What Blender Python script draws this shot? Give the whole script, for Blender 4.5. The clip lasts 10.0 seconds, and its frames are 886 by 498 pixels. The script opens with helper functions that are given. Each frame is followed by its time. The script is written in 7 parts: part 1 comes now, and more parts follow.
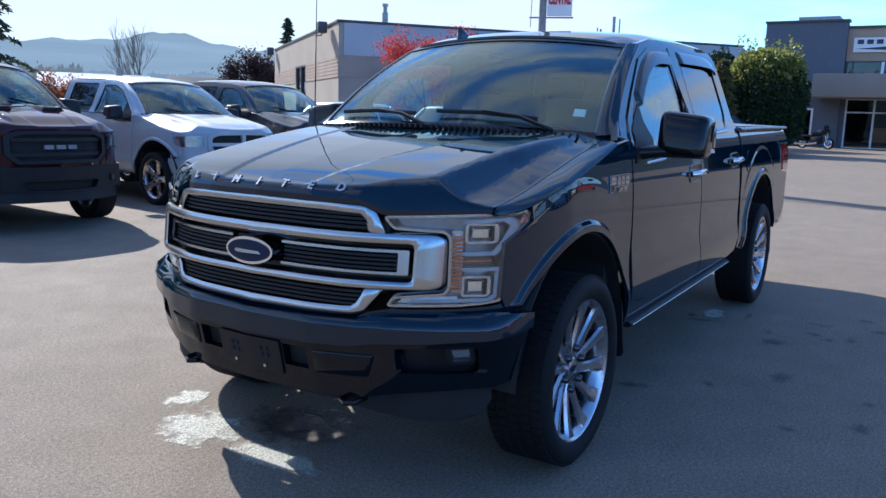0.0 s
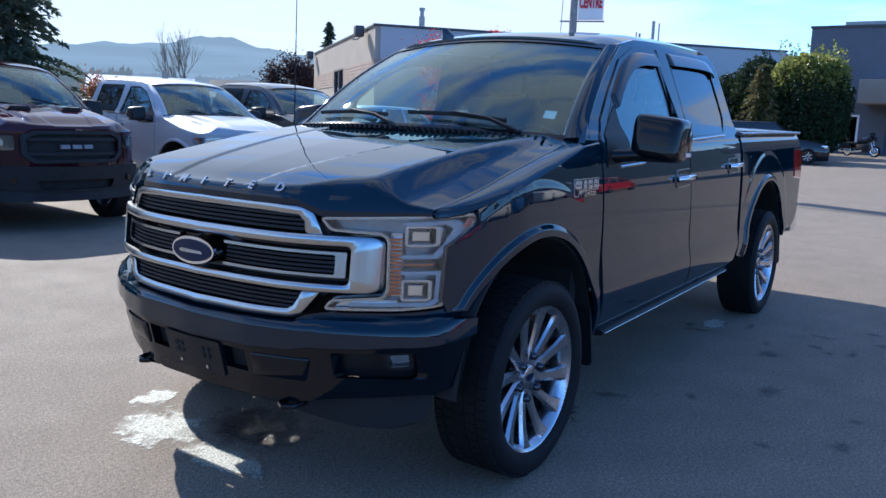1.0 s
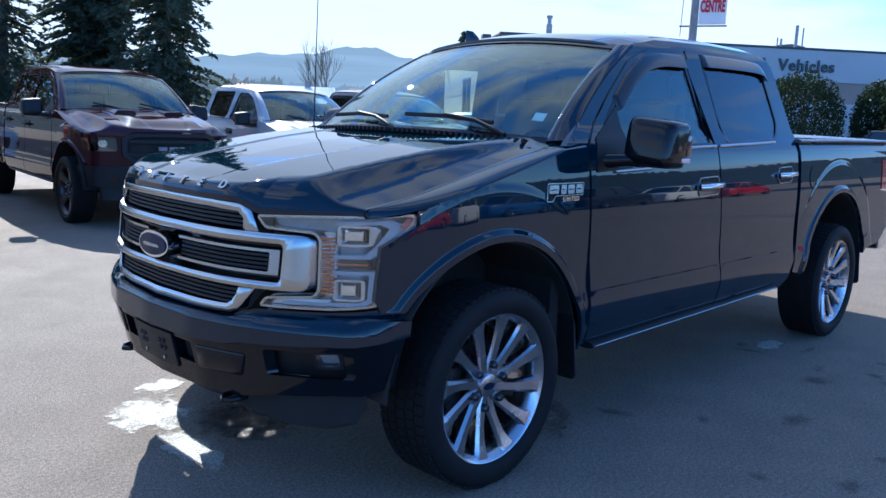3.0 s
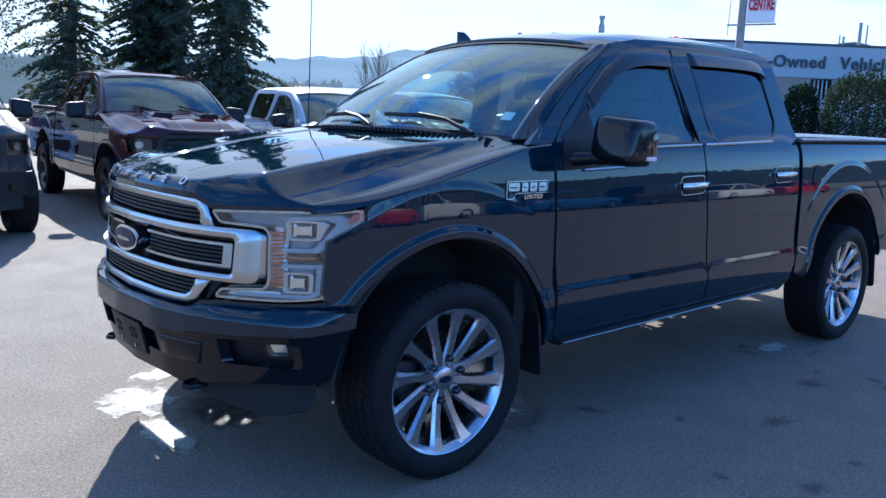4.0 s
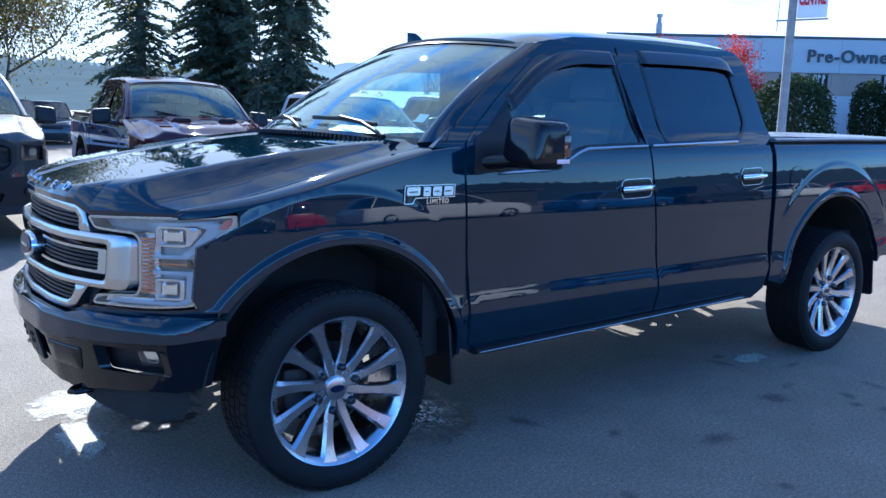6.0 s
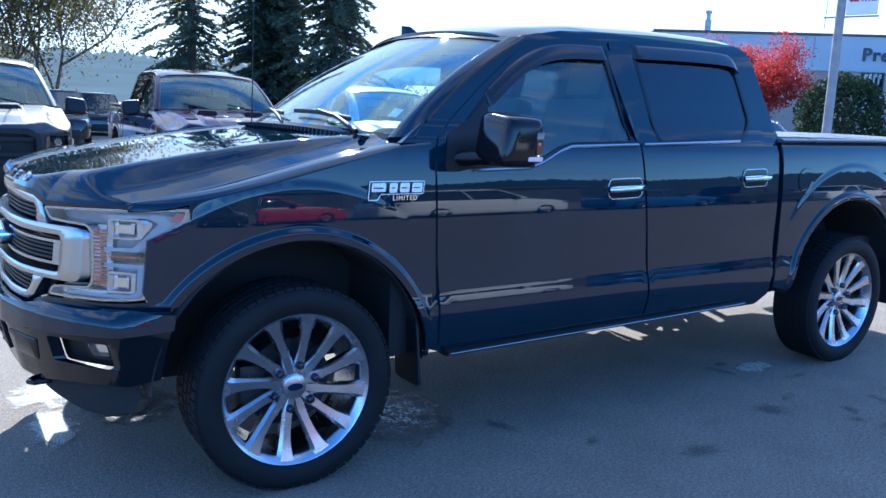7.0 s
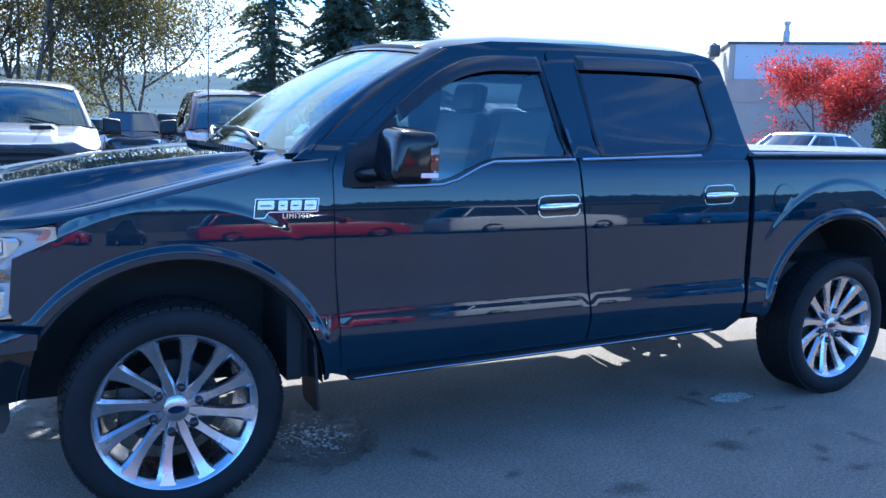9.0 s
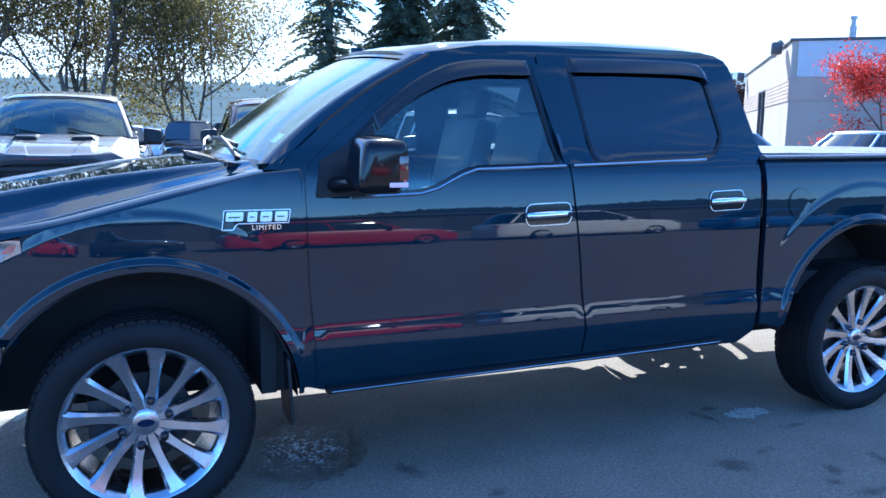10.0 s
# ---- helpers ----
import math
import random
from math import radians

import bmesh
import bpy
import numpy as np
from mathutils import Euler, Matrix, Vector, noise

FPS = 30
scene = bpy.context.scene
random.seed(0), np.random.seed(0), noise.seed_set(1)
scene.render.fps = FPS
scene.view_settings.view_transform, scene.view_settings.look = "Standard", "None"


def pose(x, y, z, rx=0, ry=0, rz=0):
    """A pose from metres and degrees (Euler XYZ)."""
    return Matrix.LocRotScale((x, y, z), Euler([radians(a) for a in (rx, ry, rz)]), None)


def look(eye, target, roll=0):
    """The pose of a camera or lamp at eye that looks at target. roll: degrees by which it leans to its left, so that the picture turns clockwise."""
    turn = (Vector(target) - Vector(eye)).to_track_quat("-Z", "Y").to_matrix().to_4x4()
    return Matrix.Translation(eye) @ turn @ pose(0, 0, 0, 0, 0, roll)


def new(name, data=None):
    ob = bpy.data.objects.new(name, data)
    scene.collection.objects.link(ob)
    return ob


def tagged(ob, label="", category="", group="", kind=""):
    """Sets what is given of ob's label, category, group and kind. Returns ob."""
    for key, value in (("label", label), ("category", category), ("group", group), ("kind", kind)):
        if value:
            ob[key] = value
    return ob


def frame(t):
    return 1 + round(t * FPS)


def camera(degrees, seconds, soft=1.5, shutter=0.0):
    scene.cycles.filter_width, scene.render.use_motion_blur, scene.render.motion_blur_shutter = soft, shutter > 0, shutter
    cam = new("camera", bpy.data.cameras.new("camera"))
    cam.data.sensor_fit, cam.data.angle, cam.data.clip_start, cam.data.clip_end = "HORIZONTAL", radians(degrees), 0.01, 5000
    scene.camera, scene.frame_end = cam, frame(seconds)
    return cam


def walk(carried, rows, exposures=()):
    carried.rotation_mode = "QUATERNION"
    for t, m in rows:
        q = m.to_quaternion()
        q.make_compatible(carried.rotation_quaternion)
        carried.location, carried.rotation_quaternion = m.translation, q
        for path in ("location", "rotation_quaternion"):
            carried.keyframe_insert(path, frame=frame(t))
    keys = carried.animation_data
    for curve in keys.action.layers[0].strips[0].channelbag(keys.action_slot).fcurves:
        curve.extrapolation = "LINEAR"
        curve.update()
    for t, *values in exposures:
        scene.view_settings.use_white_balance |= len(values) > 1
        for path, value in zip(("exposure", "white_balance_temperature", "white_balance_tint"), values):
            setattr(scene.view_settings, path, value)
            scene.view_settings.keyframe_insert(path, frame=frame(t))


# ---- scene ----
cam = camera(58.0, 10.0)
PATH = [
    (0, (-3.032, -2.156, 1.437), (-1.356, -1.118, 1.101), 1.7),
    (0.5, (-2.888, -2.287, 1.431), (-1.244, -1.194, 1.107), 2.8),
    (1, (-2.782, -2.409, 1.433), (-1.159, -1.286, 1.104), 2.1),
    (1.5, (-2.675, -2.579, 1.429), (-1.116, -1.37, 1.099), 1.7),
    (2, (-2.58, -2.707, 1.434), (-1.085, -1.421, 1.102), 1.7),
    (3.5, (-2.17, -3.052, 1.427), (-0.808, -1.622, 1.108), 2.6),
    (4, (-2.071, -3.235, 1.433), (-0.764, -1.757, 1.111), 2.2),
    (4.5, (-1.97, -3.319, 1.434), (-0.669, -1.833, 1.117), 1.8),
    (5, (-1.808, -3.373, 1.444), (-0.516, -1.878, 1.135), 2.9),
    (5.5, (-1.656, -3.444, 1.448), (-0.396, -1.923, 1.133), 2.2),
    (6, (-1.476, -3.591, 1.456), (-0.298, -2.007, 1.134), 1.6),
    (7.5, (-0.99, -3.756, 1.464), (0.063, -2.088, 1.132), 2.4),
    (8, (-0.794, -3.869, 1.472), (0.215, -2.171, 1.153), 1.9),
    (8.5, (-0.637, -3.943, 1.486), (0.321, -2.215, 1.173), 1.7),
    (9, (-0.449, -3.947, 1.475), (0.46, -2.19, 1.175), 1.7),
    (9.5, (-0.271, -3.952, 1.494), (0.595, -2.173, 1.199), 1.6),
    (10, (-0.1, -4.001, 1.495), (0.671, -2.179, 1.202), 0.8),
]
walk(cam, [(t, look(eye, target, roll)) for t, eye, target, roll in PATH], [(0.0, 1.02, 5180, 9), (2.0, 1.10, 4980, 8), (4.5, 1.35, 4800, 7), (6.0, 1.57, 4680, 6), (10.0, 2.02, 4620, 6)])

# ---- world, sun, exposure ----
SUN_DIR = Vector((0.31, 0.78, 0.545)).normalized()
world = bpy.data.worlds.new("world")
scene.world = world
world.use_nodes = True
wn, wl = world.node_tree.nodes, world.node_tree.links
wbg = wn["Background"]
sky = wn.new("ShaderNodeTexSky")
sky.sky_type, sky.sun_disc = "NISHITA", False
sky.sun_elevation = math.asin(SUN_DIR.z)
sky.sun_rotation = math.atan2(SUN_DIR.x, SUN_DIR.y)
sky.altitude = 900.0
sky.air_density, sky.dust_density, sky.ozone_density = 1.0, 0.0, 2.5
# thin high cloud all round the sky, thickest towards the sun and the horizon
wco = wn.new("ShaderNodeTexCoord")
wmap = wn.new("ShaderNodeMapping")
wmap.inputs["Scale"].default_value = (1.0, 1.0, 7.0)
wmap.inputs["Rotation"].default_value = (0.10, -0.06, 0.5)
wnoise = wn.new("ShaderNodeTexNoise")
wnoise.inputs["Scale"].default_value, wnoise.inputs["Detail"].default_value, wnoise.inputs["Roughness"].default_value = 1.9, 8.0, 0.55
wramp = wn.new("ShaderNodeValToRGB")
wramp.color_ramp.elements[0].position, wramp.color_ramp.elements[1].position = 0.34, 0.58
wmix = wn.new("ShaderNodeMix")
wmix.data_type = "RGBA"
wmix.inputs["B"].default_value = (3.3, 3.15, 3.0, 1)
wscale = wn.new("ShaderNodeMath")
wscale.operation = "MULTIPLY"
wscale.inputs[1].default_value = 0.92
wl.new(wco.outputs["Generated"], wmap.inputs["Vector"])
wl.new(wmap.outputs["Vector"], wnoise.inputs["Vector"])
wdot, wadd = wn.new("ShaderNodeVectorMath"), wn.new("ShaderNodeMath")
wdot.operation, wadd.operation = "DOT_PRODUCT", "MULTIPLY_ADD"
wdot.inputs[1].default_value = SUN_DIR * 0.36 + Vector((0, 0, -0.20))
wadd.inputs[1].default_value = 1.0
wsub = wn.new("ShaderNodeMath")
wsub.operation = "ADD"
wsub.inputs[1].default_value = -0.16
wl.new(wco.outputs["Generated"], wdot.inputs[0])
wl.new(wdot.outputs["Value"], wadd.inputs[0])
wgain = wn.new("ShaderNodeMath")
wgain.operation = "MULTIPLY_ADD"
wgain.inputs[1].default_value, wgain.inputs[2].default_value = 1.7, -0.36
wl.new(wnoise.outputs["Fac"], wgain.inputs[0])
wl.new(wgain.outputs["Value"], wadd.inputs[2])
wl.new(wadd.outputs["Value"], wsub.inputs[0])
wl.new(wsub.outputs["Value"], wramp.inputs["Fac"])
wl.new(wramp.outputs["Color"], wscale.inputs[0])
wl.new(wscale.outputs["Value"], wmix.inputs["Factor"])
wtint = wn.new("ShaderNodeVectorMath")
wtint.operation = "MULTIPLY"
wtint.inputs[1].default_value = (0.70, 0.83, 0.97)
wl.new(sky.outputs["Color"], wtint.inputs[0])
wl.new(wtint.outputs["Vector"], wmix.inputs["A"])
wl.new(wmix.outputs["Result"], wbg.inputs["Color"])
wbg.inputs["Strength"].default_value = 0.148

sun_data = bpy.data.lights.new("sun", "SUN")
sun_data.energy, sun_data.angle, sun_data.color = 4.5, radians(0.53), (1.0, 0.83, 0.63)
sun = new("sun", sun_data)
sun.matrix_world = look((0, 0, 40), Vector((0, 0, 40)) - SUN_DIR)


# ---- materials ----
def mat_nodes(name):
    m = bpy.data.materials.new(name)
    m.use_nodes = True
    return m, m.node_tree.nodes, m.node_tree.links, m.node_tree.nodes["Principled BSDF"]


def surface(name, colour, rough=0.5, metal=0.0, vary=0.15, scale=6.0, bump=0.0, bump_scale=60.0, coat=0.0, fine=0.0, fine_scale=90.0, rough_vary=0.0, spec=0.5, island=0.0):
    """A procedural surface: a base colour varied by coarse and fine noise, with roughness, relief and a coat."""
    m, n, l, b = mat_nodes(name)
    co = n.new("ShaderNodeTexCoord")
    a = n.new("ShaderNodeTexNoise")
    a.inputs["Scale"].default_value, a.inputs["Detail"].default_value = scale, 6.0
    l.new(co.outputs["Object"], a.inputs["Vector"])
    f = n.new("ShaderNodeTexNoise")
    f.inputs["Scale"].default_value, f.inputs["Detail"].default_value = fine_scale, 3.0
    l.new(co.outputs["Object"], f.inputs["Vector"])

    def span(node, amount):
        r = n.new("ShaderNodeMapRange")
        r.inputs["From Min"].default_value, r.inputs["From Max"].default_value = 0.3, 0.7
        r.inputs["To Min"].default_value, r.inputs["To Max"].default_value = 1 - amount, 1 + amount
        l.new(node.outputs["Fac"], r.inputs["Value"])
        return r.outputs["Result"]

    mul = n.new("ShaderNodeMath")
    mul.operation = "MULTIPLY"
    l.new(span(a, vary), mul.inputs[0])
    l.new(span(f, fine), mul.inputs[1])
    value = mul.outputs["Value"]
    if island:
        g = n.new("ShaderNodeNewGeometry")
        r = n.new("ShaderNodeMapRange")
        r.inputs["To Min"].default_value, r.inputs["To Max"].default_value = 1 - island, 1 + island
        l.new(g.outputs["Random Per Island"], r.inputs["Value"])
        mul2 = n.new("ShaderNodeMath")
        mul2.operation = "MULTIPLY"
        l.new(value, mul2.inputs[0])
        l.new(r.outputs["Result"], mul2.inputs[1])
        value = mul2.outputs["Value"]
    tint = n.new("ShaderNodeVectorMath")
    tint.operation = "SCALE"
    tint.inputs[0].default_value = colour
    l.new(value, tint.inputs["Scale"])
    l.new(tint.outputs["Vector"], b.inputs["Base Color"])
    b.inputs["Metallic"].default_value = metal
    b.inputs["Specular IOR Level"].default_value = spec
    b.inputs["Coat Weight"].default_value, b.inputs["Coat Roughness"].default_value = coat, 0.02
    b.inputs["Coat IOR"].default_value = 1.5
    if rough_vary:
        r = n.new("ShaderNodeMapRange")
        r.inputs["From Min"].default_value, r.inputs["From Max"].default_value = 0.3, 0.7
        r.inputs["To Min"].default_value, r.inputs["To Max"].default_value = max(0.02, rough - rough_vary), rough + rough_vary
        l.new(a.outputs["Fac"], r.inputs["Value"])
        l.new(r.outputs["Result"], b.inputs["Roughness"])
    else:
        b.inputs["Roughness"].default_value = rough
    if bump:
        h = n.new("ShaderNodeTexNoise")
        h.inputs["Scale"].default_value, h.inputs["Detail"].default_value = bump_scale, 4.0
        l.new(co.outputs["Object"], h.inputs["Vector"])
        p = n.new("ShaderNodeBump")
        p.inputs["Strength"].default_value, p.inputs["Distance"].default_value = bump, 0.01
        l.new(h.outputs["Fac"], p.inputs["Height"])
        l.new(p.outputs["Normal"], b.inputs["Normal"])
    return m


def pane(name, tint, gloss=(0.9, 0.95, 1.0), edge=0.05):
    """Thin glass: clear with a tint, mirroring by Fresnel."""
    m, n, l, b = mat_nodes(name)
    n.remove(b)
    out = n["Material Output"]
    tr, gl, mx = n.new("ShaderNodeBsdfTransparent"), n.new("ShaderNodeBsdfGlossy"), n.new("ShaderNodeMixShader")
    lw, pw, ma = n.new("ShaderNodeLayerWeight"), n.new("ShaderNodeMath"), n.new("ShaderNodeMath")
    lw.inputs["Blend"].default_value = 0.5
    pw.operation, ma.operation = "POWER", "MULTIPLY_ADD"
    pw.inputs[1].default_value = 5.0
    ma.inputs[1].default_value, ma.inputs[2].default_value = 0.95 - edge, edge
    tr.inputs["Color"].default_value = (*tint, 1)
    gl.inputs["Color"].default_value, gl.inputs["Roughness"].default_value = (*gloss, 1), 0.01
    l.new(lw.outputs["Facing"], pw.inputs[0])
    l.new(pw.outputs["Value"], ma.inputs[0])
    l.new(ma.outputs["Value"], mx.inputs["Fac"])
    l.new(tr.outputs["BSDF"], mx.inputs[1])
    l.new(gl.outputs["BSDF"], mx.inputs[2])
    l.new(mx.outputs["Shader"], out.inputs["Surface"])
    return m


PAINT = surface("midnight_blue_paint", (0.0024, 0.0130, 0.0240), 0.5, 0.0, 0.15, 1.5, coat=1.0, fine=0.25, fine_scale=900, spec=0.0)
LOWERDARK = surface("dark_bumper_cover", (0.0012, 0.0042, 0.0082), 0.4, 0.0, 0.15, 3.0, coat=0.7, spec=0.0)
CHROME = surface("chrome", (0.80, 0.81, 0.83), 0.10, 1.0, 0.04, 8.0, rough_vary=0.04)
SATIN = surface("satin_chrome", (0.44, 0.45, 0.46), 0.24, 1.0, 0.04, 3.0, rough_vary=0.03)
ALLOY = surface("polished_alloy", (0.47, 0.47, 0.50), 0.25, 1.0, 0.05, 14.0, rough_vary=0.05)
BLACK = surface("black_plastic", (0.010, 0.010, 0.012), 0.5, 0.0, 0.2, 10.0, bump=0.08, bump_scale=500, spec=0.3)
GLOSS_BLACK = surface("gloss_black", (0.006, 0.006, 0.008), 0.10, 0.0, 0.1, 5.0, spec=0.32)
FROST = surface("frosted_light_guide", (0.36, 0.375, 0.40), 0.22, 0.0, 0.06, 30.0, coat=1.0)
NUTBLACK = surface("black_chrome", (0.10, 0.10, 0.11), 0.10, 1.0, 0.05, 10.0)
BEDCOVER = surface("satin_bed_cover", (0.10, 0.10, 0.108), 0.30, 0.0, 0.12, 6.0, rough_vary=0.06)
RUBBER = surface("tyre_rubber", (0.010, 0.010, 0.011), 0.7, 0.0, 0.2, 9.0, bump=0.2, bump_scale=180, spec=0.2)
UNDER = surface("underbody", (0.010, 0.010, 0.010), 0.85, 0.0, 0.3, 6.0)
IRON = surface("cast_iron", (0.040, 0.037, 0.036), 0.6, 0.6, 0.3, 30.0)
HEADLINER = surface("headliner_cloth", (0.30, 0.30, 0.29), 0.9, 0.0, 0.1, 12.0, bump=0.1, bump_scale=300)
LEATHER = surface("black_leather", (0.028, 0.030, 0.034), 0.5, 0.0, 0.12, 10.0, bump=0.2, bump_scale=250)
REDLENS = surface("red_lens", (0.38, 0.012, 0.012), 0.12, 0.0, 0.1, 20.0, coat=1.0)
REDGLINT = surface("pale_red_glint", (0.50, 0.10, 0.10), 0.15, 0.0, 0.08, 20.0, coat=1.0)
DARKRED = surface("dark_red_gloss", (0.05, 0.006, 0.008), 0.12, 0.0, 0.1, 20.0, coat=1.0)
AMBER = surface("amber_reflector", (0.55, 0.11, 0.015), 0.25, 0.0, 0.2, 60.0, coat=1.0)
DULLGREY = surface("dull_grey_plastic", (0.20, 0.20, 0.21), 0.5, 0.0, 0.08, 20.0)
WHITEPLASTIC = surface("white_plastic", (0.75, 0.76, 0.78), 0.35, 0.0, 0.06, 20.0)
PALEPINK = surface("pale_signal_lens", (0.75, 0.50, 0.52), 0.2, 0.0, 0.06, 20.0, coat=1.0)
LAMPBODY = surface("lamp_silver", (0.60, 0.61, 0.63), 0.2, 0.9, 0.1, 30.0)
LAMPGREY = surface("lamp_housing_grey", (0.30, 0.31, 0.33), 0.3, 0.5, 0.12, 30.0)
BLUEOVAL = surface("blue_enamel", (0.004, 0.009, 0.035), 0.3, 0.0, 0.05, 10.0, spec=0.25)
GLASS_FRONT = pane("windscreen_glass", (0.80, 0.90, 0.88), (0.88, 0.96, 0.96), 0.06)
GLASS_SIDE = pane("side_glass", (0.88, 0.95, 0.94), (0.88, 0.96, 0.97), 0.05)
GLASS_DARK = pane("privacy_glass", (0.33, 0.37, 0.40), edge=0.06)
GLASS_LAMP = pane("lamp_lens", (0.93, 0.95, 0.96))


# ---- mesh helpers ----
NORMALS = {}


def part(name, bm, material, parent=None, label="", smooth=40.0):
    me = bpy.data.meshes.new(name)
    given = NORMALS.pop(id(bm), None)
    if given is None:
        bmesh.ops.recalc_face_normals(bm, faces=bm.faces)
    bm.to_mesh(me)
    bm.free()
    me.materials.append(material)
    if given is not None and len(given) == len(me.vertices) and smooth:
        me.shade_smooth()
        me.normals_split_custom_set_from_vertices(given)
    elif smooth:
        me.shade_smooth()
        me.set_sharp_from_angle(angle=radians(smooth))
    ob = new(name, me)
    if parent:
        ob.parent = parent
    if label:
        ob["label"] = label
    return ob


def thing(name, label, category, m=None, group="", kind=""):
    ob = new(name)
    ob.empty_display_size = 0.2
    if m is not None:
        ob.matrix_world = m
    return tagged(ob, label, category, group, kind)


def box(bm, x0, x1, y0, y1, z0, z1, m=None, bevel=0.0):
    vs = [bm.verts.new((x, y, z)) for x in (x0, x1) for y in (y0, y1) for z in (z0, z1)]
    fs = [bm.faces.new([vs[i] for i in f]) for f in ((0, 1, 3, 2), (4, 6, 7, 5), (0, 4, 5, 1), (2, 3, 7, 6), (0, 2, 6, 4), (1, 5, 7, 3))]
    if m is not None:
        for v in vs:
            v.co = m @ v.co
    if bevel:
        es = list({e for f in fs for e in f.edges})
        bmesh.ops.bevel(bm, geom=es, offset=bevel, segments=2, affect="EDGES", profile=0.6)
    return bm


def block(x0, x1, y0, y1, z0, z1, bevel=0.0, m=None):
    return box(bmesh.new(), x0, x1, y0, y1, z0, z1, m, bevel)


def revolve(profile, n=48, s=1.0, bm=None, m=None, closed=True):
    """Turns a profile of (radius, offset) round the y axis."""
    bm = bm or bmesh.new()
    rings = []
    for k in range(n):
        a = 2 * math.pi * k / n
        rings.append([bm.verts.new(((m or Matrix()) @ Vector((r * math.cos(a), s * o, r * math.sin(a))))) for r, o in profile])
    count = len(profile)
    for k in range(n):
        p, q = rings[k], rings[(k + 1) % n]
        for i in range(count if closed else count - 1):
            j = (i + 1) % count
            bm.faces.new((p[i], p[j], q[j], q[i]))
    return bm


def disc(r, y0, y1, n=32, bm=None, m=None, s=1.0):
    """A short solid cylinder along y."""
    bm = bm or bmesh.new()
    m = m or Matrix()
    a = [bm.verts.new(m @ Vector((r * math.cos(2 * math.pi * k / n), s * y0, r * math.sin(2 * math.pi * k / n)))) for k in range(n)]
    b = [bm.verts.new(m @ Vector((r * math.cos(2 * math.pi * k / n), s * y1, r * math.sin(2 * math.pi * k / n)))) for k in range(n)]
    bm.faces.new(a)
    bm.faces.new(b)
    for k in range(n):
        bm.faces.new((a[k], a[(k + 1) % n], b[(k + 1) % n], b[k]))
    return bm


def tube(points, radius, n=8, bm=None, flat=1.0):
    """A round bar along points; radius may be a list."""
    bm = bm or bmesh.new()
    pts = [Vector(p) for p in points]
    rings = []
    for k, p in enumerate(pts):
        d = (pts[min(k + 1, len(pts) - 1)] - pts[max(k - 1, 0)]).normalized()
        side = d.cross(Vector((0, 0, 1)) if abs(d.z) < 0.9 else Vector((1, 0, 0))).normalized()
        up = side.cross(d)
        r = radius[k] if isinstance(radius, (list, tuple)) else radius
        rings.append([bm.verts.new(p + r * (math.cos(2 * math.pi * i / n) * side + flat * math.sin(2 * math.pi * i / n) * up)) for i in range(n)])
    for p, q in zip(rings, rings[1:]):
        for i in range(n):
            bm.faces.new((p[i], p[(i + 1) % n], q[(i + 1) % n], q[i]))
    bm.faces.new(rings[0])
    bm.faces.new(rings[-1])
    return bm


def inside(p, poly):
    hit = False
    x, y = p
    for (x0, y0), (x1, y1) in zip(poly, poly[1:] + poly[:1]):
        if (y0 > y) != (y1 > y) and x < (x1 - x0) * (y - y0) / (y1 - y0) + x0:
            hit = not hit
    return hit


def dense(poly, step):
    out = []
    for (x0, y0), (x1, y1) in zip(poly, poly[1:] + poly[:1]):
        k = max(1, int(math.hypot(x1 - x0, y1 - y0) / step))
        out += [(x0 + (x1 - x0) * i / k, y0 + (y1 - y0) * i / k) for i in range(k)]
    return out


def rounded(poly, r, k=4):
    """The polygon with its corners rounded by about r."""
    out = []
    n = len(poly)
    for i in range(n):
        p, a, b = Vector(poly[i]), Vector(poly[i - 1]), Vector(poly[(i + 1) % n])
        ra = min(r, 0.45 * (a - p).length)
        rb = min(r, 0.45 * (b - p).length)
        s, e = p + (a - p).normalized() * ra, p + (b - p).normalized() * rb
        for j in range(k + 1):
            t = j / k
            q = (1 - t) ** 2 * s + 2 * t * (1 - t) * p + t * t * e
            out.append((q.x, q.y))
    return out


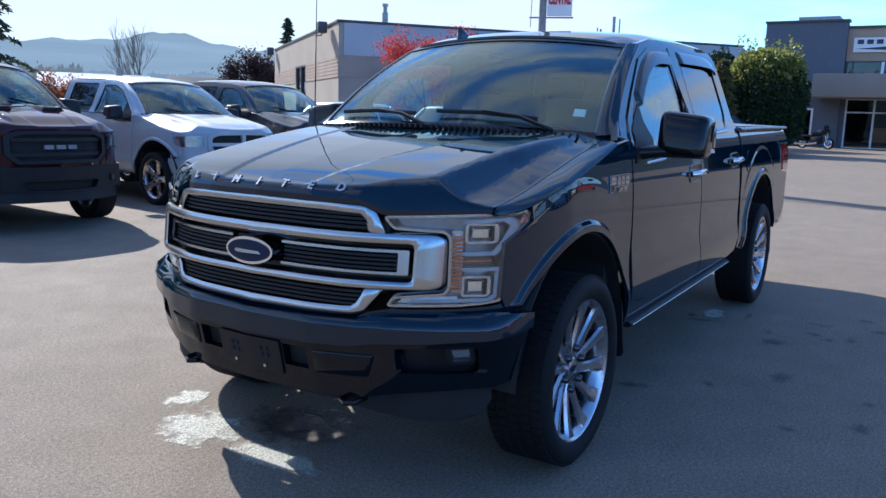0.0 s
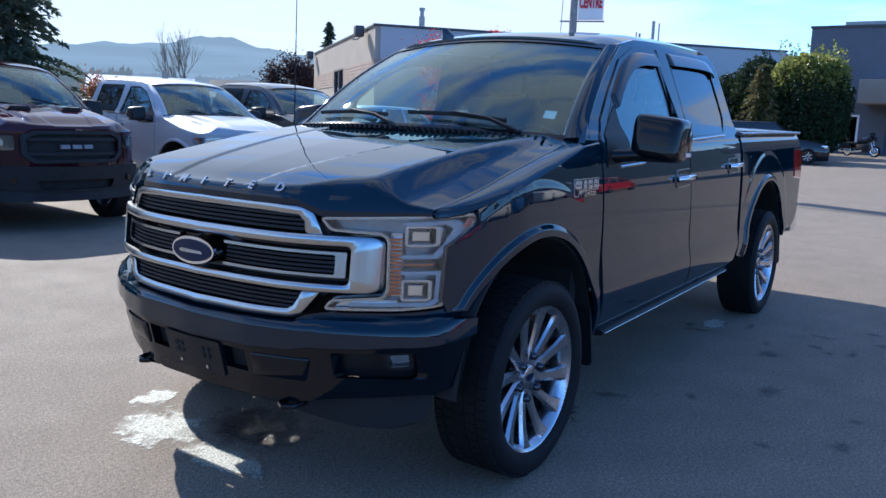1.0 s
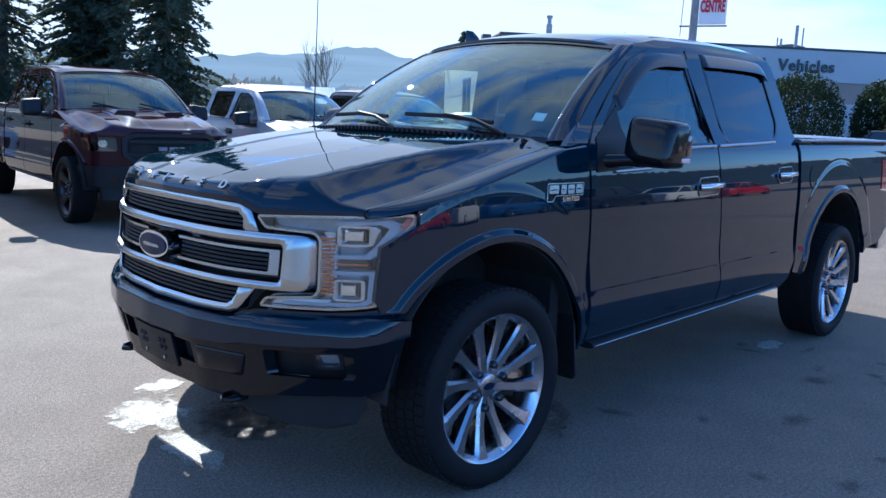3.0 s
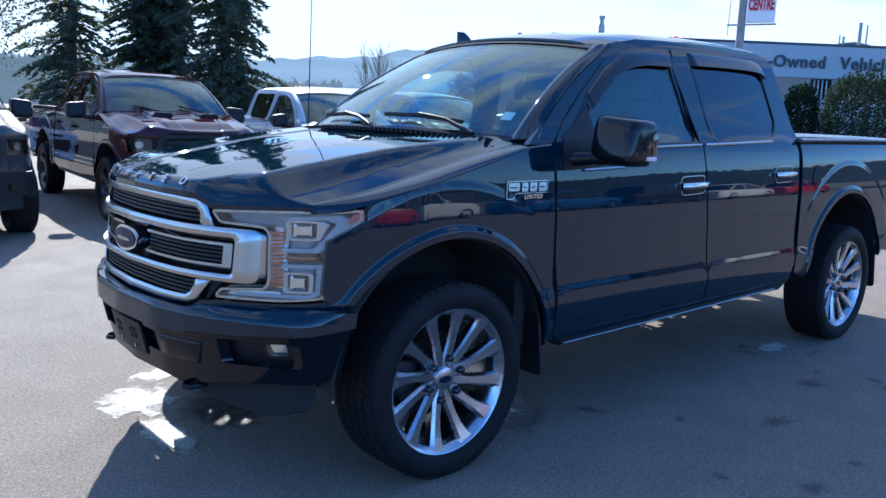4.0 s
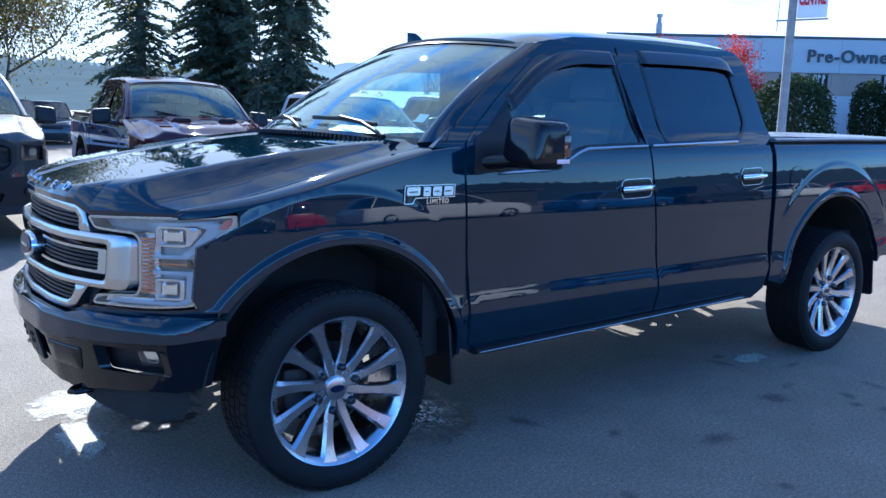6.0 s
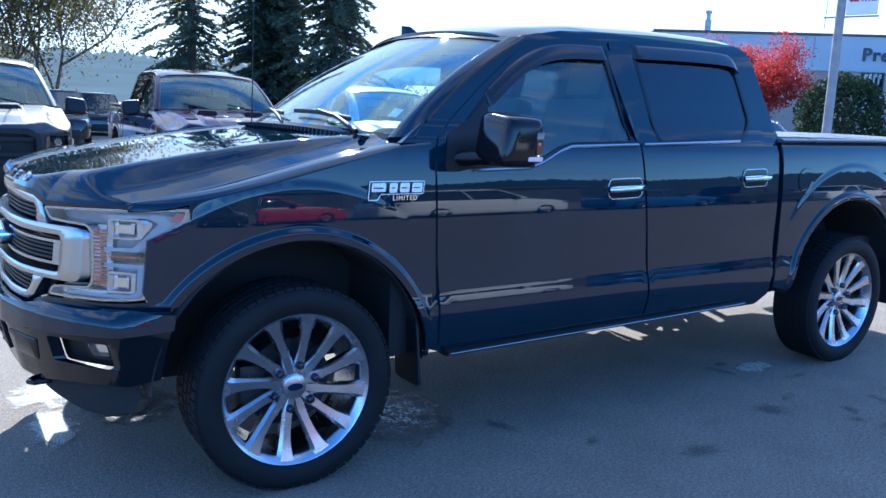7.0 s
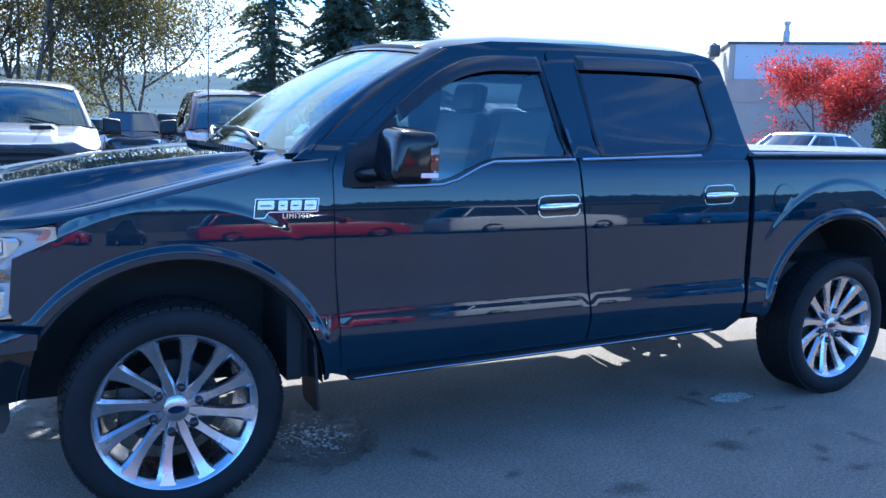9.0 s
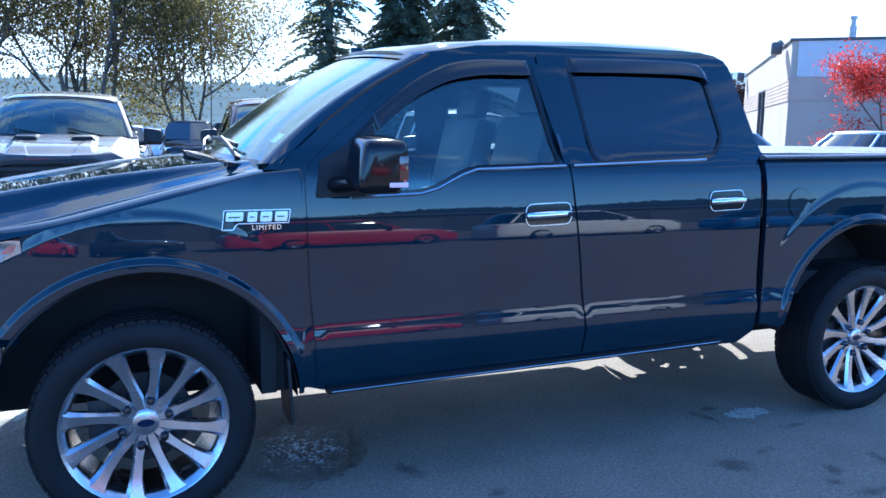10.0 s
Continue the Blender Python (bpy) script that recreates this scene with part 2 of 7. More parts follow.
def sheet(outer, f, back, holes=(), step=0.07, bm=None, bevel=0.0, rings=()):
    """A panel over a flat outline with holes, carried into space by f(u, v) and given a back side by the offset."""
    from mathutils.geometry import delaunay_2d_cdt
    bm = bm or bmesh.new()
    loops = [dense(list(outer), step)] + [dense(list(h), step) for h in holes]
    pts, edges = [], []
    for lp in loops:
        o = len(pts)
        pts += [Vector(p) for p in lp]
        edges += [(o + i, o + (i + 1) % len(lp)) for i in range(len(lp))]
    us, vs = [p[0] for p in loops[0]], [p[1] for p in loops[0]]
    rim = np.array([tuple(p) for p in pts])
    for u in np.arange(math.floor(min(us) / step) * step, max(us), step):
        for v in np.arange(math.floor(min(vs) / step) * step, max(vs), step):
            if inside((u, v), loops[0]) and not any(inside((u, v), h) for h in loops[1:]):
                if np.hypot(rim[:, 0] - u, rim[:, 1] - v).min() > 0.45 * step and not any(math.hypot(u - c, v - d) < r1 + 0.4 * step for c, d, r0, r1 in rings):
                    if not bevel:
                        pts.append(Vector((u, v)))
    for c, d, r0, r1 in rings:
        for r in np.arange(r0 + 0.006, r1, 0.009):
            for a in np.arange(0, 360, 4):
                w = (c + r * math.cos(radians(a)), d + r * math.sin(radians(a)))
                if inside(w, loops[0]) and np.hypot(rim[:, 0] - w[0], rim[:, 1] - w[1]).min() > 0.008:
                    pts.append(Vector(w))
    if bevel:
        for q in [grown(list(outer), -bevel)] + [grown(list(h), bevel) for h in holes]:
            q = dense(q, step)
            o = len(pts)
            pts += [Vector(w) for w in q]
            edges += [(o + i, o + (i + 1) % len(q)) for i in range(len(q))]
    vo, eo, fo, *_ = delaunay_2d_cdt(pts, edges, [], 0, 1e-6)
    tris = []
    for t in fo:
        c = sum((vo[i] for i in t), Vector((0, 0))) / len(t)
        if inside(c, loops[0]) and not any(inside(c, h) for h in loops[1:]):
            tris.append(t)
    used = sorted({i for t in tris for i in t})
    place = {i: f(vo[i].x, vo[i].y) for i in used}
    off = Vector(back) if not callable(back) else None
    under = {i: place[i] + (off if off is not None else back(place[i])) for i in used}
    if bevel:
        for i in used:
            if np.hypot(rim[:, 0] - vo[i].x, rim[:, 1] - vo[i].y).min() < 0.4 * bevel:
                place[i] = place[i].lerp(under[i], min(0.6, 0.8 * bevel / (under[i] - place[i]).length))
    e = 0.004
    normal = {}
    for i in used:
        u, v = vo[i].x, vo[i].y
        n = (f(u + e, v) - f(u - e, v)).cross(f(u, v + e) - f(u, v - e))
        normal[i] = n.normalized() if n.length > 1e-12 else Vector((0, 0, 1))
    flip_ = sum(normal[i].dot(place[i] - under[i]) for i in used) < 0
    out = NORMALS.setdefault(id(bm), [])

    def vert(co, n):
        out.append(tuple(n))
        return bm.verts.new(co)
    sg = -1 if flip_ else 1
    top = {i: vert(place[i], normal[i] * sg) for i in used}
    low = {i: vert(under[i], normal[i] * -sg) for i in used}
    count = {}
    for t in tris:
        a, b, c = (vo[k] for k in t[:3])
        t = list(t) if ((b - a).cross(c - a) > 0) != flip_ else list(reversed(t))
        bm.faces.new([top[i] for i in t])
        bm.faces.new([low[i] for i in reversed(t)])
        for a, b in zip(t, t[1:] + [t[0]]):
            count.setdefault(frozenset((a, b)), []).append((a, b))
    for ed in count.values():
        if len(ed) == 1:
            a, b = ed[0]
            n = (place[a] - place[b]).cross(under[a] - place[a])
            n = n.normalized() if n.length > 1e-12 else Vector((0, 0, 1))
            bm.faces.new((vert(place[b], n), vert(place[a], n), vert(under[a], n), vert(under[b], n)))
    if bevel:
        NORMALS[id(bm)] = []
    return bm


def loft(rows, bm=None, caps=False):
    """A skin over rows of points, all of the same count."""
    bm = bm or bmesh.new()
    vs = [[bm.verts.new(p) for p in row] for row in rows]
    for p, q in zip(vs, vs[1:]):
        for i in range(len(p) - 1):
            bm.faces.new((p[i], p[i + 1], q[i + 1], q[i]))
    if caps:
        bm.faces.new(vs[0])
        bm.faces.new(vs[-1])
    return bm


def thicken(bm, offset):
    """Gives an open skin a back side by a constant offset and closes its rim."""
    rim = [e for e in bm.edges if e.is_boundary]
    faces = list(bm.faces)
    twin = {v: bm.verts.new(v.co + Vector(offset)) for v in list(bm.verts)}
    for f in faces:
        bm.faces.new([twin[v] for v in reversed(f.verts)])
    for e in rim:
        a, b = e.verts
        bm.faces.new((a, b, twin[b], twin[a]))
    return bm


def arc(cx, cz, r, a0, a1, n=24, squash=1.0):
    return [(cx + r * math.cos(radians(a0 + (a1 - a0) * i / n)), cz + squash * r * math.sin(radians(a0 + (a1 - a0) * i / n))) for i in range(n + 1)]


def lettering(text, size, depth, material, parent, m, name="lettering", spread=1.0, bold=0.0, label=""):
    cu = bpy.data.curves.new(name, "FONT")
    cu.body, cu.size, cu.extrude, cu.align_x, cu.align_y, cu.space_character, cu.offset = text, size, depth, "CENTER", "CENTER", spread, bold
    cu.resolution_u = 3
    tmp = new(name, cu)
    dg = bpy.context.evaluated_depsgraph_get()
    me = bpy.data.meshes.new_from_object(tmp.evaluated_get(dg))
    bpy.data.objects.remove(tmp)
    bpy.data.curves.remove(cu)
    me.materials.clear()
    me.materials.append(material)
    ob = new(name, me)
    if parent:
        ob.parent = parent
    ob.matrix_local = m
    if label:
        ob["label"] = label
    return ob


def frame_axes(right, up, at):
    """A pose whose x is right, y is up and z points out."""
    r, u = Vector(right).normalized(), Vector(up).normalized()
    o = r.cross(u).normalized()
    u = o.cross(r)
    m = Matrix((r, u, o)).transposed().to_4x4()
    m.translation = at
    return m


# ---- ground ----
def asphalt():
    m, n, l, b = mat_nodes("worn_asphalt")
    co = n.new("ShaderNodeTexCoord")

    def noise_tex(scale, detail=5.0, rough=0.6):
        t = n.new("ShaderNodeTexNoise")
        t.inputs["Scale"].default_value, t.inputs["Detail"].default_value, t.inputs["Roughness"].default_value = scale, detail, rough
        l.new(co.outputs["Object"], t.inputs["Vector"])
        return t.outputs["Fac"]

    def ramp(sock, a, b_, lo, hi):
        r = n.new("ShaderNodeMapRange")
        for k, v in zip(("From Min", "From Max", "To Min", "To Max"), (a, b_, lo, hi)):
            r.inputs[k].default_value = v
        l.new(sock, r.inputs["Value"])
        return r.outputs["Result"]

    def times(a, c):
        q = n.new("ShaderNodeMath")
        q.operation = "MULTIPLY"
        l.new(a, q.inputs[0])
        l.new(c, q.inputs[1])
        return q.outputs["Value"]

    v = times(times(ramp(noise_tex(0.35), 0.3, 0.7, 0.94, 1.06), ramp(noise_tex(3.0), 0.3, 0.7, 0.9, 1.1)), times(ramp(noise_tex(60.0, 3.0), 0.3, 0.7, 0.68, 1.32), ramp(noise_tex(190.0, 3.0), 0.32, 0.68, 0.36, 1.64)))
    tint = n.new("ShaderNodeVectorMath")
    tint.operation = "SCALE"
    tint.inputs[0].default_value = (0.205, 0.172, 0.134)
    l.new(v, tint.inputs["Scale"])
    l.new(tint.outputs["Vector"], b.inputs["Base Color"])
    l.new(ramp(noise_tex(2.0), 0.3, 0.7, 0.76, 0.88), b.inputs["Roughness"])
    b.inputs["Specular IOR Level"].default_value = 0.22
    p = n.new("ShaderNodeBump")
    p.inputs["Strength"].default_value, p.inputs["Distance"].default_value = 0.85, 0.007
    l.new(noise_tex(130.0, 3.0), p.inputs["Height"])
    l.new(p.outputs["Normal"], b.inputs["Normal"])
    return m


ASPHALT = asphalt()
gm = bmesh.new()
R = 3000.0
gm.faces.new([gm.verts.new(p) for p in ((-R, -R, 0), (R, -R, 0), (R, R, 0), (-R, R, 0))])
ground = tagged(part("ground", gm, ASPHALT, smooth=0), "worn grey asphalt of the open dealership lot", "ground", kind="structure")

# ---- pickup trucks ----
PROF_Z = [0.28, 0.40, 0.46, 0.52, 0.60, 0.66, 0.70, 0.80, 0.92, 0.98, 1.04, 1.10, 1.16, 1.22, 1.28, 1.33, 1.36, 1.378, 1.39, 1.42, 1.60, 1.80, 1.88, 1.95]
PROF_Y = [0.86, 0.905, 0.925, 0.945, 0.958, 0.957, 0.945, 0.9415, 0.943, 0.9423, 0.9404, 0.9371, 0.9325, 0.9265, 0.9193, 0.910, 0.900, 0.885, 0.870, 0.850, 0.792, 0.724, 0.690, 0.63]
WHEELS = (0.0, 3.683)
FINE_Z = np.arange(0.2, 2.1, 0.005)
FINE_Y = np.convolve(np.pad(np.interp(FINE_Z, PROF_Z, PROF_Y), 12, "edge"), np.exp(-np.linspace(-2, 2, 25) ** 2) / np.exp(-np.linspace(-2, 2, 25) ** 2).sum(), "valid")


def side_y(x, z):
    """Half the body's width at a place of its flank."""
    y = float(np.interp(z, FINE_Z, FINE_Y))
    nose = max(0.0, min(1.0, (x + 0.56) / 0.22))
    for wx, wz, lip, fade in ((0.02, 0.41, 0.565, (0.52 - x) / 0.42), (3.69, 0.45, 0.585, (x - 2.95) / 0.22)):
        fade = max(0.0, min(1.0, fade))
        fade = fade * fade * (3 - 2 * fade)
        r = math.hypot(x - wx, z - wz)
        k = max(0.0, min(1.0, (lip + 0.225 - r) / 0.035))
        y += 0.0042 * k * k * (3 - 2 * k) * nose * fade
        k = max(0.0, min(1.0, (lip + 0.048 - r) / 0.022))
        y += 0.016 * k * k * (3 - 2 * k)
    if x < -0.10 and z < 1.36:
        t = (-0.10 - x) / 0.34
        y -= 0.052 * t ** 1.6
    return y


def flank(s):
    return lambda x, z: Vector((x, s * side_y(x, z), z))


FENDER_TOP = [(0.60, 1.335), (0.45, 1.322), (0.2, 1.255), (0.0, 1.205), (-0.2, 1.158), (-0.35, 1.118), (-0.44, 1.098), (-0.52, 1.090)]
FRONT_DOOR = [(0.655, 0.475), (1.895, 0.475), (1.90, 0.60), (1.815, 1.345), (1.726, 1.828), (1.66, 1.848), (1.38, 1.830), (1.14, 1.750), (0.90, 1.575), (0.64, 1.362), (0.618, 1.30), (0.625, 0.90)]
FRONT_WIN = [(0.86, 1.238), (1.10, 1.248), (1.17, 1.268), (1.29, 1.325), (1.36, 1.345), (1.775, 1.358), (1.685, 1.786), (1.38, 1.780), (1.15, 1.703), (0.93, 1.533), (0.80, 1.415)]
REAR_DOOR = [(1.908, 0.475), (2.55, 0.490), (2.895, 0.515), (2.93, 0.62), (2.90, 1.00), (2.848, 1.385), (2.786, 1.66), (2.742, 1.825), (2.66, 1.872), (1.755, 1.852), (1.739, 1.832), (1.828, 1.345), (1.913, 0.60)]
REAR_WIN = [(1.975, 1.362), (2.60, 1.385), (2.685, 1.412), (2.738, 1.482), (2.672, 1.820), (1.906, 1.810)]
CAB_OUT = [(0.46, 1.337), (0.60, 1.43), (0.90, 1.645), (1.08, 1.765), (1.20, 1.83), (1.45, 1.874), (2.0, 1.903), (2.60, 1.912), (2.72, 1.905), (2.80, 1.893), (2.848, 1.868), (2.872, 1.832), (2.925, 1.620), (2.985, 1.390), (2.94, 1.375), (2.93, 0.90), (2.935, 0.50), (2.85, 0.44), (0.68, 0.44), (0.60, 0.47), (0.605, 1.337)]


def grown(poly, d):
    """The outline pushed outwards by d."""
    area = sum(x0 * y1 - x1 * y0 for (x0, y0), (x1, y1) in zip(poly, poly[1:] + poly[:1]))
    sg = 1 if area > 0 else -1
    out = []
    n = len(poly)
    for i in range(n):
        a, p, b = Vector(poly[i - 1]), Vector(poly[i]), Vector(poly[(i + 1) % n])
        n1 = Vector(((p - a).y, -(p - a).x)).normalized() * sg
        n2 = Vector(((b - p).y, -(b - p).x)).normalized() * sg
        m = (n1 + n2)
        m = m / max(0.3, m.length_squared / 2) / 1.0
        q = p + d * m
        out.append((q.x, q.y))
    return out


def roof_z(x, y):
    lift = float(np.interp(x, [1.0, 1.25, 1.6, 2.1, 2.60, 2.78, 2.86, 2.89], [1.862, 1.912, 1.950, 1.970, 1.972, 1.960, 1.922, 1.87]))
    k = abs(y) / 0.68
    return lift - 0.045 * k ** 2 - 0.05 * max(0.0, k - 0.8) ** 2 * 12


HOOD_X = [-0.90, -0.82, -0.785, -0.74, -0.65, -0.50, -0.30, -0.10, 0.15, 0.34, 0.45]
HOOD_C = [1.165, 1.178, 1.190, 1.205, 1.228, 1.258, 1.292, 1.322, 1.350, 1.366, 1.372]
EDGE_X = [-0.70, -0.60, -0.44, -0.30, -0.10, 0.15, 0.45]
EDGE_Z = [1.094, 1.102, 1.124, 1.152, 1.204, 1.266, 1.335]
HOOD_HALF = 0.835


def eased(xs, ys, width=0.10):
    """A table through the given points with its kinks smoothed out."""
    fine = np.arange(xs[0] - 0.3, xs[-1] + 0.3, 0.005)
    k = int(width / 0.005)
    w = np.exp(-np.linspace(-2, 2, 2 * k + 1) ** 2)
    first, last = (ys[1] - ys[0]) / (xs[1] - xs[0]), (ys[-1] - ys[-2]) / (xs[-1] - xs[-2])
    v = np.interp(fine, xs, ys) + np.minimum(fine - xs[0], 0) * first + np.maximum(fine - xs[-1], 0) * last
    return fine[k:-k], np.convolve(v, w / w.sum(), "valid")


HOOD_TABLE = eased(HOOD_X, HOOD_C)
EDGE_TABLE = eased(EDGE_X, EDGE_Z)


def hood_z(x, y):
    """The hood's height: a flat sunken middle, creases with a steep fall to a ledge along the fenders, a steep lip in front."""
    a = min(abs(y), HOOD_HALF)
    c, e = float(np.interp(x, *HOOD_TABLE)), float(np.interp(x, *EDGE_TABLE))
    edge = 0.24 + 0.24 * (x + 0.8) / 1.2
    crease = 0.63 + 0.08 * (x + 0.7) / 1.1
    w = max(0.0, min(1.0, (x + 0.60) / 0.40))
    fall = 0.0
    for q in (-0.018, -0.009, 0.0, 0.009, 0.018):
        fall += 0.2 * float(np.interp(a + q, [0.0, 0.5 * crease, crease, crease + 0.115 - 0.06 * w, HOOD_HALF + 0.02], [0.0, 0.03, 0.12, 0.72 - 0.14 * w, 1.0]))
    z = c + (e - c) * fall
    k = max(0.0, min(1.0, (edge - a) / 0.03))
    z -= 0.006 * k * k * (3 - 2 * k)
    d = x - float(np.interp(a, FACE.y, FACE.x))
    f = float(np.interp(a, [0, 0.44, 0.53, 0.88], [1.128, 1.124, 1.090, 1.096])) + 0.085 * (1 - math.exp(-max(d, 0) / 0.045)) + 0.5 * d
    h = max(0.0, min(1.0, 0.5 + 0.5 * (f - z) / 0.02))
    return f * (1 - h) + z * h - 0.02 * h * (1 - h)


def skin(fn, us, vs, back):
    """A closed thin skin over a grid, with its true normals."""
    bm = bmesh.new()
    e = 1e-3
    P = [[Vector(fn(u, v)) for v in vs] for u in us]
    N = [[((Vector(fn(u + e, v)) - Vector(fn(u - e, v))).cross(Vector(fn(u, v + e)) - Vector(fn(u, v - e)))).normalized() for v in vs] for u in us]
    off = Vector(back)
    sg = 1 if sum(n.dot(-off) for row in N for n in row) > 0 else -1
    out = NORMALS.setdefault(id(bm), [])

    def vert(co, n):
        out.append(tuple(n))
        return bm.verts.new(co)
    top = [[vert(p, n * sg) for p, n in zip(a, b)] for a, b in zip(P, N)]
    low = [[vert(p + off, -n * sg) for p, n in zip(a, b)] for a, b in zip(P, N)]
    nu, nv = len(us), len(vs)
    for i in range(nu - 1):
        for j in range(nv - 1):
            q = (top[i][j], top[i + 1][j], top[i + 1][j + 1], top[i][j + 1])
            b = (low[i][j], low[i + 1][j], low[i + 1][j + 1], low[i][j + 1])
            bm.faces.new(q if sg > 0 else q[::-1])
            bm.faces.new(b[::-1] if sg > 0 else b)
    rim = [(i, 0) for i in range(nu)] + [(nu - 1, j) for j in range(1, nv)] + [(i, nv - 1) for i in range(nu - 2, -1, -1)] + [(0, j) for j in range(nv - 2, 0, -1)]
    for (i, j), (k, l_) in zip(rim, rim[1:] + rim[:1]):
        a, b = P[i][j], P[k][l_]
        n = (b - a).cross(off) * sg
        n = n.normalized() if n.length > 1e-12 else Vector((0, 0, 1))
        bm.faces.new((vert(a, n), vert(b, n), vert(b + off, n), vert(a + off, n)))
    return bm


def hood_skin(dome=0.0):
    """The hood's skin; dome raises a broad middle panel."""
    def ramp(v):
        v = max(0.0, min(1.0, v))
        return v * v * (3 - 2 * v)

    def fn(t, y):
        x0 = float(np.interp(abs(y), FACE.y, FACE.x)) + 0.004
        x1 = 0.37 + 0.10 * (y / 0.83) ** 2
        x = x0 + (x1 - x0) * t ** 1.5 if t > 0 else x0 + t * 0.01
        return (x, y, hood_z(x, y) + dome * ramp((0.47 - abs(y)) / 0.07) * ramp((x + 0.80) / 0.25))
    return skin(fn, np.linspace(0, 1, 46), np.linspace(-HOOD_HALF, HOOD_HALF, 131), (0.0, 0, -0.02))


def screen_point(u, v):
    """The windscreen: u across from -1 to 1, v from the cowl up to the roof."""
    x0, z0, h0 = 0.34 + 0.115 * u * u, 1.372 - 0.022 * u * u, 0.80
    x1, z1, h1 = 1.055 + 0.085 * u * u, 1.858 - 0.045 * u * u, 0.665
    b = 0.025 * math.sin(math.pi * v)
    return Vector((x0 + (x1 - x0) * v - b, u * (h0 + (h1 - h0) * v), z0 + (z1 - z0) * v + b))


def wheel(s, rim_mat, parent, name, x, style="twelve", radius=0.397):
    """A wheel with tyre, rim, spokes, nuts and cap; s is the side that it faces."""
    e = new(name)
    e.parent = parent
    e.location = (x, s * 0.858, radius)
    k = radius / 0.397
    prof = [(0.298, -0.116), (0.306, -0.126), (0.335, -0.137), (0.365, -0.136), (0.385, -0.124), (0.394, -0.105), (0.397, -0.07), (0.397, 0.07), (0.394, 0.105), (0.385, 0.124), (0.36, 0.137), (0.30, 0.126), (0.285, 0.118)]
    tyre = part("tyre", revolve([(r * k, -o) for r, o in prof], 72, s), RUBBER, e)
    tread = bmesh.new()
    for i in range(64):
        a = 2 * math.pi * i / 64
        for o in (-0.095, -0.05, 0.0, 0.05, 0.095):
            box(tread, -0.016, 0.016, o - 0.019, o + 0.019, radius - 0.006, radius + 0.004, Matrix.Rotation(a + (0.03 if o in (-0.05, 0.05) else 0), 4, "Y"))
    part("tread", tread, RUBBER, tyre, smooth=0)
    barrel = [(0.306, -0.114), (0.301, -0.118), (0.293, -0.115), (0.287, -0.106), (0.276, -0.098), (0.270, -0.085), (0.262, -0.04), (0.255, 0.10), (0.262, 0.10), (0.290, 0.10), (0.290, -0.10)]
    part("rim", revolve([(r, -o) for r, o in barrel], 72, s), rim_mat, e)
    count = 12 if style == "twelve" else 5
    sp = bmesh.new()
    for i in range(count):
        base = 2 * math.pi * (i + 0.5) / count
        twist = 0.10 if style == "twelve" else 0.0
        rows = []
        for r, w, o, d in ((0.045, 0.018, 0.068, 0.050), (0.090, 0.0240, 0.071, 0.045), (0.112, 0.0232, 0.074, 0.043), (0.15, 0.0215, 0.079, 0.040), (0.21, 0.0245, 0.089, 0.034), (0.246, 0.030, 0.097, 0.028), (0.266, 0.035, 0.1025, 0.022), (0.279, 0.043, 0.106, 0.018), (0.290, 0.058, 0.109, 0.014)):
            if style != "twelve":
                w = 2.1 * min(w, 0.036)
            a = base + twist * (r - 0.06) / 0.22
            c, q = Vector((math.cos(a), 0, math.sin(a))), Vector((-math.sin(a), 0, math.cos(a)))
            rows.append([c * r + q * u * w + Vector((0, s * (o - e_), 0)) for u, e_ in ((-1, 0.012), (-0.55, 0.0), (0.75, 0.002), (1, 0.014), (0.8, d + 0.02), (-0.8, d + 0.02), (-1, 0.012))])
        loft(rows, sp)
    part("spokes", sp, rim_mat, e, smooth=25)
    part("hub", revolve([(0.001, 0.058), (0.060, 0.058), (0.092, 0.062), (0.100, 0.03), (0.001, 0.0)], 36, s), rim_mat, e)
    cap = part("centre_cap", revolve([(0.001, 0.0785), (0.043, 0.0782), (0.047, 0.076), (0.048, 0.06), (0.001, 0.055)], 36, s), rim_mat, e)
    part("cap_badge", disc(0.026, 0.0780, 0.0800, 24, None, Matrix.Diagonal((1.2, 1, 0.55, 1)), s), BLUEOVAL, cap)
    for i in range(6):
        a = 2 * math.pi * i / 6 + 0.3
        m = Matrix.Translation((0.087 * math.cos(a), 0, 0.087 * math.sin(a)))
        part("wheel_nut", revolve([(0.001, 0.097), (0.009, 0.096), (0.0155, 0.089), (0.0172, 0.055), (0.001, 0.053)], 12, s, None, m), NUTBLACK, e)
    part("brake_disc", revolve([(0.001, 0.0), (0.175, 0.0), (0.175, -0.025), (0.001, -0.025)], 40, s), IRON, e)
    part("caliper", block(-0.20, -0.10, -0.05 if s > 0 else -0.02, 0.02 if s > 0 else 0.05, -0.09, 0.09, 0.012), IRON, e)
    return e


def seat(parent, x, y, w=0.50):
    e = new("seat")
    e.parent = parent
    part("cushion", block(x - 0.26, x + 0.26, y - w / 2, y + w / 2, 0.92, 1.05, 0.04), LEATHER, e)
    lean = Matrix.Translation((x + 0.22, y, 1.02)) @ Matrix.Rotation(radians(14), 4, "Y")
    part("backrest", block(-0.06, 0.07, -w / 2, w / 2, 0, 0.56, 0.04, lean), LEATHER, e)
    part("headrest", block(-0.05, 0.05, -0.14, 0.14, 0.57, 0.74, 0.04, lean), LEATHER, e)


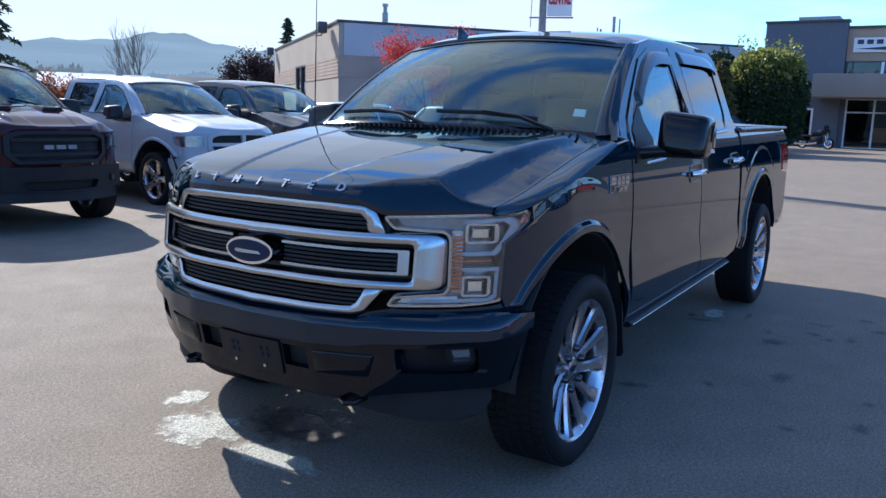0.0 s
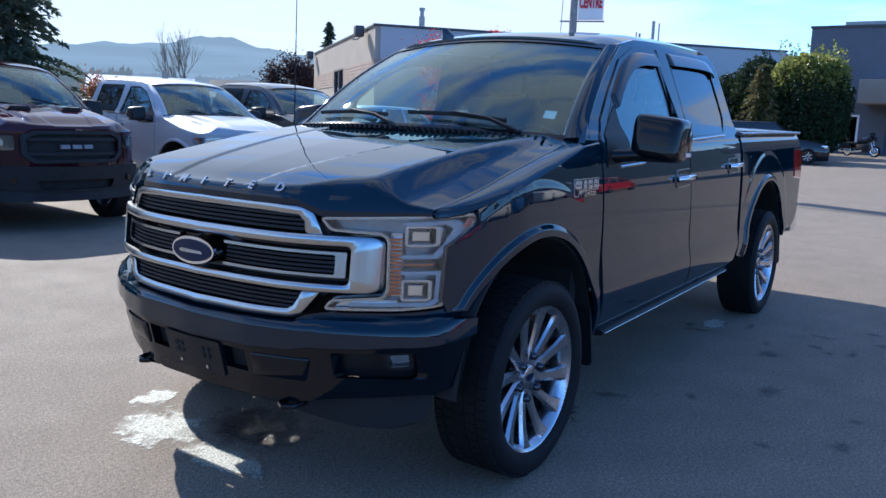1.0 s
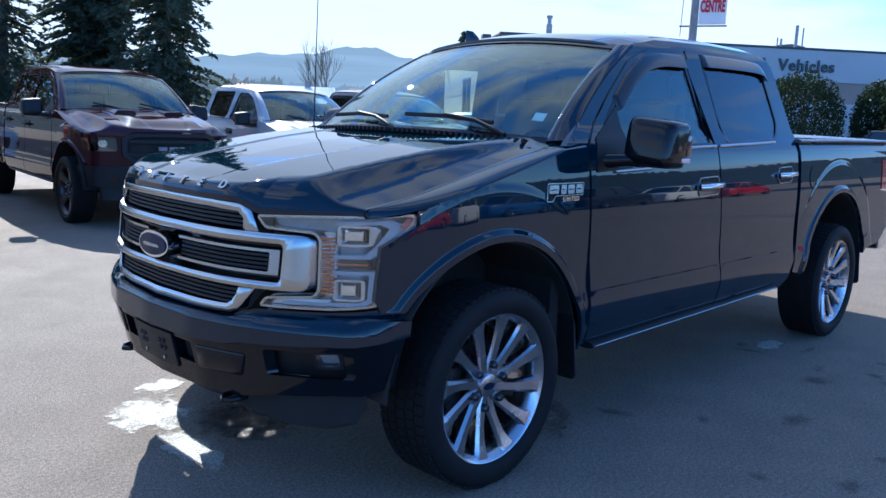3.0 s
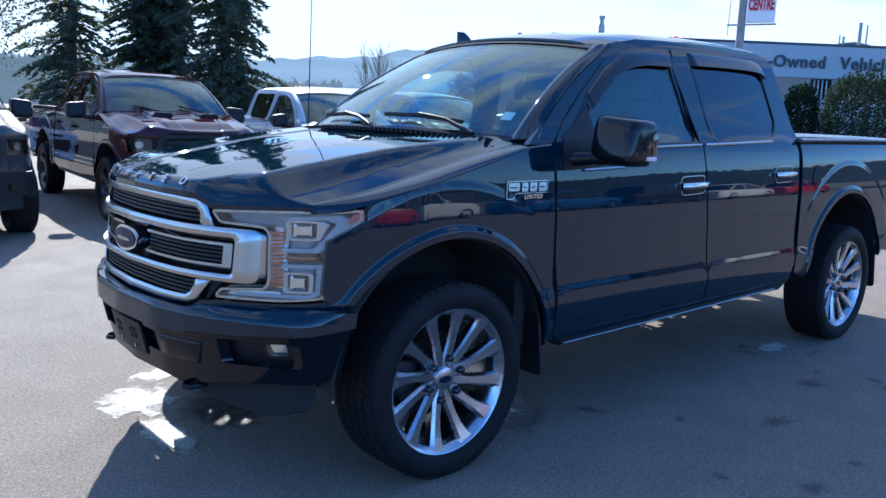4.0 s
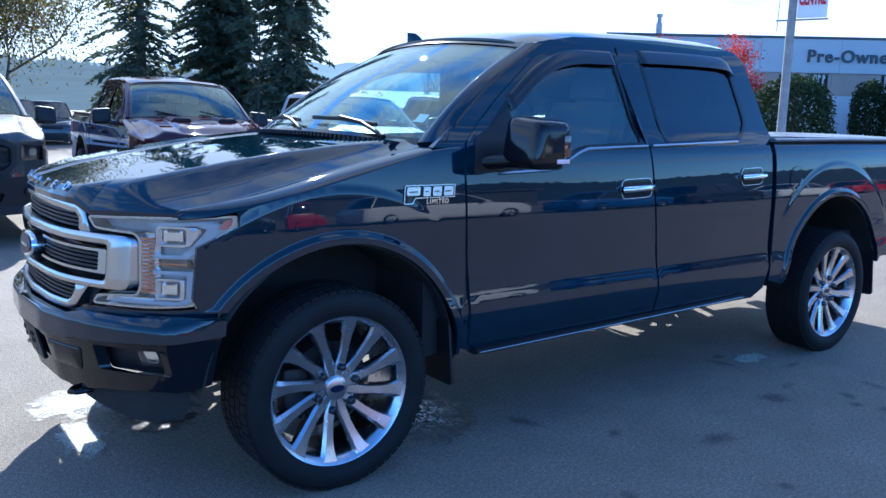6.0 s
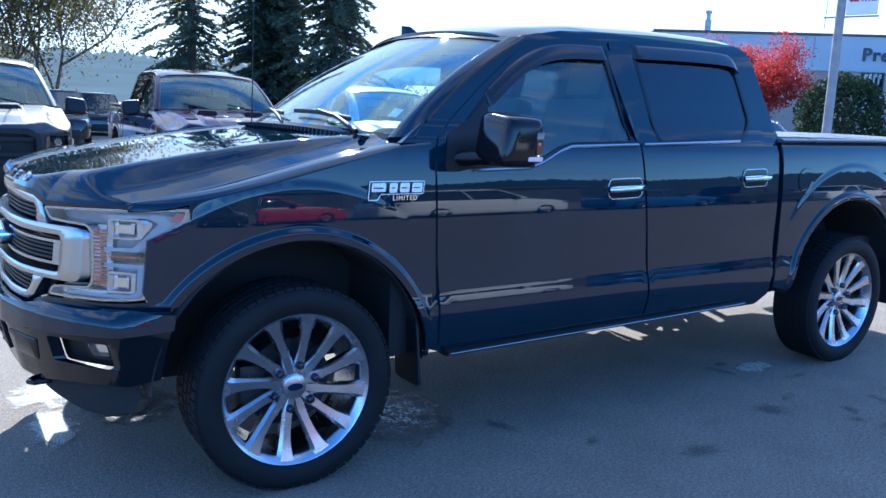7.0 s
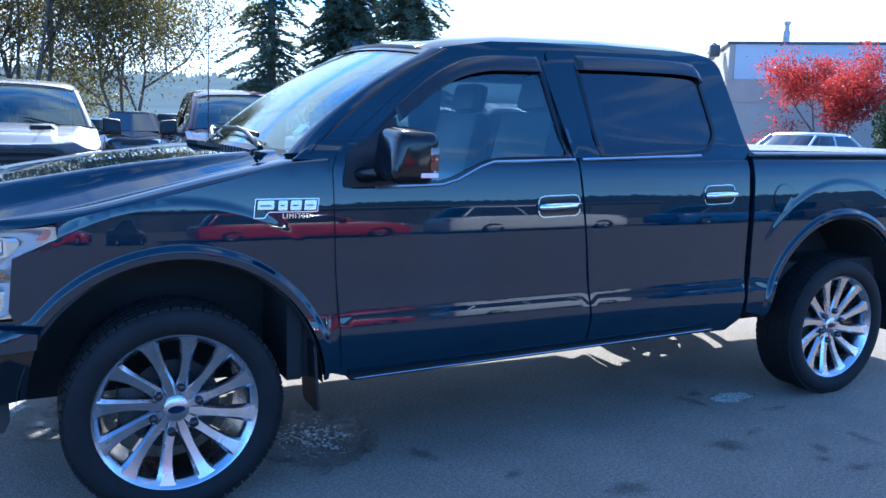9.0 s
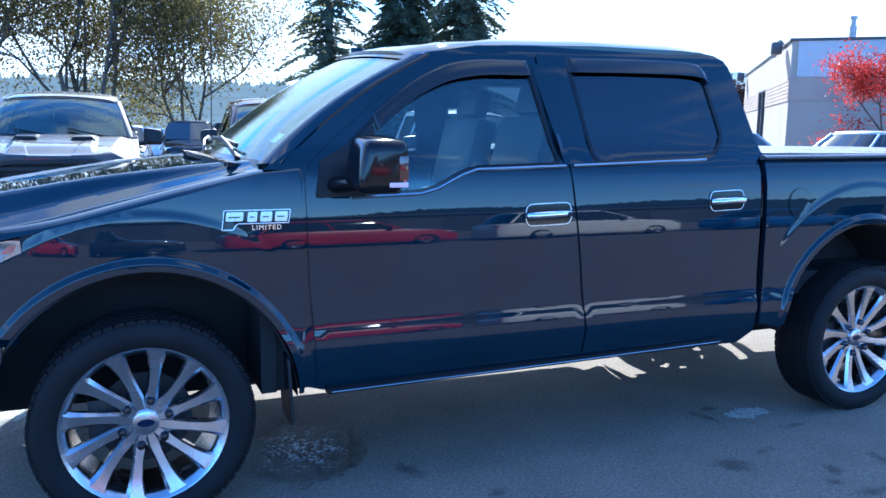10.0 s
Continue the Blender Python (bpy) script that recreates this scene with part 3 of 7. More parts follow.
def shell(truck, paint, rim, handle=None, style="twelve", trim=None, tonneau=True):
    """All of a crew-cab pickup but its face: chassis, wheels, flanks, doors, roof, glass, bed and seats."""
    handle, trim = handle or CHROME, trim or SATIN
    for x in WHEELS:
        for s in (-1, 1):
            wheel(s, rim, truck, "wheel", x, style)
    for y in (-0.39, 0.39):
        part("frame_rail", block(-0.45, 4.70, y - 0.06, y + 0.06, 0.42, 0.60), UNDER, truck)
    for x in (-0.3, 0.55, 1.3, 2.1, 2.9, 4.5):
        part("crossmember", block(x, x + 0.09, -0.33, 0.33, 0.45, 0.56), UNDER, truck)
    part("floor_pan", block(0.62, 2.92, -0.84, 0.84, 0.46, 0.556), UNDER, truck)
    part("engine", block(-0.40, 0.40, -0.30, 0.30, 0.42, 1.05), UNDER, truck)
    part("bed_pan", block(2.98, 4.80, -0.80, 0.80, 0.64, 0.76), UNDER, truck)
    ax = tube([(0, -0.75, 0.40), (0, 0.75, 0.40)], 0.045, 10)
    tube([(3.683, -0.75, 0.40), (3.683, 0.75, 0.40)], 0.05, 10, ax)
    tube([(0.9, 0.05, 0.48), (3.5, 0.05, 0.42)], 0.045, 10, ax)
    bmesh.ops.create_uvsphere(ax, u_segments=16, v_segments=10, radius=0.16, matrix=Matrix.Translation((3.68, 0.05, 0.40)))
    part("axle", ax, UNDER, truck)
    ex = tube([(1.2, 0.42, 0.40), (2.4, 0.45, 0.40), (3.2, 0.48, 0.44), (4.3, 0.62, 0.46)], 0.05, 10)
    part("exhaust", ex, IRON, truck)
    for s in (-1, 1):
        for cx, cz, r, x0, x1 in ((0.02, 0.41, 0.555, -0.45, 0.60), (3.69, 0.45, 0.575, 3.0, 4.4)):
            rows = [[Vector((cx + r * math.cos(radians(a)), s * y, cz + r * math.sin(radians(a)))) for y in (0.36, 0.60, 0.935)] for a in range(2, 178, 5)]
            part("wheel_well", thicken(loft(rows), (0, 0, 0.012)), UNDER, truck)
        f = flank(s)
        inner = (0, -s * 0.02, 0)
        fender = FENDER_TOP[:6] + [(-0.385, 1.108), (-0.380, 1.055), (-0.522, 0.985), (-0.540, 0.80), (-0.520, 0.752)] + arc(0.02, 0.41, 0.565, 143, 3, 26) + [(0.600, 0.445), (0.606, 1.0)]
        fd = part("fender", sheet(fender, f, inner, step=0.05, rings=[(0.02, 0.41, 0.565, 0.80)]), paint, truck)

        def crest(x, t):
            z1 = float(np.interp(-x, [-a for a, b in FENDER_TOP], [b for a, b in FENDER_TOP]))
            h = HOOD_HALF + 0.005
            z0 = hood_z(min(x, 0.45), h) + max(0.0, x - 0.45) * 0.1
            a, b = Vector((x, s * h, z0)), Vector((x, s * side_y(x, z1), z1))
            c = Vector((x, s * (h + 0.80 * (abs(b.y) - h)), z0 - 0.25 * (z0 - z1)))
            return (1 - t) ** 2 * a + 2 * t * (1 - t) * c + t * t * b
        part("fender_top", skin(crest, np.linspace(-0.578, 0.60, 42), np.linspace(0, 1, 9), (0, -s * 0.004, -0.006)), paint, fd)
        part("cab_frame", sheet(CAB_OUT, lambda x, z: flank(s)(x, z) + Vector((0, -s * 0.008, 0)), (0, -s * 0.03, 0), [grown(FRONT_DOOR, -0.035), grown(REAR_DOOR, -0.035)], 0.06), paint, truck)
        for nm, out, win, glass in (("front_door", FRONT_DOOR, FRONT_WIN, GLASS_SIDE), ("rear_door", REAR_DOOR, REAR_WIN, GLASS_DARK)):
            w = rounded(win, 0.035, 3)
            door = part(nm, sheet(rounded(out, 0.012, 2), f, inner, [w], 0.05), paint, truck)
            part("window_pane", sheet(grown(w, 0.012), lambda x, z: flank(s)(x, z) + Vector((0, -s * 0.005, 0)), (0, -s * 0.004, 0), (), 0.08), glass, door)
            seal = sheet(grown(w, 0.014), lambda x, z: flank(s)(x, z) + Vector((0, s * 0.002, 0)), (0, -s * 0.018, 0), [grown(w, -0.006)], 0.05)
            part("window_seal", seal, GLOSS_BLACK, door)
            a, b = (1.56, 1.84) if nm == "front_door" else (2.575, 2.835)
            hz = 1.135 if nm == "front_door" else 1.175
            a, b = a + 0.028, b - 0.022
            hole = rounded([(a, hz - 0.050), (b, hz - 0.044), (b, hz + 0.052), (a, hz + 0.046)], 0.035)
            cup = sheet(hole, lambda x, z: flank(s)(x, z) + Vector((0, s * 0.003, 0)), (0, -s * 0.01, 0), (), 0.05)
            grip = part("door_handle", cup, GLOSS_BLACK, door, "glossy black handle recess")
            part("recess_rim", sheet(grown(hole, 0.0018), lambda x, z: flank(s)(x, z) + Vector((0, s * 0.006, 0)), (0, -s * 0.01, 0), [grown(hole, -0.0025)], 0.03), SATIN if handle is CHROME else handle, grip)
            y = side_y(a, hz)
            bar = tube([(a + 0.015, s * (y + 0.010), hz - 0.004), (a + 0.03, s * (y + 0.034), hz), (b - 0.03, s * (y + 0.034), hz + 0.006), (b - 0.015, s * (y + 0.010), hz + 0.004)], 0.020, 12, None, 0.85)
            part("grip", bar, handle, grip, "chrome pull handle")
            if nm == "front_door" and s < 0:
                part("key_cover", disc(0.011, 0.0, 0.004, 16, None, Matrix.Translation((b - 0.035, -(y + 0.052), hz + 0.004)), -1), BLACK, grip)
        sill = [(0.80, 1.226), (1.10, 1.236), (1.175, 1.256), (1.295, 1.313), (1.36, 1.333), (1.80, 1.346)]
        part("sill_trim", tube([(x, s * (side_y(x, z) + 0.004), z) for x, z in sill], 0.008, 6), trim, truck, "bright sill trim strip")
        part("sill_trim", tube([(x, s * (side_y(x, z) + 0.004), z) for x, z in ((1.84, 1.347), (2.2, 1.359), (2.60, 1.373))], 0.008, 6), trim, truck, "bright sill trim strip")
        pil = sheet([(1.80, 1.352), (1.955, 1.356), (1.880, 1.800), (1.706, 1.800)], lambda x, z: flank(s)(x, z) + Vector((0, s * 0.003, 0)), (0, -s * 0.006, 0), (), 0.08)
        part("pillar_cover", pil, paint, truck)
        # bed flank
        bed = [(2.955, 0.54), (2.965, 1.0), (2.975, 1.375), (3.6, 1.385), (4.50, 1.390), (4.83, 1.392), (4.86, 1.30), (4.86, 1.26), (4.60, 1.265), (4.60, 1.02), (4.86, 1.0), (4.85, 0.72), (4.62, 0.60), (4.32, 0.585)] + arc(3.69, 0.45, 0.585, 10, 172, 26) + [(3.08, 0.51)]
        part("bed_side", sheet(bed, f, (0, -s * 0.03, 0), (), 0.06, rings=[(3.69, 0.45, 0.585, 0.82)]), paint, truck)
        rail = [Vector((2.96, s * 0.885, 1.383)), Vector((3.8, s * 0.885, 1.392)), Vector((4.84, s * 0.885, 1.396))]
        part("bed_rail", tube(rail, 0.028, 10, None, 0.4), BEDCOVER if tonneau else BLACK, truck, "satin bed rail cap")
        lamp = sheet(rounded([(4.607, 1.03), (4.858, 1.01), (4.862, 1.25), (4.607, 1.258)], 0.02), lambda x, z: flank(s)(x, z) + Vector((0, s * 0.006, 0)), (0, -s * 0.05, 0), (), 0.06)
        part("tail_lamp", lamp, REDLENS, truck, "red tail lamp")
        if s < 0:
            part("flap_gap", sheet(arc(3.19, 1.15, 0.081, 0, 345, 23), lambda x, z: flank(s)(x, z) + Vector((0, s * 0.0012, 0)), (0, -s * 0.006, 0), (), 0.04), GLOSS_BLACK, truck)
        part("fuel_flap" if s < 0 else "fuel_blank", sheet(arc(3.19, 1.15, 0.075, 0, 345, 23), lambda x, z: flank(s)(x, z) + Vector((0, s * 0.004, 0)), (0, -s * 0.006, 0), (), 0.04), paint, truck)
        # mirror
        ms = part("mirror_arm", tube([(0.74, s * 0.90, 1.275), (0.78, s * 1.00, 1.285), (0.82, s * 1.06, 1.29)], [0.045, 0.036, 0.045], 12, None, 0.8), GLOSS_BLACK, truck)
        rows = []
        for i in range(13):
            u = -math.cos(math.pi * i / 12)
            fat = max(0.02, (1 - abs(u) ** 7)) ** (1 / 7)
            drop = 0.012 * u
            row = []
            for k in range(25):
                a = 2 * math.pi * k / 24
                c, q = math.cos(a), math.sin(a)
                cx, cz = math.copysign(abs(c) ** 0.36, c), math.copysign(abs(q) ** 0.36, q)
                row.append(Vector((0.846 + (0.088 if c < 0 else 0.090) * cx * fat + 0.016 * cz, s * (1.10 + 0.115 * u), 1.369 - drop + 0.100 * cz * fat)))
            rows.append(row)
        cs = loft(rows, None, True)
        bmesh.ops.remove_doubles(cs, verts=cs.verts, dist=1e-5)
        mc = part("mirror_housing", cs, GLOSS_BLACK if truck.get("hero") else BLACK, truck, smooth=50)
        part("mirror_base", sheet(rounded([(0.655, 1.225), (0.95, 1.242), (0.925, 1.52), (0.80, 1.43), (0.68, 1.37)], 0.02), lambda x, z: flank(s)(x, z) + Vector((0, s * 0.006, 0)), (0, -s * 0.012, 0), (), 0.06), BLACK, truck)
        part("mirror_lower", block(0.782, 0.918, min(s * 1.0, s * 1.20), max(s * 1.0, s * 1.20), 1.258, 1.295, 0.016), BLACK, mc)
        part("signal_lens", block(0.862, 0.936, min(s * 1.15, s * 1.2175), max(s * 1.15, s * 1.2175), 1.284, 1.303, 0.004), PALEPINK, mc, "pale signal strip")
        # Dark red block at the housing's outer rear corner.
        part("mirror_end_block", block(0.90, 0.937, min(s * 1.175, s * 1.217), max(s * 1.175, s * 1.217), 1.31, 1.40, 0.004), DARKRED, mc)
        part("mirror_glass", block(0.930, 0.936, min(s * 1.01, s * 1.19), max(s * 1.01, s * 1.19), 1.285, 1.44), CHROME, mc)
        # running board
        step_ = tube([(0.70, s * 0.90, 0.437), (1.7, s * 0.905, 0.452), (2.72, s * 0.905, 0.468)], 0.05, 8, None, 0.35)
        sb = part("running_board", step_, BLACK, truck)
        part("step_trim", tube([(0.71, s * 0.949, 0.437), (1.7, s * 0.954, 0.452), (2.70, s * 0.954, 0.468)], 0.0028, 6), trim, sb, "thin bright edge")
        for fx, fz0, fz1 in ((0.53, 0.315, 0.60), (4.24, 0.31, 0.64)):
            part("mud_flap", sheet(rounded([(-0.965, fz0), (-0.76, fz0), (-0.76, fz1), (-0.945, fz1)], 0.03), lambda y, z: Vector((fx + 0.05 * (fz1 - z), s * -y, z)), (0.012, 0, 0), (), 0.08), BLACK, truck)
    # roof, windscreen and cab back
    rows = []
    for i in range(26):
        x = 1.05 + (2.89 - 1.05) * i / 25
        half = float(np.interp(x, [1.05, 1.2, 1.6, 2.5, 2.875], [0.655, 0.668, 0.673, 0.673, 0.662]))
        rows.append([Vector((x + 0.085 * (j / 12 - 1) ** 2 * max(0, 1 - (x - 1.05) / 0.4), half * (j / 12 - 1), roof_z(x, half * (j / 12 - 1)))) for j in range(25)])
    part("roof", thicken(loft(rows), (0, 0, -0.03)), paint, truck, smooth=60)
    liner = [[p + Vector((0.02, 0, -0.045)) for p in row] for row in rows[1:-2]]
    part("headliner", thicken(loft(liner), (0, 0, -0.01)), HEADLINER, truck)
    part("windscreen", thicken(loft([[screen_point(-1 + i / 10, j / 12) for i in range(21)] for j in range(13)]), (0.004, 0, -0.004)), GLASS_FRONT, truck)
    band = [[screen_point(-1 + i / 10, v) + Vector((-0.003, 0, 0.004)) for i in range(21)] for v in (-0.03, 0.0, 0.025)]
    part("cowl_seal", loft(band), GLOSS_BLACK, truck)
    band = [[screen_point(-1 + i / 10, v) + Vector((-0.003, 0, 0.004)) for i in range(21)] for v in (0.955, 1.0, 1.02)]
    part("header_seal", loft(band), GLOSS_BLACK, truck)
    for s in (-1, 1):
        rows = []
        for j in range(13):
            p = screen_point(s, j / 12)
            xx, zz = p.x + 0.05, p.z + 0.012
            q = Vector((p.x + 0.075, s * side_y(xx + 0.03, p.z + 0.02), p.z + 0.012))
            rows.append([p + Vector((0, -s * 0.012, 0.003)), p + Vector((0, s * 0.010, 0.006)), p.lerp(q, 0.45) + Vector((-0.004, s * 0.010, 0.004)), q, q + Vector((0.03, -s * 0.012, -0.02))])
        part("windscreen_pillar", thicken(loft(rows), (0.02, -s * 0.02, -0.02)), paint, truck, smooth=60)
    rear = [[Vector((2.865 + 0.10 * v, (0.675 + 0.16 * v) * (i / 8 - 1), 1.865 - 0.485 * v)) for i in range(17)] for v in (0, 0.5, 1)]
    part("cab_back", thicken(loft(rear), (-0.02, 0, 0)), paint, truck)
    part("rear_window", block(2.80, 2.806, -0.55, 0.55, 1.46, 1.76, 0.0, Matrix.Translation((0, 0, 0)) @ Matrix.Translation((2.8, 0, 1.6)) @ Matrix.Rotation(radians(-22), 4, "Y") @ Matrix.Translation((-2.745, 0, -1.6))), GLASS_DARK, truck)
    part("cab_floor", block(0.60, 2.95, -0.86, 0.86, 0.56, 0.62), UNDER, truck)
    part("dashboard", block(0.48, 0.92, -0.78, 0.78, 1.05, 1.30, 0.05), BLACK, truck)
    part("firewall", block(0.44, 0.50, -0.88, 0.88, 0.44, 1.30), UNDER, truck)
    for s in (-1, 1):
        part("kick_panel", block(0.50, 0.70, min(s * 0.80, s * 0.86), max(s * 0.80, s * 0.86), 0.44, 1.30), UNDER, truck)
        for cx, cz, r in ((0.02, 0.41, 0.56), (3.69, 0.45, 0.58)):
            part("inner_arch", sheet([(cx + r, 0.36)] + arc(cx, cz, r, 0, 180, 20) + [(cx - r, 0.36)], lambda x, z: Vector((x, s * 0.50, z)), (0, -s * 0.012, 0), (), 0.2), UNDER, truck)
    sw = bmesh.new()
    revolve([(0.19 + 0.015 * math.cos(k * math.pi / 3), 0.015 * math.sin(k * math.pi / 3)) for k in range(6)], 24, 1, sw, Matrix.Translation((1.02, -0.38, 1.22)) @ Matrix.Rotation(radians(68), 4, "Y") @ Matrix.Rotation(radians(90), 4, "X"))
    part("steering_wheel", sw, BLACK, truck)
    for y in (-0.38, 0.38):
        seat(truck, 1.56, y)
    seat(truck, 2.46, -0.38, 0.62)
    seat(truck, 2.46, 0.38, 0.62)
    # bed floor, cover, tailgate, rear bumper
    part("bed_front", block(2.975, 3.0, -0.86, 0.86, 0.72, 1.375), paint, truck)
    if tonneau:
        rows = [[Vector((x, 0.86 * (j / 8 - 1), 1.405 + 0.018 * (1 - (j / 8 - 1) ** 2))) for j in range(17)] for x in (2.985, 3.4, 3.8, 4.2, 4.6, 4.84)]
        part("bed_cover", thicken(loft(rows), (0, 0, -0.03)), BEDCOVER, truck, "flat dark bed cover")
    else:
        part("bed_floor", block(2.99, 4.84, -0.85, 0.85, 0.78, 0.82), UNDER, truck)
    part("tailgate", block(4.83, 4.88, -0.80, 0.80, 0.80, 1.395, 0.02), paint, truck)
    part("rear_bumper", block(4.78, 4.98, -0.93, 0.93, 0.52, 0.72, 0.04), CHROME, truck)


# ---- the hero truck's face ----
class Plan:
    """A curve in plan across the truck's nose, from one side to the other, by its length."""

    def __init__(self, table):
        ys = np.linspace(0, table[-1][0], 200)
        half = [(float(np.interp(y, [t[0] for t in table], [t[1] for t in table])), y) for y in ys]
        sm = np.array(half)
        for _ in range(30):
            sm[1:-1] = 0.25 * sm[:-2] + 0.5 * sm[1:-1] + 0.25 * sm[2:]
        self.x, self.y = sm[:, 0], sm[:, 1]
        self.d = np.r_[0, np.cumsum(np.hypot(np.diff(self.x), np.diff(self.y)))]

    def s(self, y):
        return math.copysign(float(np.interp(abs(y), self.y, self.d)), y)

    def at(self, s, out=0.0):
        a = abs(s)
        x, y = float(np.interp(a, self.d, self.x)), float(np.interp(a, self.d, self.y))
        x2, y2 = float(np.interp(a + 0.01, self.d, self.x)), float(np.interp(a + 0.01, self.d, self.y))
        x1, y1 = float(np.interp(a - 0.01, self.d, self.x)), float(np.interp(a - 0.01, self.d, self.y))
        tx, ty = x2 - x1, y2 - y1
        n = math.hypot(tx, ty) or 1.0
        return x - out * ty / n, math.copysign(y + out * tx / n, s) if s else 0.0


FACE = Plan([(0, -0.885), (0.25, -0.872), (0.40, -0.848), (0.52, -0.806), (0.626, -0.752), (0.70, -0.700), (0.80, -0.622), (0.858, -0.556), (0.872, -0.50), (0.882, -0.442), (0.888, -0.40), (0.893, -0.34)])
BUMPER = Plan([(0, -0.962), (0.30, -0.942), (0.477, -0.890), (0.60, -0.838), (0.75, -0.752), (0.85, -0.672), (0.90, -0.575), (0.922, -0.45), (0.926, -0.40), (0.929, -0.36)])


def on_face(out=0.0, lean=0.0, plan=FACE):
    """Carries (length across, height) onto the nose; lean sets the top back."""
    def f(u, z):
        x, y = plan.at(u, out)
        return Vector((x + lean * (z - 0.9), y, z))
    return f


def spread(poly, plan=FACE):
    return [(plan.s(y), z) for y, z in dense(poly, 0.05)]


def mirrored(half):
    """Closes an outline given for the positive side, from the middle out and back."""
    return half + [(-y, z) for y, z in reversed(half)]


def strip(path, width):
    """A band of even width along an open path."""
    pts = [Vector(p) for p in path]
    left, right = [], []
    for i, p in enumerate(pts):
        a, b = pts[max(i - 1, 0)], pts[min(i + 1, len(pts) - 1)]
        d1, d2 = (p - a), (b - p)
        d1, d2 = (d1 if d1.length else d2).normalized(), (d2 if d2.length else d1).normalized()
        n = Vector((-d1.y - d2.y, d1.x + d2.x))
        n = n / max(0.5, n.length_squared / 2) * (width / 2)
        left.append(tuple(p + n))
        right.append(tuple(p - n))
    return left + right[::-1]


def flip(poly):
    return [(-y, z) for y, z in reversed(poly)]


def ring(name, outer, inner, out, thick, mat, parent, label="", lean=0.10, bevel=0.0):
    return part(name, sheet(spread(outer), on_face(out, lean), (thick, 0, 0), [spread(inner)] if inner else (), 0.03 if bevel else 0.04, None, bevel), mat, parent, label, 62 if bevel else 30)


def rect_(x0, x1, z0, z1):
    """An upright bar that leans back a little."""
    return [(x0, z0), (x1, z0), (x1 + 0.12 * (z1 - z0), z1), (x0 + 0.12 * (z1 - z0), z1)]


def hero_face(truck):
    dark = sheet(spread(mirrored([(0, 0.735), (0.46, 0.735), (0.53, 0.80), (0.69, 0.83), (0.69, 1.01), (0.52, 1.03), (0.47, 1.11), (0, 1.115)])), on_face(-0.05, 0.10), (0.01, 0, 0), (), 0.06)
    part("grille_backing", dark, GLOSS_BLACK, truck)
    grille = thing("grille", "", "")
    grille.parent = truck
    ring("upper_frame", mirrored([(0, 1.122), (0.30, 1.120), (0.468, 1.112), (0.492, 1.090), (0.527, 1.018)]), mirrored([(0, 1.088), (0.30, 1.086), (0.440, 1.080), (0.462, 1.060), (0.474, 1.018)]), 0.012, 0.06, SATIN, grille, "bright satin frame", 0.10, 0.007)
    ring("main_frame", rounded(mirrored([(0, 0.824), (0.685, 0.824), (0.705, 0.84), (0.705, 1.0), (0.685, 1.017), (0, 1.017)]), 0.02, 3), rounded(mirrored([(0, 0.850), (0.615, 0.850), (0.622, 0.86), (0.622, 0.972), (0.615, 0.984), (0, 0.984)]), 0.012, 3), 0.028, 0.07, SATIN, grille, "bright satin frame", 0.10, 0.007)
    ring("lower_frame", mirrored([(0, 0.716), (0.30, 0.718), (0.445, 0.724), (0.475, 0.740), (0.535, 0.822)]), mirrored([(0, 0.746), (0.30, 0.748), (0.425, 0.752), (0.445, 0.765), (0.478, 0.822)]), 0.012, 0.06, SATIN, grille, "bright satin frame", 0.10, 0.007)
    for s in (1, -1):
        u = rounded([(0.125, 0.960), (0.61, 0.960), (0.61, 0.872), (0.125, 0.872), (0.125, 0.882), (0.575, 0.882), (0.575, 0.950), (0.125, 0.950)], 0.006, 2)
        ring("inner_bar", u if s > 0 else flip(u), None, 0.008, 0.03, SATIN, grille, "thin bright bar", 0.10)
    for z in (1.032, 1.047, 1.062, 1.077):
        k = 0.475 - 0.25 * max(0, z - 1.04)
        ring("slat", mirrored([(0, z - 0.0055), (k, z - 0.0055), (k, z + 0.0035), (0, z + 0.0035)]), None, -0.004, 0.03, BLACK, grille)
    for z in (0.892, 0.907, 0.922, 0.937):
        for s in (1, -1):
            p = [(0.13, z - 0.0055), (0.575, z - 0.0055), (0.575, z + 0.0035), (0.13, z + 0.0035)]
            ring("slat", p if s > 0 else flip(p), None, -0.004, 0.03, BLACK, grille)
    for z in (0.760, 0.775, 0.790, 0.805):
        k = 0.44 + 0.7 * (z - 0.76)
        ring("slat", mirrored([(0, z - 0.0055), (k, z - 0.0055), (k, z + 0.0035), (0, z + 0.0035)]), None, -0.004, 0.03, BLACK, grille)
    oval = [(0.116 * math.cos(a), 0.913 + 0.050 * math.sin(a)) for a in np.linspace(0, 2 * math.pi, 40, endpoint=False)]
    core = [(0.103 * math.cos(a), 0.913 + 0.040 * math.sin(a)) for a in np.linspace(0, 2 * math.pi, 40, endpoint=False)]
    badge = ring("badge", oval, None, 0.045, 0.06, CHROME, grille, "oval badge with chrome rim")
    ring("badge_field", core, None, 0.049, 0.01, BLUEOVAL, badge, "dark blue oval field")
    band = rounded([(-0.066, 0.905), (0.054, 0.903), (0.064, 0.911), (0.052, 0.917), (-0.056, 0.915)], 0.004, 3)
    ring("badge_mark", band, None, 0.052, 0.005, SATIN, badge)
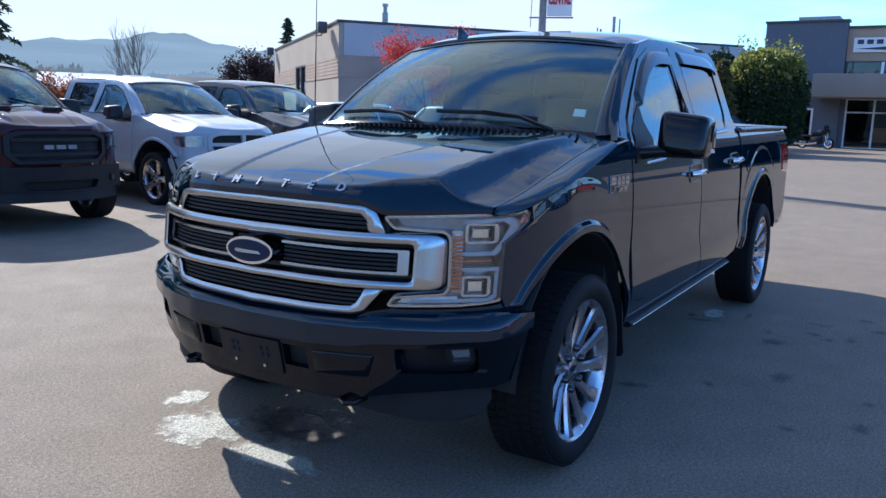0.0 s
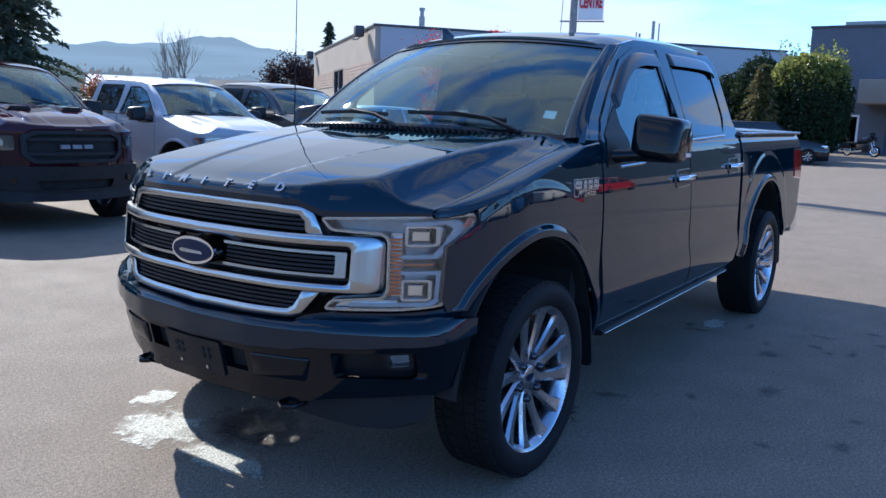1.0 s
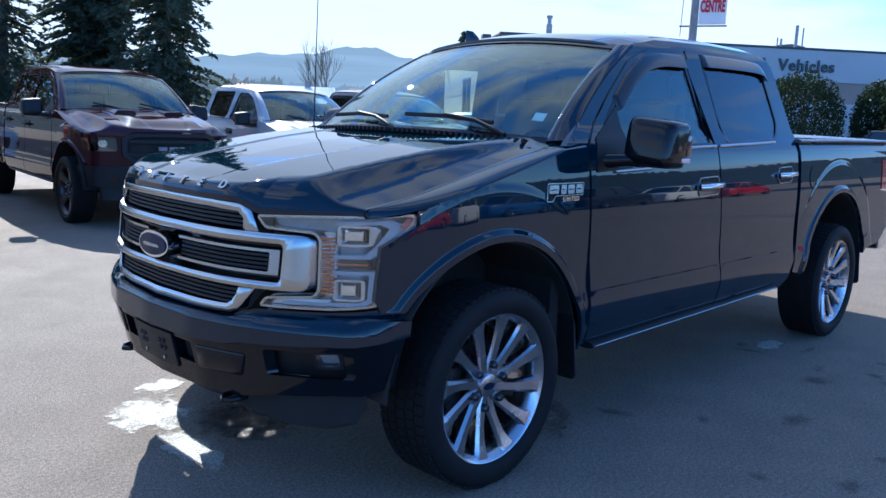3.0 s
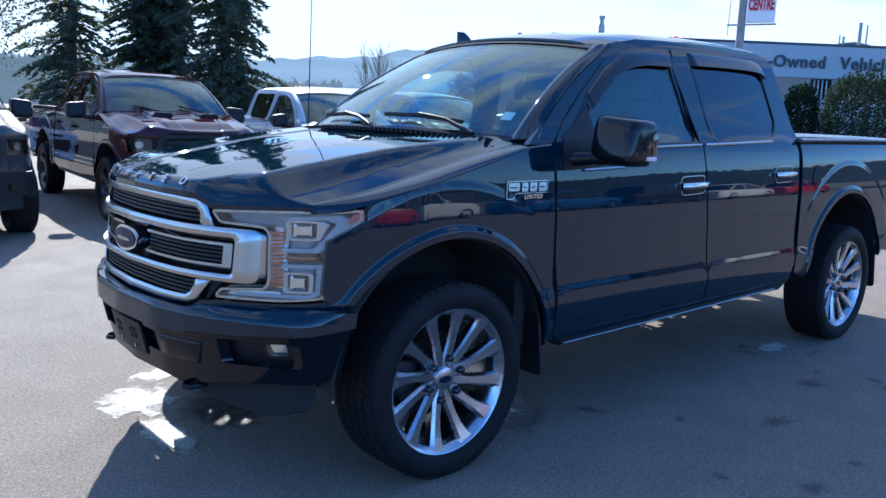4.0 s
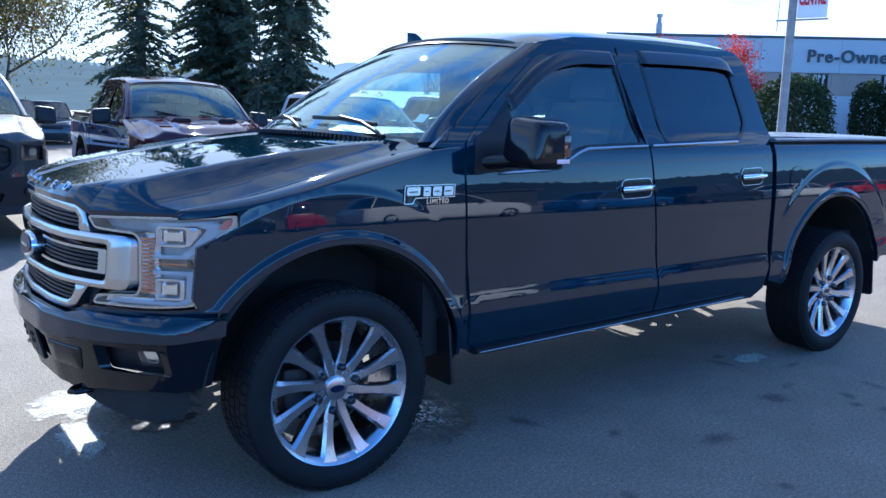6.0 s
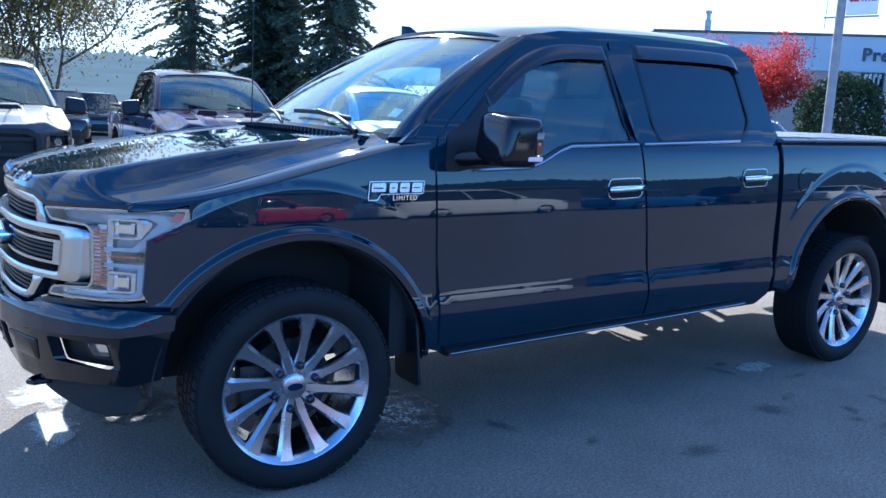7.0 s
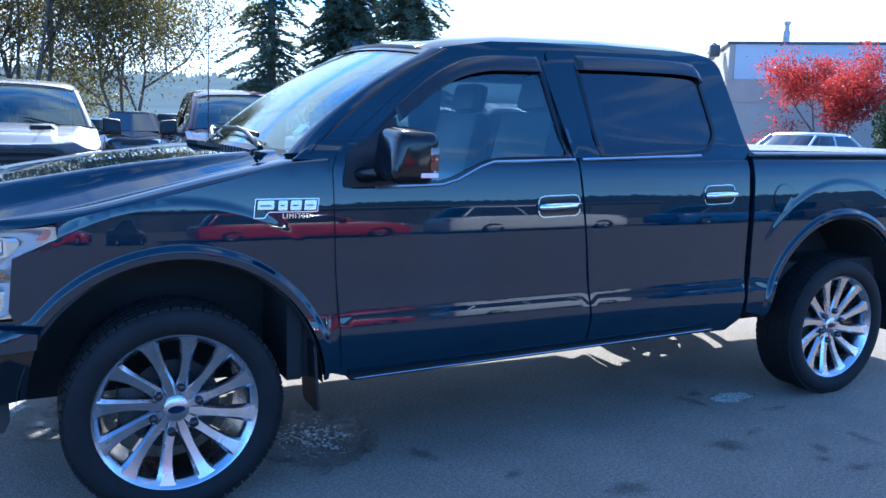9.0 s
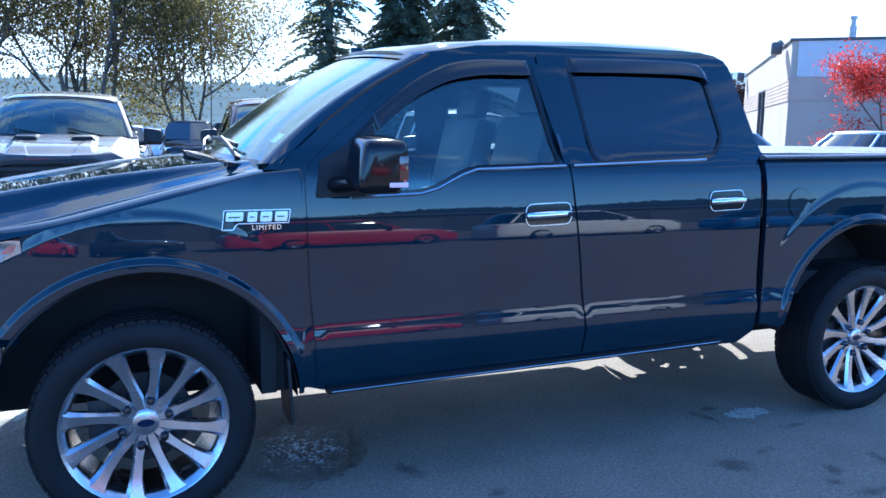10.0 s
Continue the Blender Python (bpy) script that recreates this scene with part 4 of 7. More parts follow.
    # headlamps
    for s in (1, -1):
        hl = thing("headlamp", "", "")
        hl.parent = truck
        out = rounded([(0.530, 1.074), (0.72, 1.084), (0.8895, 1.092), (0.8885, 1.058), (0.871, 0.985), (0.867, 0.82), (0.858, 0.778), (0.76, 0.766), (0.545, 0.760), (0.565, 0.790), (0.655, 0.800), (0.715, 0.805), (0.728, 0.83), (0.728, 1.005), (0.712, 1.028), (0.56, 1.036)], 0.012, 3)
        op = (lambda q: q) if s > 0 else flip
        part("housing", sheet(spread(op(grown(out, 0.004))), on_face(-0.050, 0.02), (0.015, 0, 0), (), 0.05), LAMPGREY, hl)
        part("surround", sheet(spread(op(grown(out, 0.004))), on_face(0.002, 0.02), (0.053, 0, 0), [spread(op(grown(out, -0.005)))], 0.05), SATIN, hl, "bright lamp edge")
        lens = sheet(spread(op(out)), on_face(0.008, 0.02), (0.003, 0, 0), (), 0.05)
        part("lens", lens, GLASS_LAMP, hl).visible_shadow = False
        for y0, y1, z0, z1 in ((0.778, 0.848, 0.992, 1.048), (0.772, 0.836, 0.800, 0.860)):
            q = rounded([(y0, z0), (y1, z0), (y1, z1), (y0, z1)], 0.006, 2)
            bowl = part("lamp_bowl", sheet(spread(op(grown(q, 0.008))), on_face(-0.018, 0.02), (0.03, 0, 0), [spread(op(q))], 0.04), LAMPBODY, hl)
            part("reflector", sheet(spread(op(q)), on_face(-0.040, 0.02), (0.008, 0, 0), (), 0.03), NUTBLACK, bowl)
            part("projector", sheet(spread(op(grown(q, -0.013))), on_face(-0.024, 0.02), (0.012, 0, 0), (), 0.03), CHROME, bowl, "square chrome projector")
        for path in ([(0.762, 1.062), (0.864, 1.068), (0.876, 1.045), (0.862, 0.985), (0.845, 0.950), (0.762, 0.948)], [(0.762, 0.893), (0.856, 0.893), (0.854, 0.800), (0.838, 0.783), (0.62, 0.777)]):
            q = strip(path, 0.013)
            part("light_guide", sheet(spread(op(q)), on_face(-0.010, 0.02), (0.022, 0, 0), (), 0.04), FROST, hl, "frosted light guide")
        part("centre_slot", sheet(spread(op([(0.762, 0.904), (0.858, 0.904), (0.848, 0.937), (0.762, 0.937)])), on_face(-0.032, 0.02), (0.015, 0, 0), (), 0.04), NUTBLACK, hl)
        part("amber_strip", sheet(spread(op([(0.762, 0.917), (0.845, 0.917), (0.845, 0.923), (0.762, 0.923)])), on_face(-0.026, 0.02), (0.008, 0, 0), (), 0.04), AMBER, hl)
        # Red reflection at the lamp's outer corner, painted as a solid piece.
        part("red_reflection", sheet(spread(op(rounded([(0.8755, 1.046), (0.8850, 1.050), (0.8872, 1.080), (0.8805, 1.080)], 0.004, 2))), on_face(-0.002, 0.02), (0.012, -s * 0.006, 0), (), 0.04), REDGLINT, hl, "reddish reflection painted at the lamp corner")
        part("lower_tray", sheet(spread(op([(0.575, 0.768), (0.76, 0.772), (0.755, 0.795), (0.60, 0.790)])), on_face(-0.025, 0.04), (0.02, 0, 0), (), 0.05), LAMPBODY, hl)
        part("upper_tray", sheet(spread(op([(0.555, 1.040), (0.735, 1.036), (0.745, 1.068), (0.57, 1.062)])), on_face(-0.025, 0.30), (0.02, 0, 0), (), 0.05), LAMPBODY, hl)
        part("inner_column", sheet(spread(op([(0.734, 0.81), (0.764, 0.81), (0.764, 1.03), (0.734, 1.03)])), on_face(-0.022, 0.02), (0.02, 0, 0), (), 0.05), LAMPBODY, hl)
        for i in range(15):
            z = 0.818 + i * 0.0135
            part("reflector_rib", sheet(spread(op([(0.726, z), (0.757, z), (0.757, z + 0.008), (0.726, z + 0.008)])), on_face(0.0, 0.02), (0.02, 0, 0), (), 0.05), AMBER, hl)
    # nose panel between hood, lamps and bumper
    low = mirrored([(0, 0.66), (0.60, 0.66), (0.868, 0.69), (0.874, 0.775), (0.862, 0.765), (0.76, 0.754), (0.545, 0.748), (0.482, 0.733), (0.445, 0.714), (0, 0.708)])
    part("nose_panel", sheet(spread(low), on_face(0.0, 0.05), (0.03, 0, 0), (), 0.05), PAINT, truck)
    for s in (1, -1):
        q = [(0.862, 0.70), (0.880, 0.72), (0.880, 0.97), (0.8905, 1.04), (0.8928, 1.105), (0.8912, 1.10), (0.8908, 1.055), (0.8760, 0.985), (0.872, 0.82), (0.865, 0.775)]
        part("corner_panel", sheet(spread(q if s > 0 else flip(q)), on_face(0.002, 0.02), (0.02, -s * 0.02, 0), (), 0.04), PAINT, truck)
    # bumper
    bump = thing("front_bumper", "", "")
    bump.parent = truck

    def bulge(u, z):
        x, y = BUMPER.at(u, 0.0)
        k = max(0.0, (z - 0.695) / 0.045)
        ease = max(0.0, min(1.0, (0.922 - abs(y)) / 0.05))
        return Vector((x + 0.050 * k * k * ease, y, z))

    def inward(p):
        k = min(1.0, abs(p.y) / 0.92) ** 4
        return Vector((0.05 * (1 - k), math.copysign(-0.045 * k, p.y), 0))
    bar = mirrored([(0, 0.612), (0.30, 0.614), (0.46, 0.618), (0.53, 0.632), (0.70, 0.640), (0.85, 0.655), (0.9150, 0.680), (0.9150, 0.735), (0.85, 0.745), (0.55, 0.735), (0.47, 0.715), (0, 0.705)])
    part("upper_bar", sheet(spread(bar, BUMPER), bulge, inward, (), 0.04), PAINT, bump)
    valance = mirrored([(0, 0.405), (0.45, 0.41), (0.60, 0.44), (0.85, 0.47), (0.900, 0.50), (0.9145, 0.675), (0.85, 0.650), (0.70, 0.635), (0.53, 0.627), (0.46, 0.613), (0, 0.607)])
    holes = []
    pocket = rounded([(0.60, 0.520), (0.835, 0.528), (0.848, 0.54), (0.848, 0.628), (0.60, 0.615)], 0.012, 2)
    slot = [(0.165, 0.50), (0.275, 0.50), (0.275, 0.585), (0.165, 0.585)]
    for q in (pocket, flip(pocket), slot, flip(slot)):
        holes.append(spread(q, BUMPER))

    def tuck(out):
        """The lower cover, drawn in towards the road."""
        def f(u, z):
            x, y = BUMPER.at(u, out - 0.012)
            return Vector((x - 0.24 * (z - 0.64), y, z))
        return f
    part("lower_cover", sheet(spread(valance, BUMPER), tuck(0.0), inward, holes, 0.05), LOWERDARK, bump, "dark lower cover")
    for s in (1, -1):
        op = (lambda q: q) if s > 0 else flip
        part("pocket_back", sheet(spread(op(grown(pocket, 0.01)), BUMPER), tuck(-0.058), (0.01, 0, 0), (), 0.06), BLACK, bump)
        part("slot_back", sheet(spread(op(grown(slot, 0.05)), BUMPER), tuck(-0.038), (0.01, 0, 0), (), 0.06), UNDER, bump)
        fq = rounded([(0.776, 0.568), (0.834, 0.572), (0.834, 0.616), (0.768, 0.611)], 0.008, 2)
        fog = part("fog_lamp", sheet(spread(op(grown(fq, 0.012)), BUMPER), tuck(-0.018), (0.04, 0, 0), [spread(op(fq), BUMPER)], 0.04), BLACK, bump)
        part("fog_reflector", sheet(spread(op(fq), BUMPER), tuck(-0.033), (0.01, 0, 0), (), 0.03), CHROME, fog)
        part("fog_lens", sheet(spread(op(fq), BUMPER), tuck(-0.016), (0.003, 0, 0), (), 0.04), GLASS_LAMP, fog)
        hook = tube([(-0.66, s * 0.450, 0.405), (-0.78, s * 0.455, 0.398), (-0.850, s * 0.442, 0.392), (-0.866, s * 0.414, 0.390), (-0.850, s * 0.386, 0.392), (-0.78, s * 0.373, 0.398), (-0.66, s * 0.378, 0.405)], 0.011, 8)
        part("tow_hook", hook, GLOSS_BLACK, bump, "black tow hook")
    bracket = rounded([(-0.155, 0.455), (0.155, 0.455), (0.155, 0.590), (-0.155, 0.590)], 0.008, 2)
    pl = part("plate_bracket", sheet(spread(bracket, BUMPER), tuck(0.008), (0.015, 0, 0), (), 0.06), BLACK, bump, "empty plate bracket")
    for y in (-0.075, 0.075):
        at = tuck(0.010)(y, 0.480)
        part("bracket_screw", disc(0.007, 0, 0.005, 12, None, Matrix.Translation(at) @ Matrix.Rotation(radians(90), 4, "Z")), SATIN, pl)
        for dy, dz in ((-0.014, 0.014), (0.014, 0.014), (-0.014, -0.014), (0.014, -0.014)):
            part("bracket_hole", disc(0.010, 0, 0.004, 12, None, Matrix.Translation(tuck(0.0085)(y + dy, 0.535 + dz)) @ Matrix.Rotation(radians(90), 4, "Z")), UNDER, pl)
    for s in (1, -1):
        pad = rounded([(0.300, 0.492), (0.500, 0.497), (0.530, 0.585), (0.300, 0.580)], 0.012, 3)
        part("bumper_pad", sheet(spread(pad if s > 0 else flip(pad), BUMPER), tuck(0.007), (0.015, 0, 0), (), 0.03, None, 0.006), LOWERDARK, bump, "raised bumper pad", 62)
    dam = mirrored([(0, 0.39), (0.35, 0.38), (0.52, 0.345), (0.66, 0.322), (0.76, 0.322), (0.83, 0.350), (0.862, 0.405), (0.866, 0.50), (0.60, 0.47), (0.45, 0.44), (0, 0.43)])
    part("air_dam", sheet(spread(dam, BUMPER), on_face(-0.05, -0.10, BUMPER), inward, (), 0.06), UNDER, bump)
    # hood and what stands on it
    hood = part("hood", hood_skin(), PAINT, truck, smooth=60)
    for ch, y in zip("LIMITED", np.linspace(0.367, -0.367, 7)):
        x = float(np.interp(abs(y), FACE.y, FACE.x)) + 0.019
        dx = (hood_z(x + 0.012, y) - hood_z(x - 0.012, y)) / 0.024
        dy = (hood_z(x, y + 0.012) - hood_z(x, y - 0.012)) / 0.024
        m = frame_axes((0, -1, -dy), (1, 0, dx), (x, y, hood_z(x, y) + 0.004))
        lettering(ch, 0.048, 0.004, SATIN, hood, m, "letter", 1, 0.0018)
    cowl = part("cowl_panel", loft([[Vector((0.24 + 0.10 * (u / 10 - 1) ** 2 + d, 0.80 * (u / 10 - 1), z - 0.024 * (u / 10 - 1) ** 2)) for u in range(21)] for d, z in ((0.0, 1.350), (0.06, 1.352), (0.12, 1.366))]), BLACK, truck)
    for i in range(46):
        y = -0.74 + 1.48 * i / 45
        x = 0.30 + 0.10 * (y / 0.8) ** 2
        part("cowl_louvre", block(-0.045, 0.045, -0.006, 0.006, -0.006, 0.012, 0.0, Matrix.Translation((x, y, 1.364 - 0.024 * (y / 0.8) ** 2)) @ Matrix.Rotation(radians(8), 4, "Y") @ Matrix.Rotation(radians(18 if y < 0 else -18), 4, "Z")), BLACK, cowl)
    for y0 in (-0.60, 0.06):
        g = Vector((-0.025, 0, 0.025))
        a = Vector((0.35 + 0.1 * (y0 / 0.8) ** 2, y0, 1.372))
        b = screen_point((y0 + 0.36) / 0.79, 0.105) + g
        wp = part("wiper", tube([a, a.lerp(b, 0.45) + Vector((-0.012, 0, 0.022)), b], [0.011, 0.009, 0.006], 8), BLACK, truck)
        part("wiper_blade", tube([screen_point(min(1.0, (y0 + d) / 0.79), v) + g * 0.7 for d, v in ((0.08, 0.075), (0.36, 0.10), (0.62, 0.10))], 0.007, 6, None, 1.6), BLACK, wp)
    # roof antenna, whip antenna
    fin = loft([[Vector((1.19 + a, 0.40 + b * w, 1.868 + z)) for a, b in ((0, 0), (0.02, 1), (l, 0.7), (l + 0.01, 0), (l, -0.7), (0.02, -1), (0, 0))] for z, l, w in ((-0.01, 0.14, 0.026), (0.025, 0.12, 0.020), (0.060, 0.08, 0.012), (0.076, 0.05, 0.006))], None, True)
    part("roof_antenna", fin, PAINT, truck, "small body-coloured antenna fin")
    part("whip_antenna", tube([(0.475, 0.905, 1.32), (0.485, 0.905, 1.36), (0.505, 0.905, 2.35)], [0.009, 0.004, 0.0015], 6), BLACK, truck)
    v = screen_point(-0.86, 0.25) - screen_point(-0.86, 0.17)
    w_ = screen_point(-0.83, 0.21) - screen_point(-0.89, 0.21)
    stm = frame_axes(-w_, v, screen_point(-0.865, 0.205) + Vector((0.008, 0, -0.012)))
    part("inspection_sticker", block(-0.028, 0.028, -0.027, 0.027, 0, 0.001, 0.0, stm), WHITEPLASTIC, truck, "small white windscreen sticker")
    keypad = rounded([(1.800, 1.405), (1.818, 1.405), (1.803, 1.490), (1.785, 1.490)], 0.006, 2)
    part("door_keypad", sheet(keypad, lambda x, z: flank(-1)(x, z) + Vector((0, -0.006, 0)), (0, 0.006, 0), (), 0.03), NUTBLACK, truck, "small dark door keypad")
    # weather visors above the side windows and fender badge
    for s in (-1, 1):
        for path in ([(0.93, 1.565), (1.14, 1.726), (1.36, 1.808), (1.685, 1.816)], [(1.895, 1.838), (2.30, 1.850), (2.66, 1.850), (2.692, 1.812)]):
            pts = path
            for _ in range(4):
                pts = [pts[0]] + [q for a, b in zip(pts, pts[1:]) for q in ((0.75 * a[0] + 0.25 * b[0], 0.75 * a[1] + 0.25 * b[1]), (0.25 * a[0] + 0.75 * b[0], 0.25 * a[1] + 0.75 * b[1]))] + [pts[-1]]
            rows = []
            for i, (x, z) in enumerate(pts):
                k = min(1.0, i / 6, (len(pts) - 1 - i) / 4 + 0.2)
                d = 0.068
                rows.append([Vector((x, s * (side_y(x, z) + 0.004), z)), Vector((x, s * (side_y(x, z) + 0.014 * k + 0.004), z - 0.012)), Vector((x + 0.012, s * (side_y(x, z - d) + 0.016 * k + 0.004), z - d))])
            part("window_visor", thicken(loft(rows), (0, -s * 0.003, 0)), SMOKE, truck, "smoked weather visor")
        fb = thing("fender_badge", "", "")
        fb.parent = truck
        sgn = 1 if s < 0 else -1
        plate = rounded([(0.292, 1.112), (0.336, 1.112), (0.352, 1.134), (0.548, 1.134), (0.556, 1.188), (0.302, 1.188)], 0.004, 2)
        part("badge_plate", sheet(plate, lambda x, z: flank(s)(x, z) + Vector((0, s * 0.003, 0)), (0, -s * 0.004, 0), (), 0.04), GLOSS_BLACK, fb)
        edge_ = sheet(plate, lambda x, z: flank(s)(x, z) + Vector((0, s * 0.0055, 0)), (0, -s * 0.006, 0), [grown(plate, -0.0035)], 0.04)
        part("badge_edge", edge_, SATIN, fb)
        for q in (rect_(0.308, 0.372, 1.146, 1.180), rect_(0.388, 0.424, 1.142, 1.180), rect_(0.436, 0.480, 1.142, 1.180), rect_(0.492, 0.540, 1.142, 1.180)):
            part("badge_bar", sheet(rounded(q, 0.005, 2), lambda x, z: flank(s)(x, z) + Vector((0, s * 0.007, 0)), (0, -s * 0.006, 0), [grown(rect_(q[0][0] + 0.010, q[1][0] - 0.010, 1.158, 1.163), 0.0)], 0.04), SATIN, fb)
        m = frame_axes((sgn, 0, 0), (0, 0, 1), (0.462, s * (side_y(0.462, 1.119) + 0.003), 1.119))
        lettering("LIMITED", 0.026, 0.002, CHROME, fb, m, "letter", 1.25, 0.0006)


SMOKE = surface("smoked_acrylic", (0.012, 0.012, 0.014), 0.16, 0.0, 0.1, 8.0)
hero = thing("pickup_truck", "glossy midnight-blue crew-cab pickup with bright satin grille and polished wheels", "pickup truck")
hero["hero"] = 1
shell(hero, PAINT, ALLOY)
hero_face(hero)
del hero["hero"]


# ---- other pickups on the lot ----
def ram_face(truck, paint, scoops, bars):
    """The bluff nose of the other pickups: hood, crosshair or block grille, lamps, bumper."""
    part("hood", hood_skin(0.030 if scoops else 0.012), paint, truck, smooth=60)
    if scoops:
        for s in (-1, 1):
            rows = [[Vector((x, s * (0.31 + w), hood_z(x, 0.31 + w) + 0.028 + h)) for w, h in ((-0.14, 0.0), (-0.11, k), (0.09, k), (0.13, 0.0))] for x, k in ((-0.20, 0.040), (-0.05, 0.036), (0.14, 0.018), (0.30, 0.0))]
            sc = part("hood_scoop", thicken(loft(rows), (0, 0, -0.03)), paint, truck)
            part("scoop_mouth", loft([[Vector((-0.206, s * (0.31 + w), hood_z(-0.206, 0.31 + w) + 0.028 + h)) for w in (-0.115, 0.095)] for h in (0.003, 0.032)]), UNDER, sc)
    gr = rounded(mirrored([(0, 0.76), (0.46, 0.76), (0.56, 0.86), (0.56, 1.06), (0.44, 1.115), (0, 1.12)]), 0.03, 3)
    op = rounded(mirrored([(0, 0.80), (0.43, 0.80), (0.51, 0.88), (0.51, 1.03), (0.41, 1.075), (0, 1.08)]), 0.03, 3)
    body = mirrored([(0, 0.70), (0.60, 0.70), (0.893, 0.72), (0.893, 1.105), (0.53, 1.10), (0.46, 1.125), (0, 1.13)])
    part("nose_panel", sheet(spread(body), on_face(0.0, 0.05), (0.03, 0, 0), [spread(op)], 0.08), paint, truck)
    g = part("grille", sheet(spread(gr), on_face(0.035, 0.05), (0.05, 0, 0), [spread(op)], 0.07), bars, truck)
    part("grille_mesh", sheet(spread(op), on_face(-0.02, 0.05), (0.01, 0, 0), (), 0.1), UNDER, g)
    if bars is CHROME or bars is paint:
        part("cross_bar", sheet(spread(mirrored([(0, 0.915), (0.52, 0.915), (0.52, 0.965), (0, 0.965)])), on_face(0.03, 0.05), (0.05, 0, 0), (), 0.08), bars, g)
        part("cross_bar", sheet(spread([(-0.03, 0.79), (0.03, 0.79), (0.03, 1.09), (-0.03, 1.09)]), on_face(0.034, 0.05), (0.05, 0, 0), (), 0.08), bars, g)
    else:
        for z in (0.86, 1.02):
            part("cross_bar", sheet(spread(mirrored([(0, z - 0.02), (0.50, z - 0.02), (0.50, z + 0.02), (0, z + 0.02)])), on_face(0.01, 0.05), (0.04, 0, 0), (), 0.08), BLACK, g)
        for y in (-0.13, 0.0, 0.13):
            part("nameplate_bar", sheet(spread([(y - 0.050, 0.918), (y + 0.050, 0.918), (y + 0.050, 0.962), (y - 0.050, 0.962)]), on_face(0.03, 0.05), (0.03, 0, 0), (), 0.06), DULLGREY, g, "plain grey nameplate bar")
    for s in (1, -1):
        q = rounded([(0.61, 0.90), (0.872, 0.895), (0.886, 0.97), (0.885, 1.05), (0.62, 1.06)], 0.03, 3)
        o = (lambda p: p) if s > 0 else flip
        hl = part("headlamp", sheet(spread(o(q)), on_face(0.004, 0.03), (0.02, 0, 0), (), 0.06), NUTBLACK if bars is BLACK else LAMPBODY, truck)
        part("bulb_bowl", sheet(spread(o([(0.74 + 0.042 * math.cos(a), 0.985 + 0.042 * math.sin(a)) for a in np.linspace(0, 6.283, 18, endpoint=False)])), on_face(0.008, 0.03), (0.01, 0, 0), (), 0.05), CHROME, hl)
        part("turn_lamp", sheet(spread(o([(0.85, 0.905), (0.872, 0.90), (0.886, 0.97), (0.885, 1.04), (0.86, 1.04)])), on_face(0.007, 0.03), (0.01, 0, 0), (), 0.05), AMBER, hl)
        part("lens", sheet(spread(o(q)), on_face(0.018, 0.03), (0.002, 0, 0), (), 0.08), GLASS_LAMP, hl)
    b = mirrored([(0, 0.44), (0.60, 0.46), (0.928, 0.50), (0.928, 0.72), (0.60, 0.73), (0, 0.72)])
    hole = rounded(mirrored([(0, 0.47), (0.40, 0.475), (0.44, 0.57), (0, 0.575)]), 0.02, 2)
    bp = part("front_bumper", sheet(spread(b, BUMPER), on_face(0.0, -0.05, BUMPER), (0.05, 0, 0), [spread(hole, BUMPER)], 0.08), BLACK if bars is BLACK else paint, truck)
    part("lower_intake", sheet(spread(hole, BUMPER), on_face(-0.06, -0.05, BUMPER), (0.01, 0, 0), (), 0.1), UNDER, bp)
    for s in (1, -1):
        part("fog_lamp", disc(0.036, -0.01, 0.01, 16, None, Matrix.Translation((-0.80, s * 0.66, 0.58)) @ Matrix.Rotation(radians(90 - s * 30), 4, "Z")), GLOSS_BLACK if bars is BLACK else LAMPBODY, bp)
    part("air_dam", sheet(spread(mirrored([(0, 0.34), (0.85, 0.34), (0.86, 0.49), (0, 0.45)]), BUMPER), on_face(-0.085, 0.10, BUMPER), (0.02, 0, 0), (), 0.08), BLACK, truck)
    for y0 in (-0.5, 0.1):
        part("wiper", tube([Vector((0.36, y0, 1.375)), screen_point(y0 / 0.8 + 0.5, 0.12) + Vector((-0.02, 0, 0.02))], 0.011, 6), BLACK, truck)


MAROON = surface("maroon_paint", (0.036, 0.007, 0.010), 0.40, 0.0, 0.12, 1.5, coat=1.0, spec=0.0, fine=0.2, fine_scale=700)
SILVER = surface("silver_paint", (0.36, 0.38, 0.41), 0.5, 0.15, 0.06, 1.5, coat=1.0, fine=0.1, fine_scale=700)
JET = surface("black_paint", (0.012, 0.012, 0.014), 0.28, 0.0, 0.12, 1.5, coat=1.0, spec=0.0)
CHARCOAL = surface("charcoal_paint", (0.034, 0.032, 0.032), 0.6, 0.0, 0.1, 1.5, coat=1.0, spec=0.2, fine=0.12, fine_scale=700)
GRAPHITE = surface("graphite_paint", (0.035, 0.037, 0.042), 0.30, 0.3, 0.1, 1.5, coat=1.0, spec=0.0)
DARKALLOY = surface("dark_alloy", (0.06, 0.06, 0.065), 0.35, 0.8, 0.1, 10.0)


def pickup(label, m, paint, rim, bars, scoops, handle=None):
    t = thing("pickup_truck", label, "pickup truck", m, "pickups parked in a row")
    shell(t, paint, rim, handle or BLACK, "five", BLACK, False)
    ram_face(t, paint, scoops, bars)
    return t


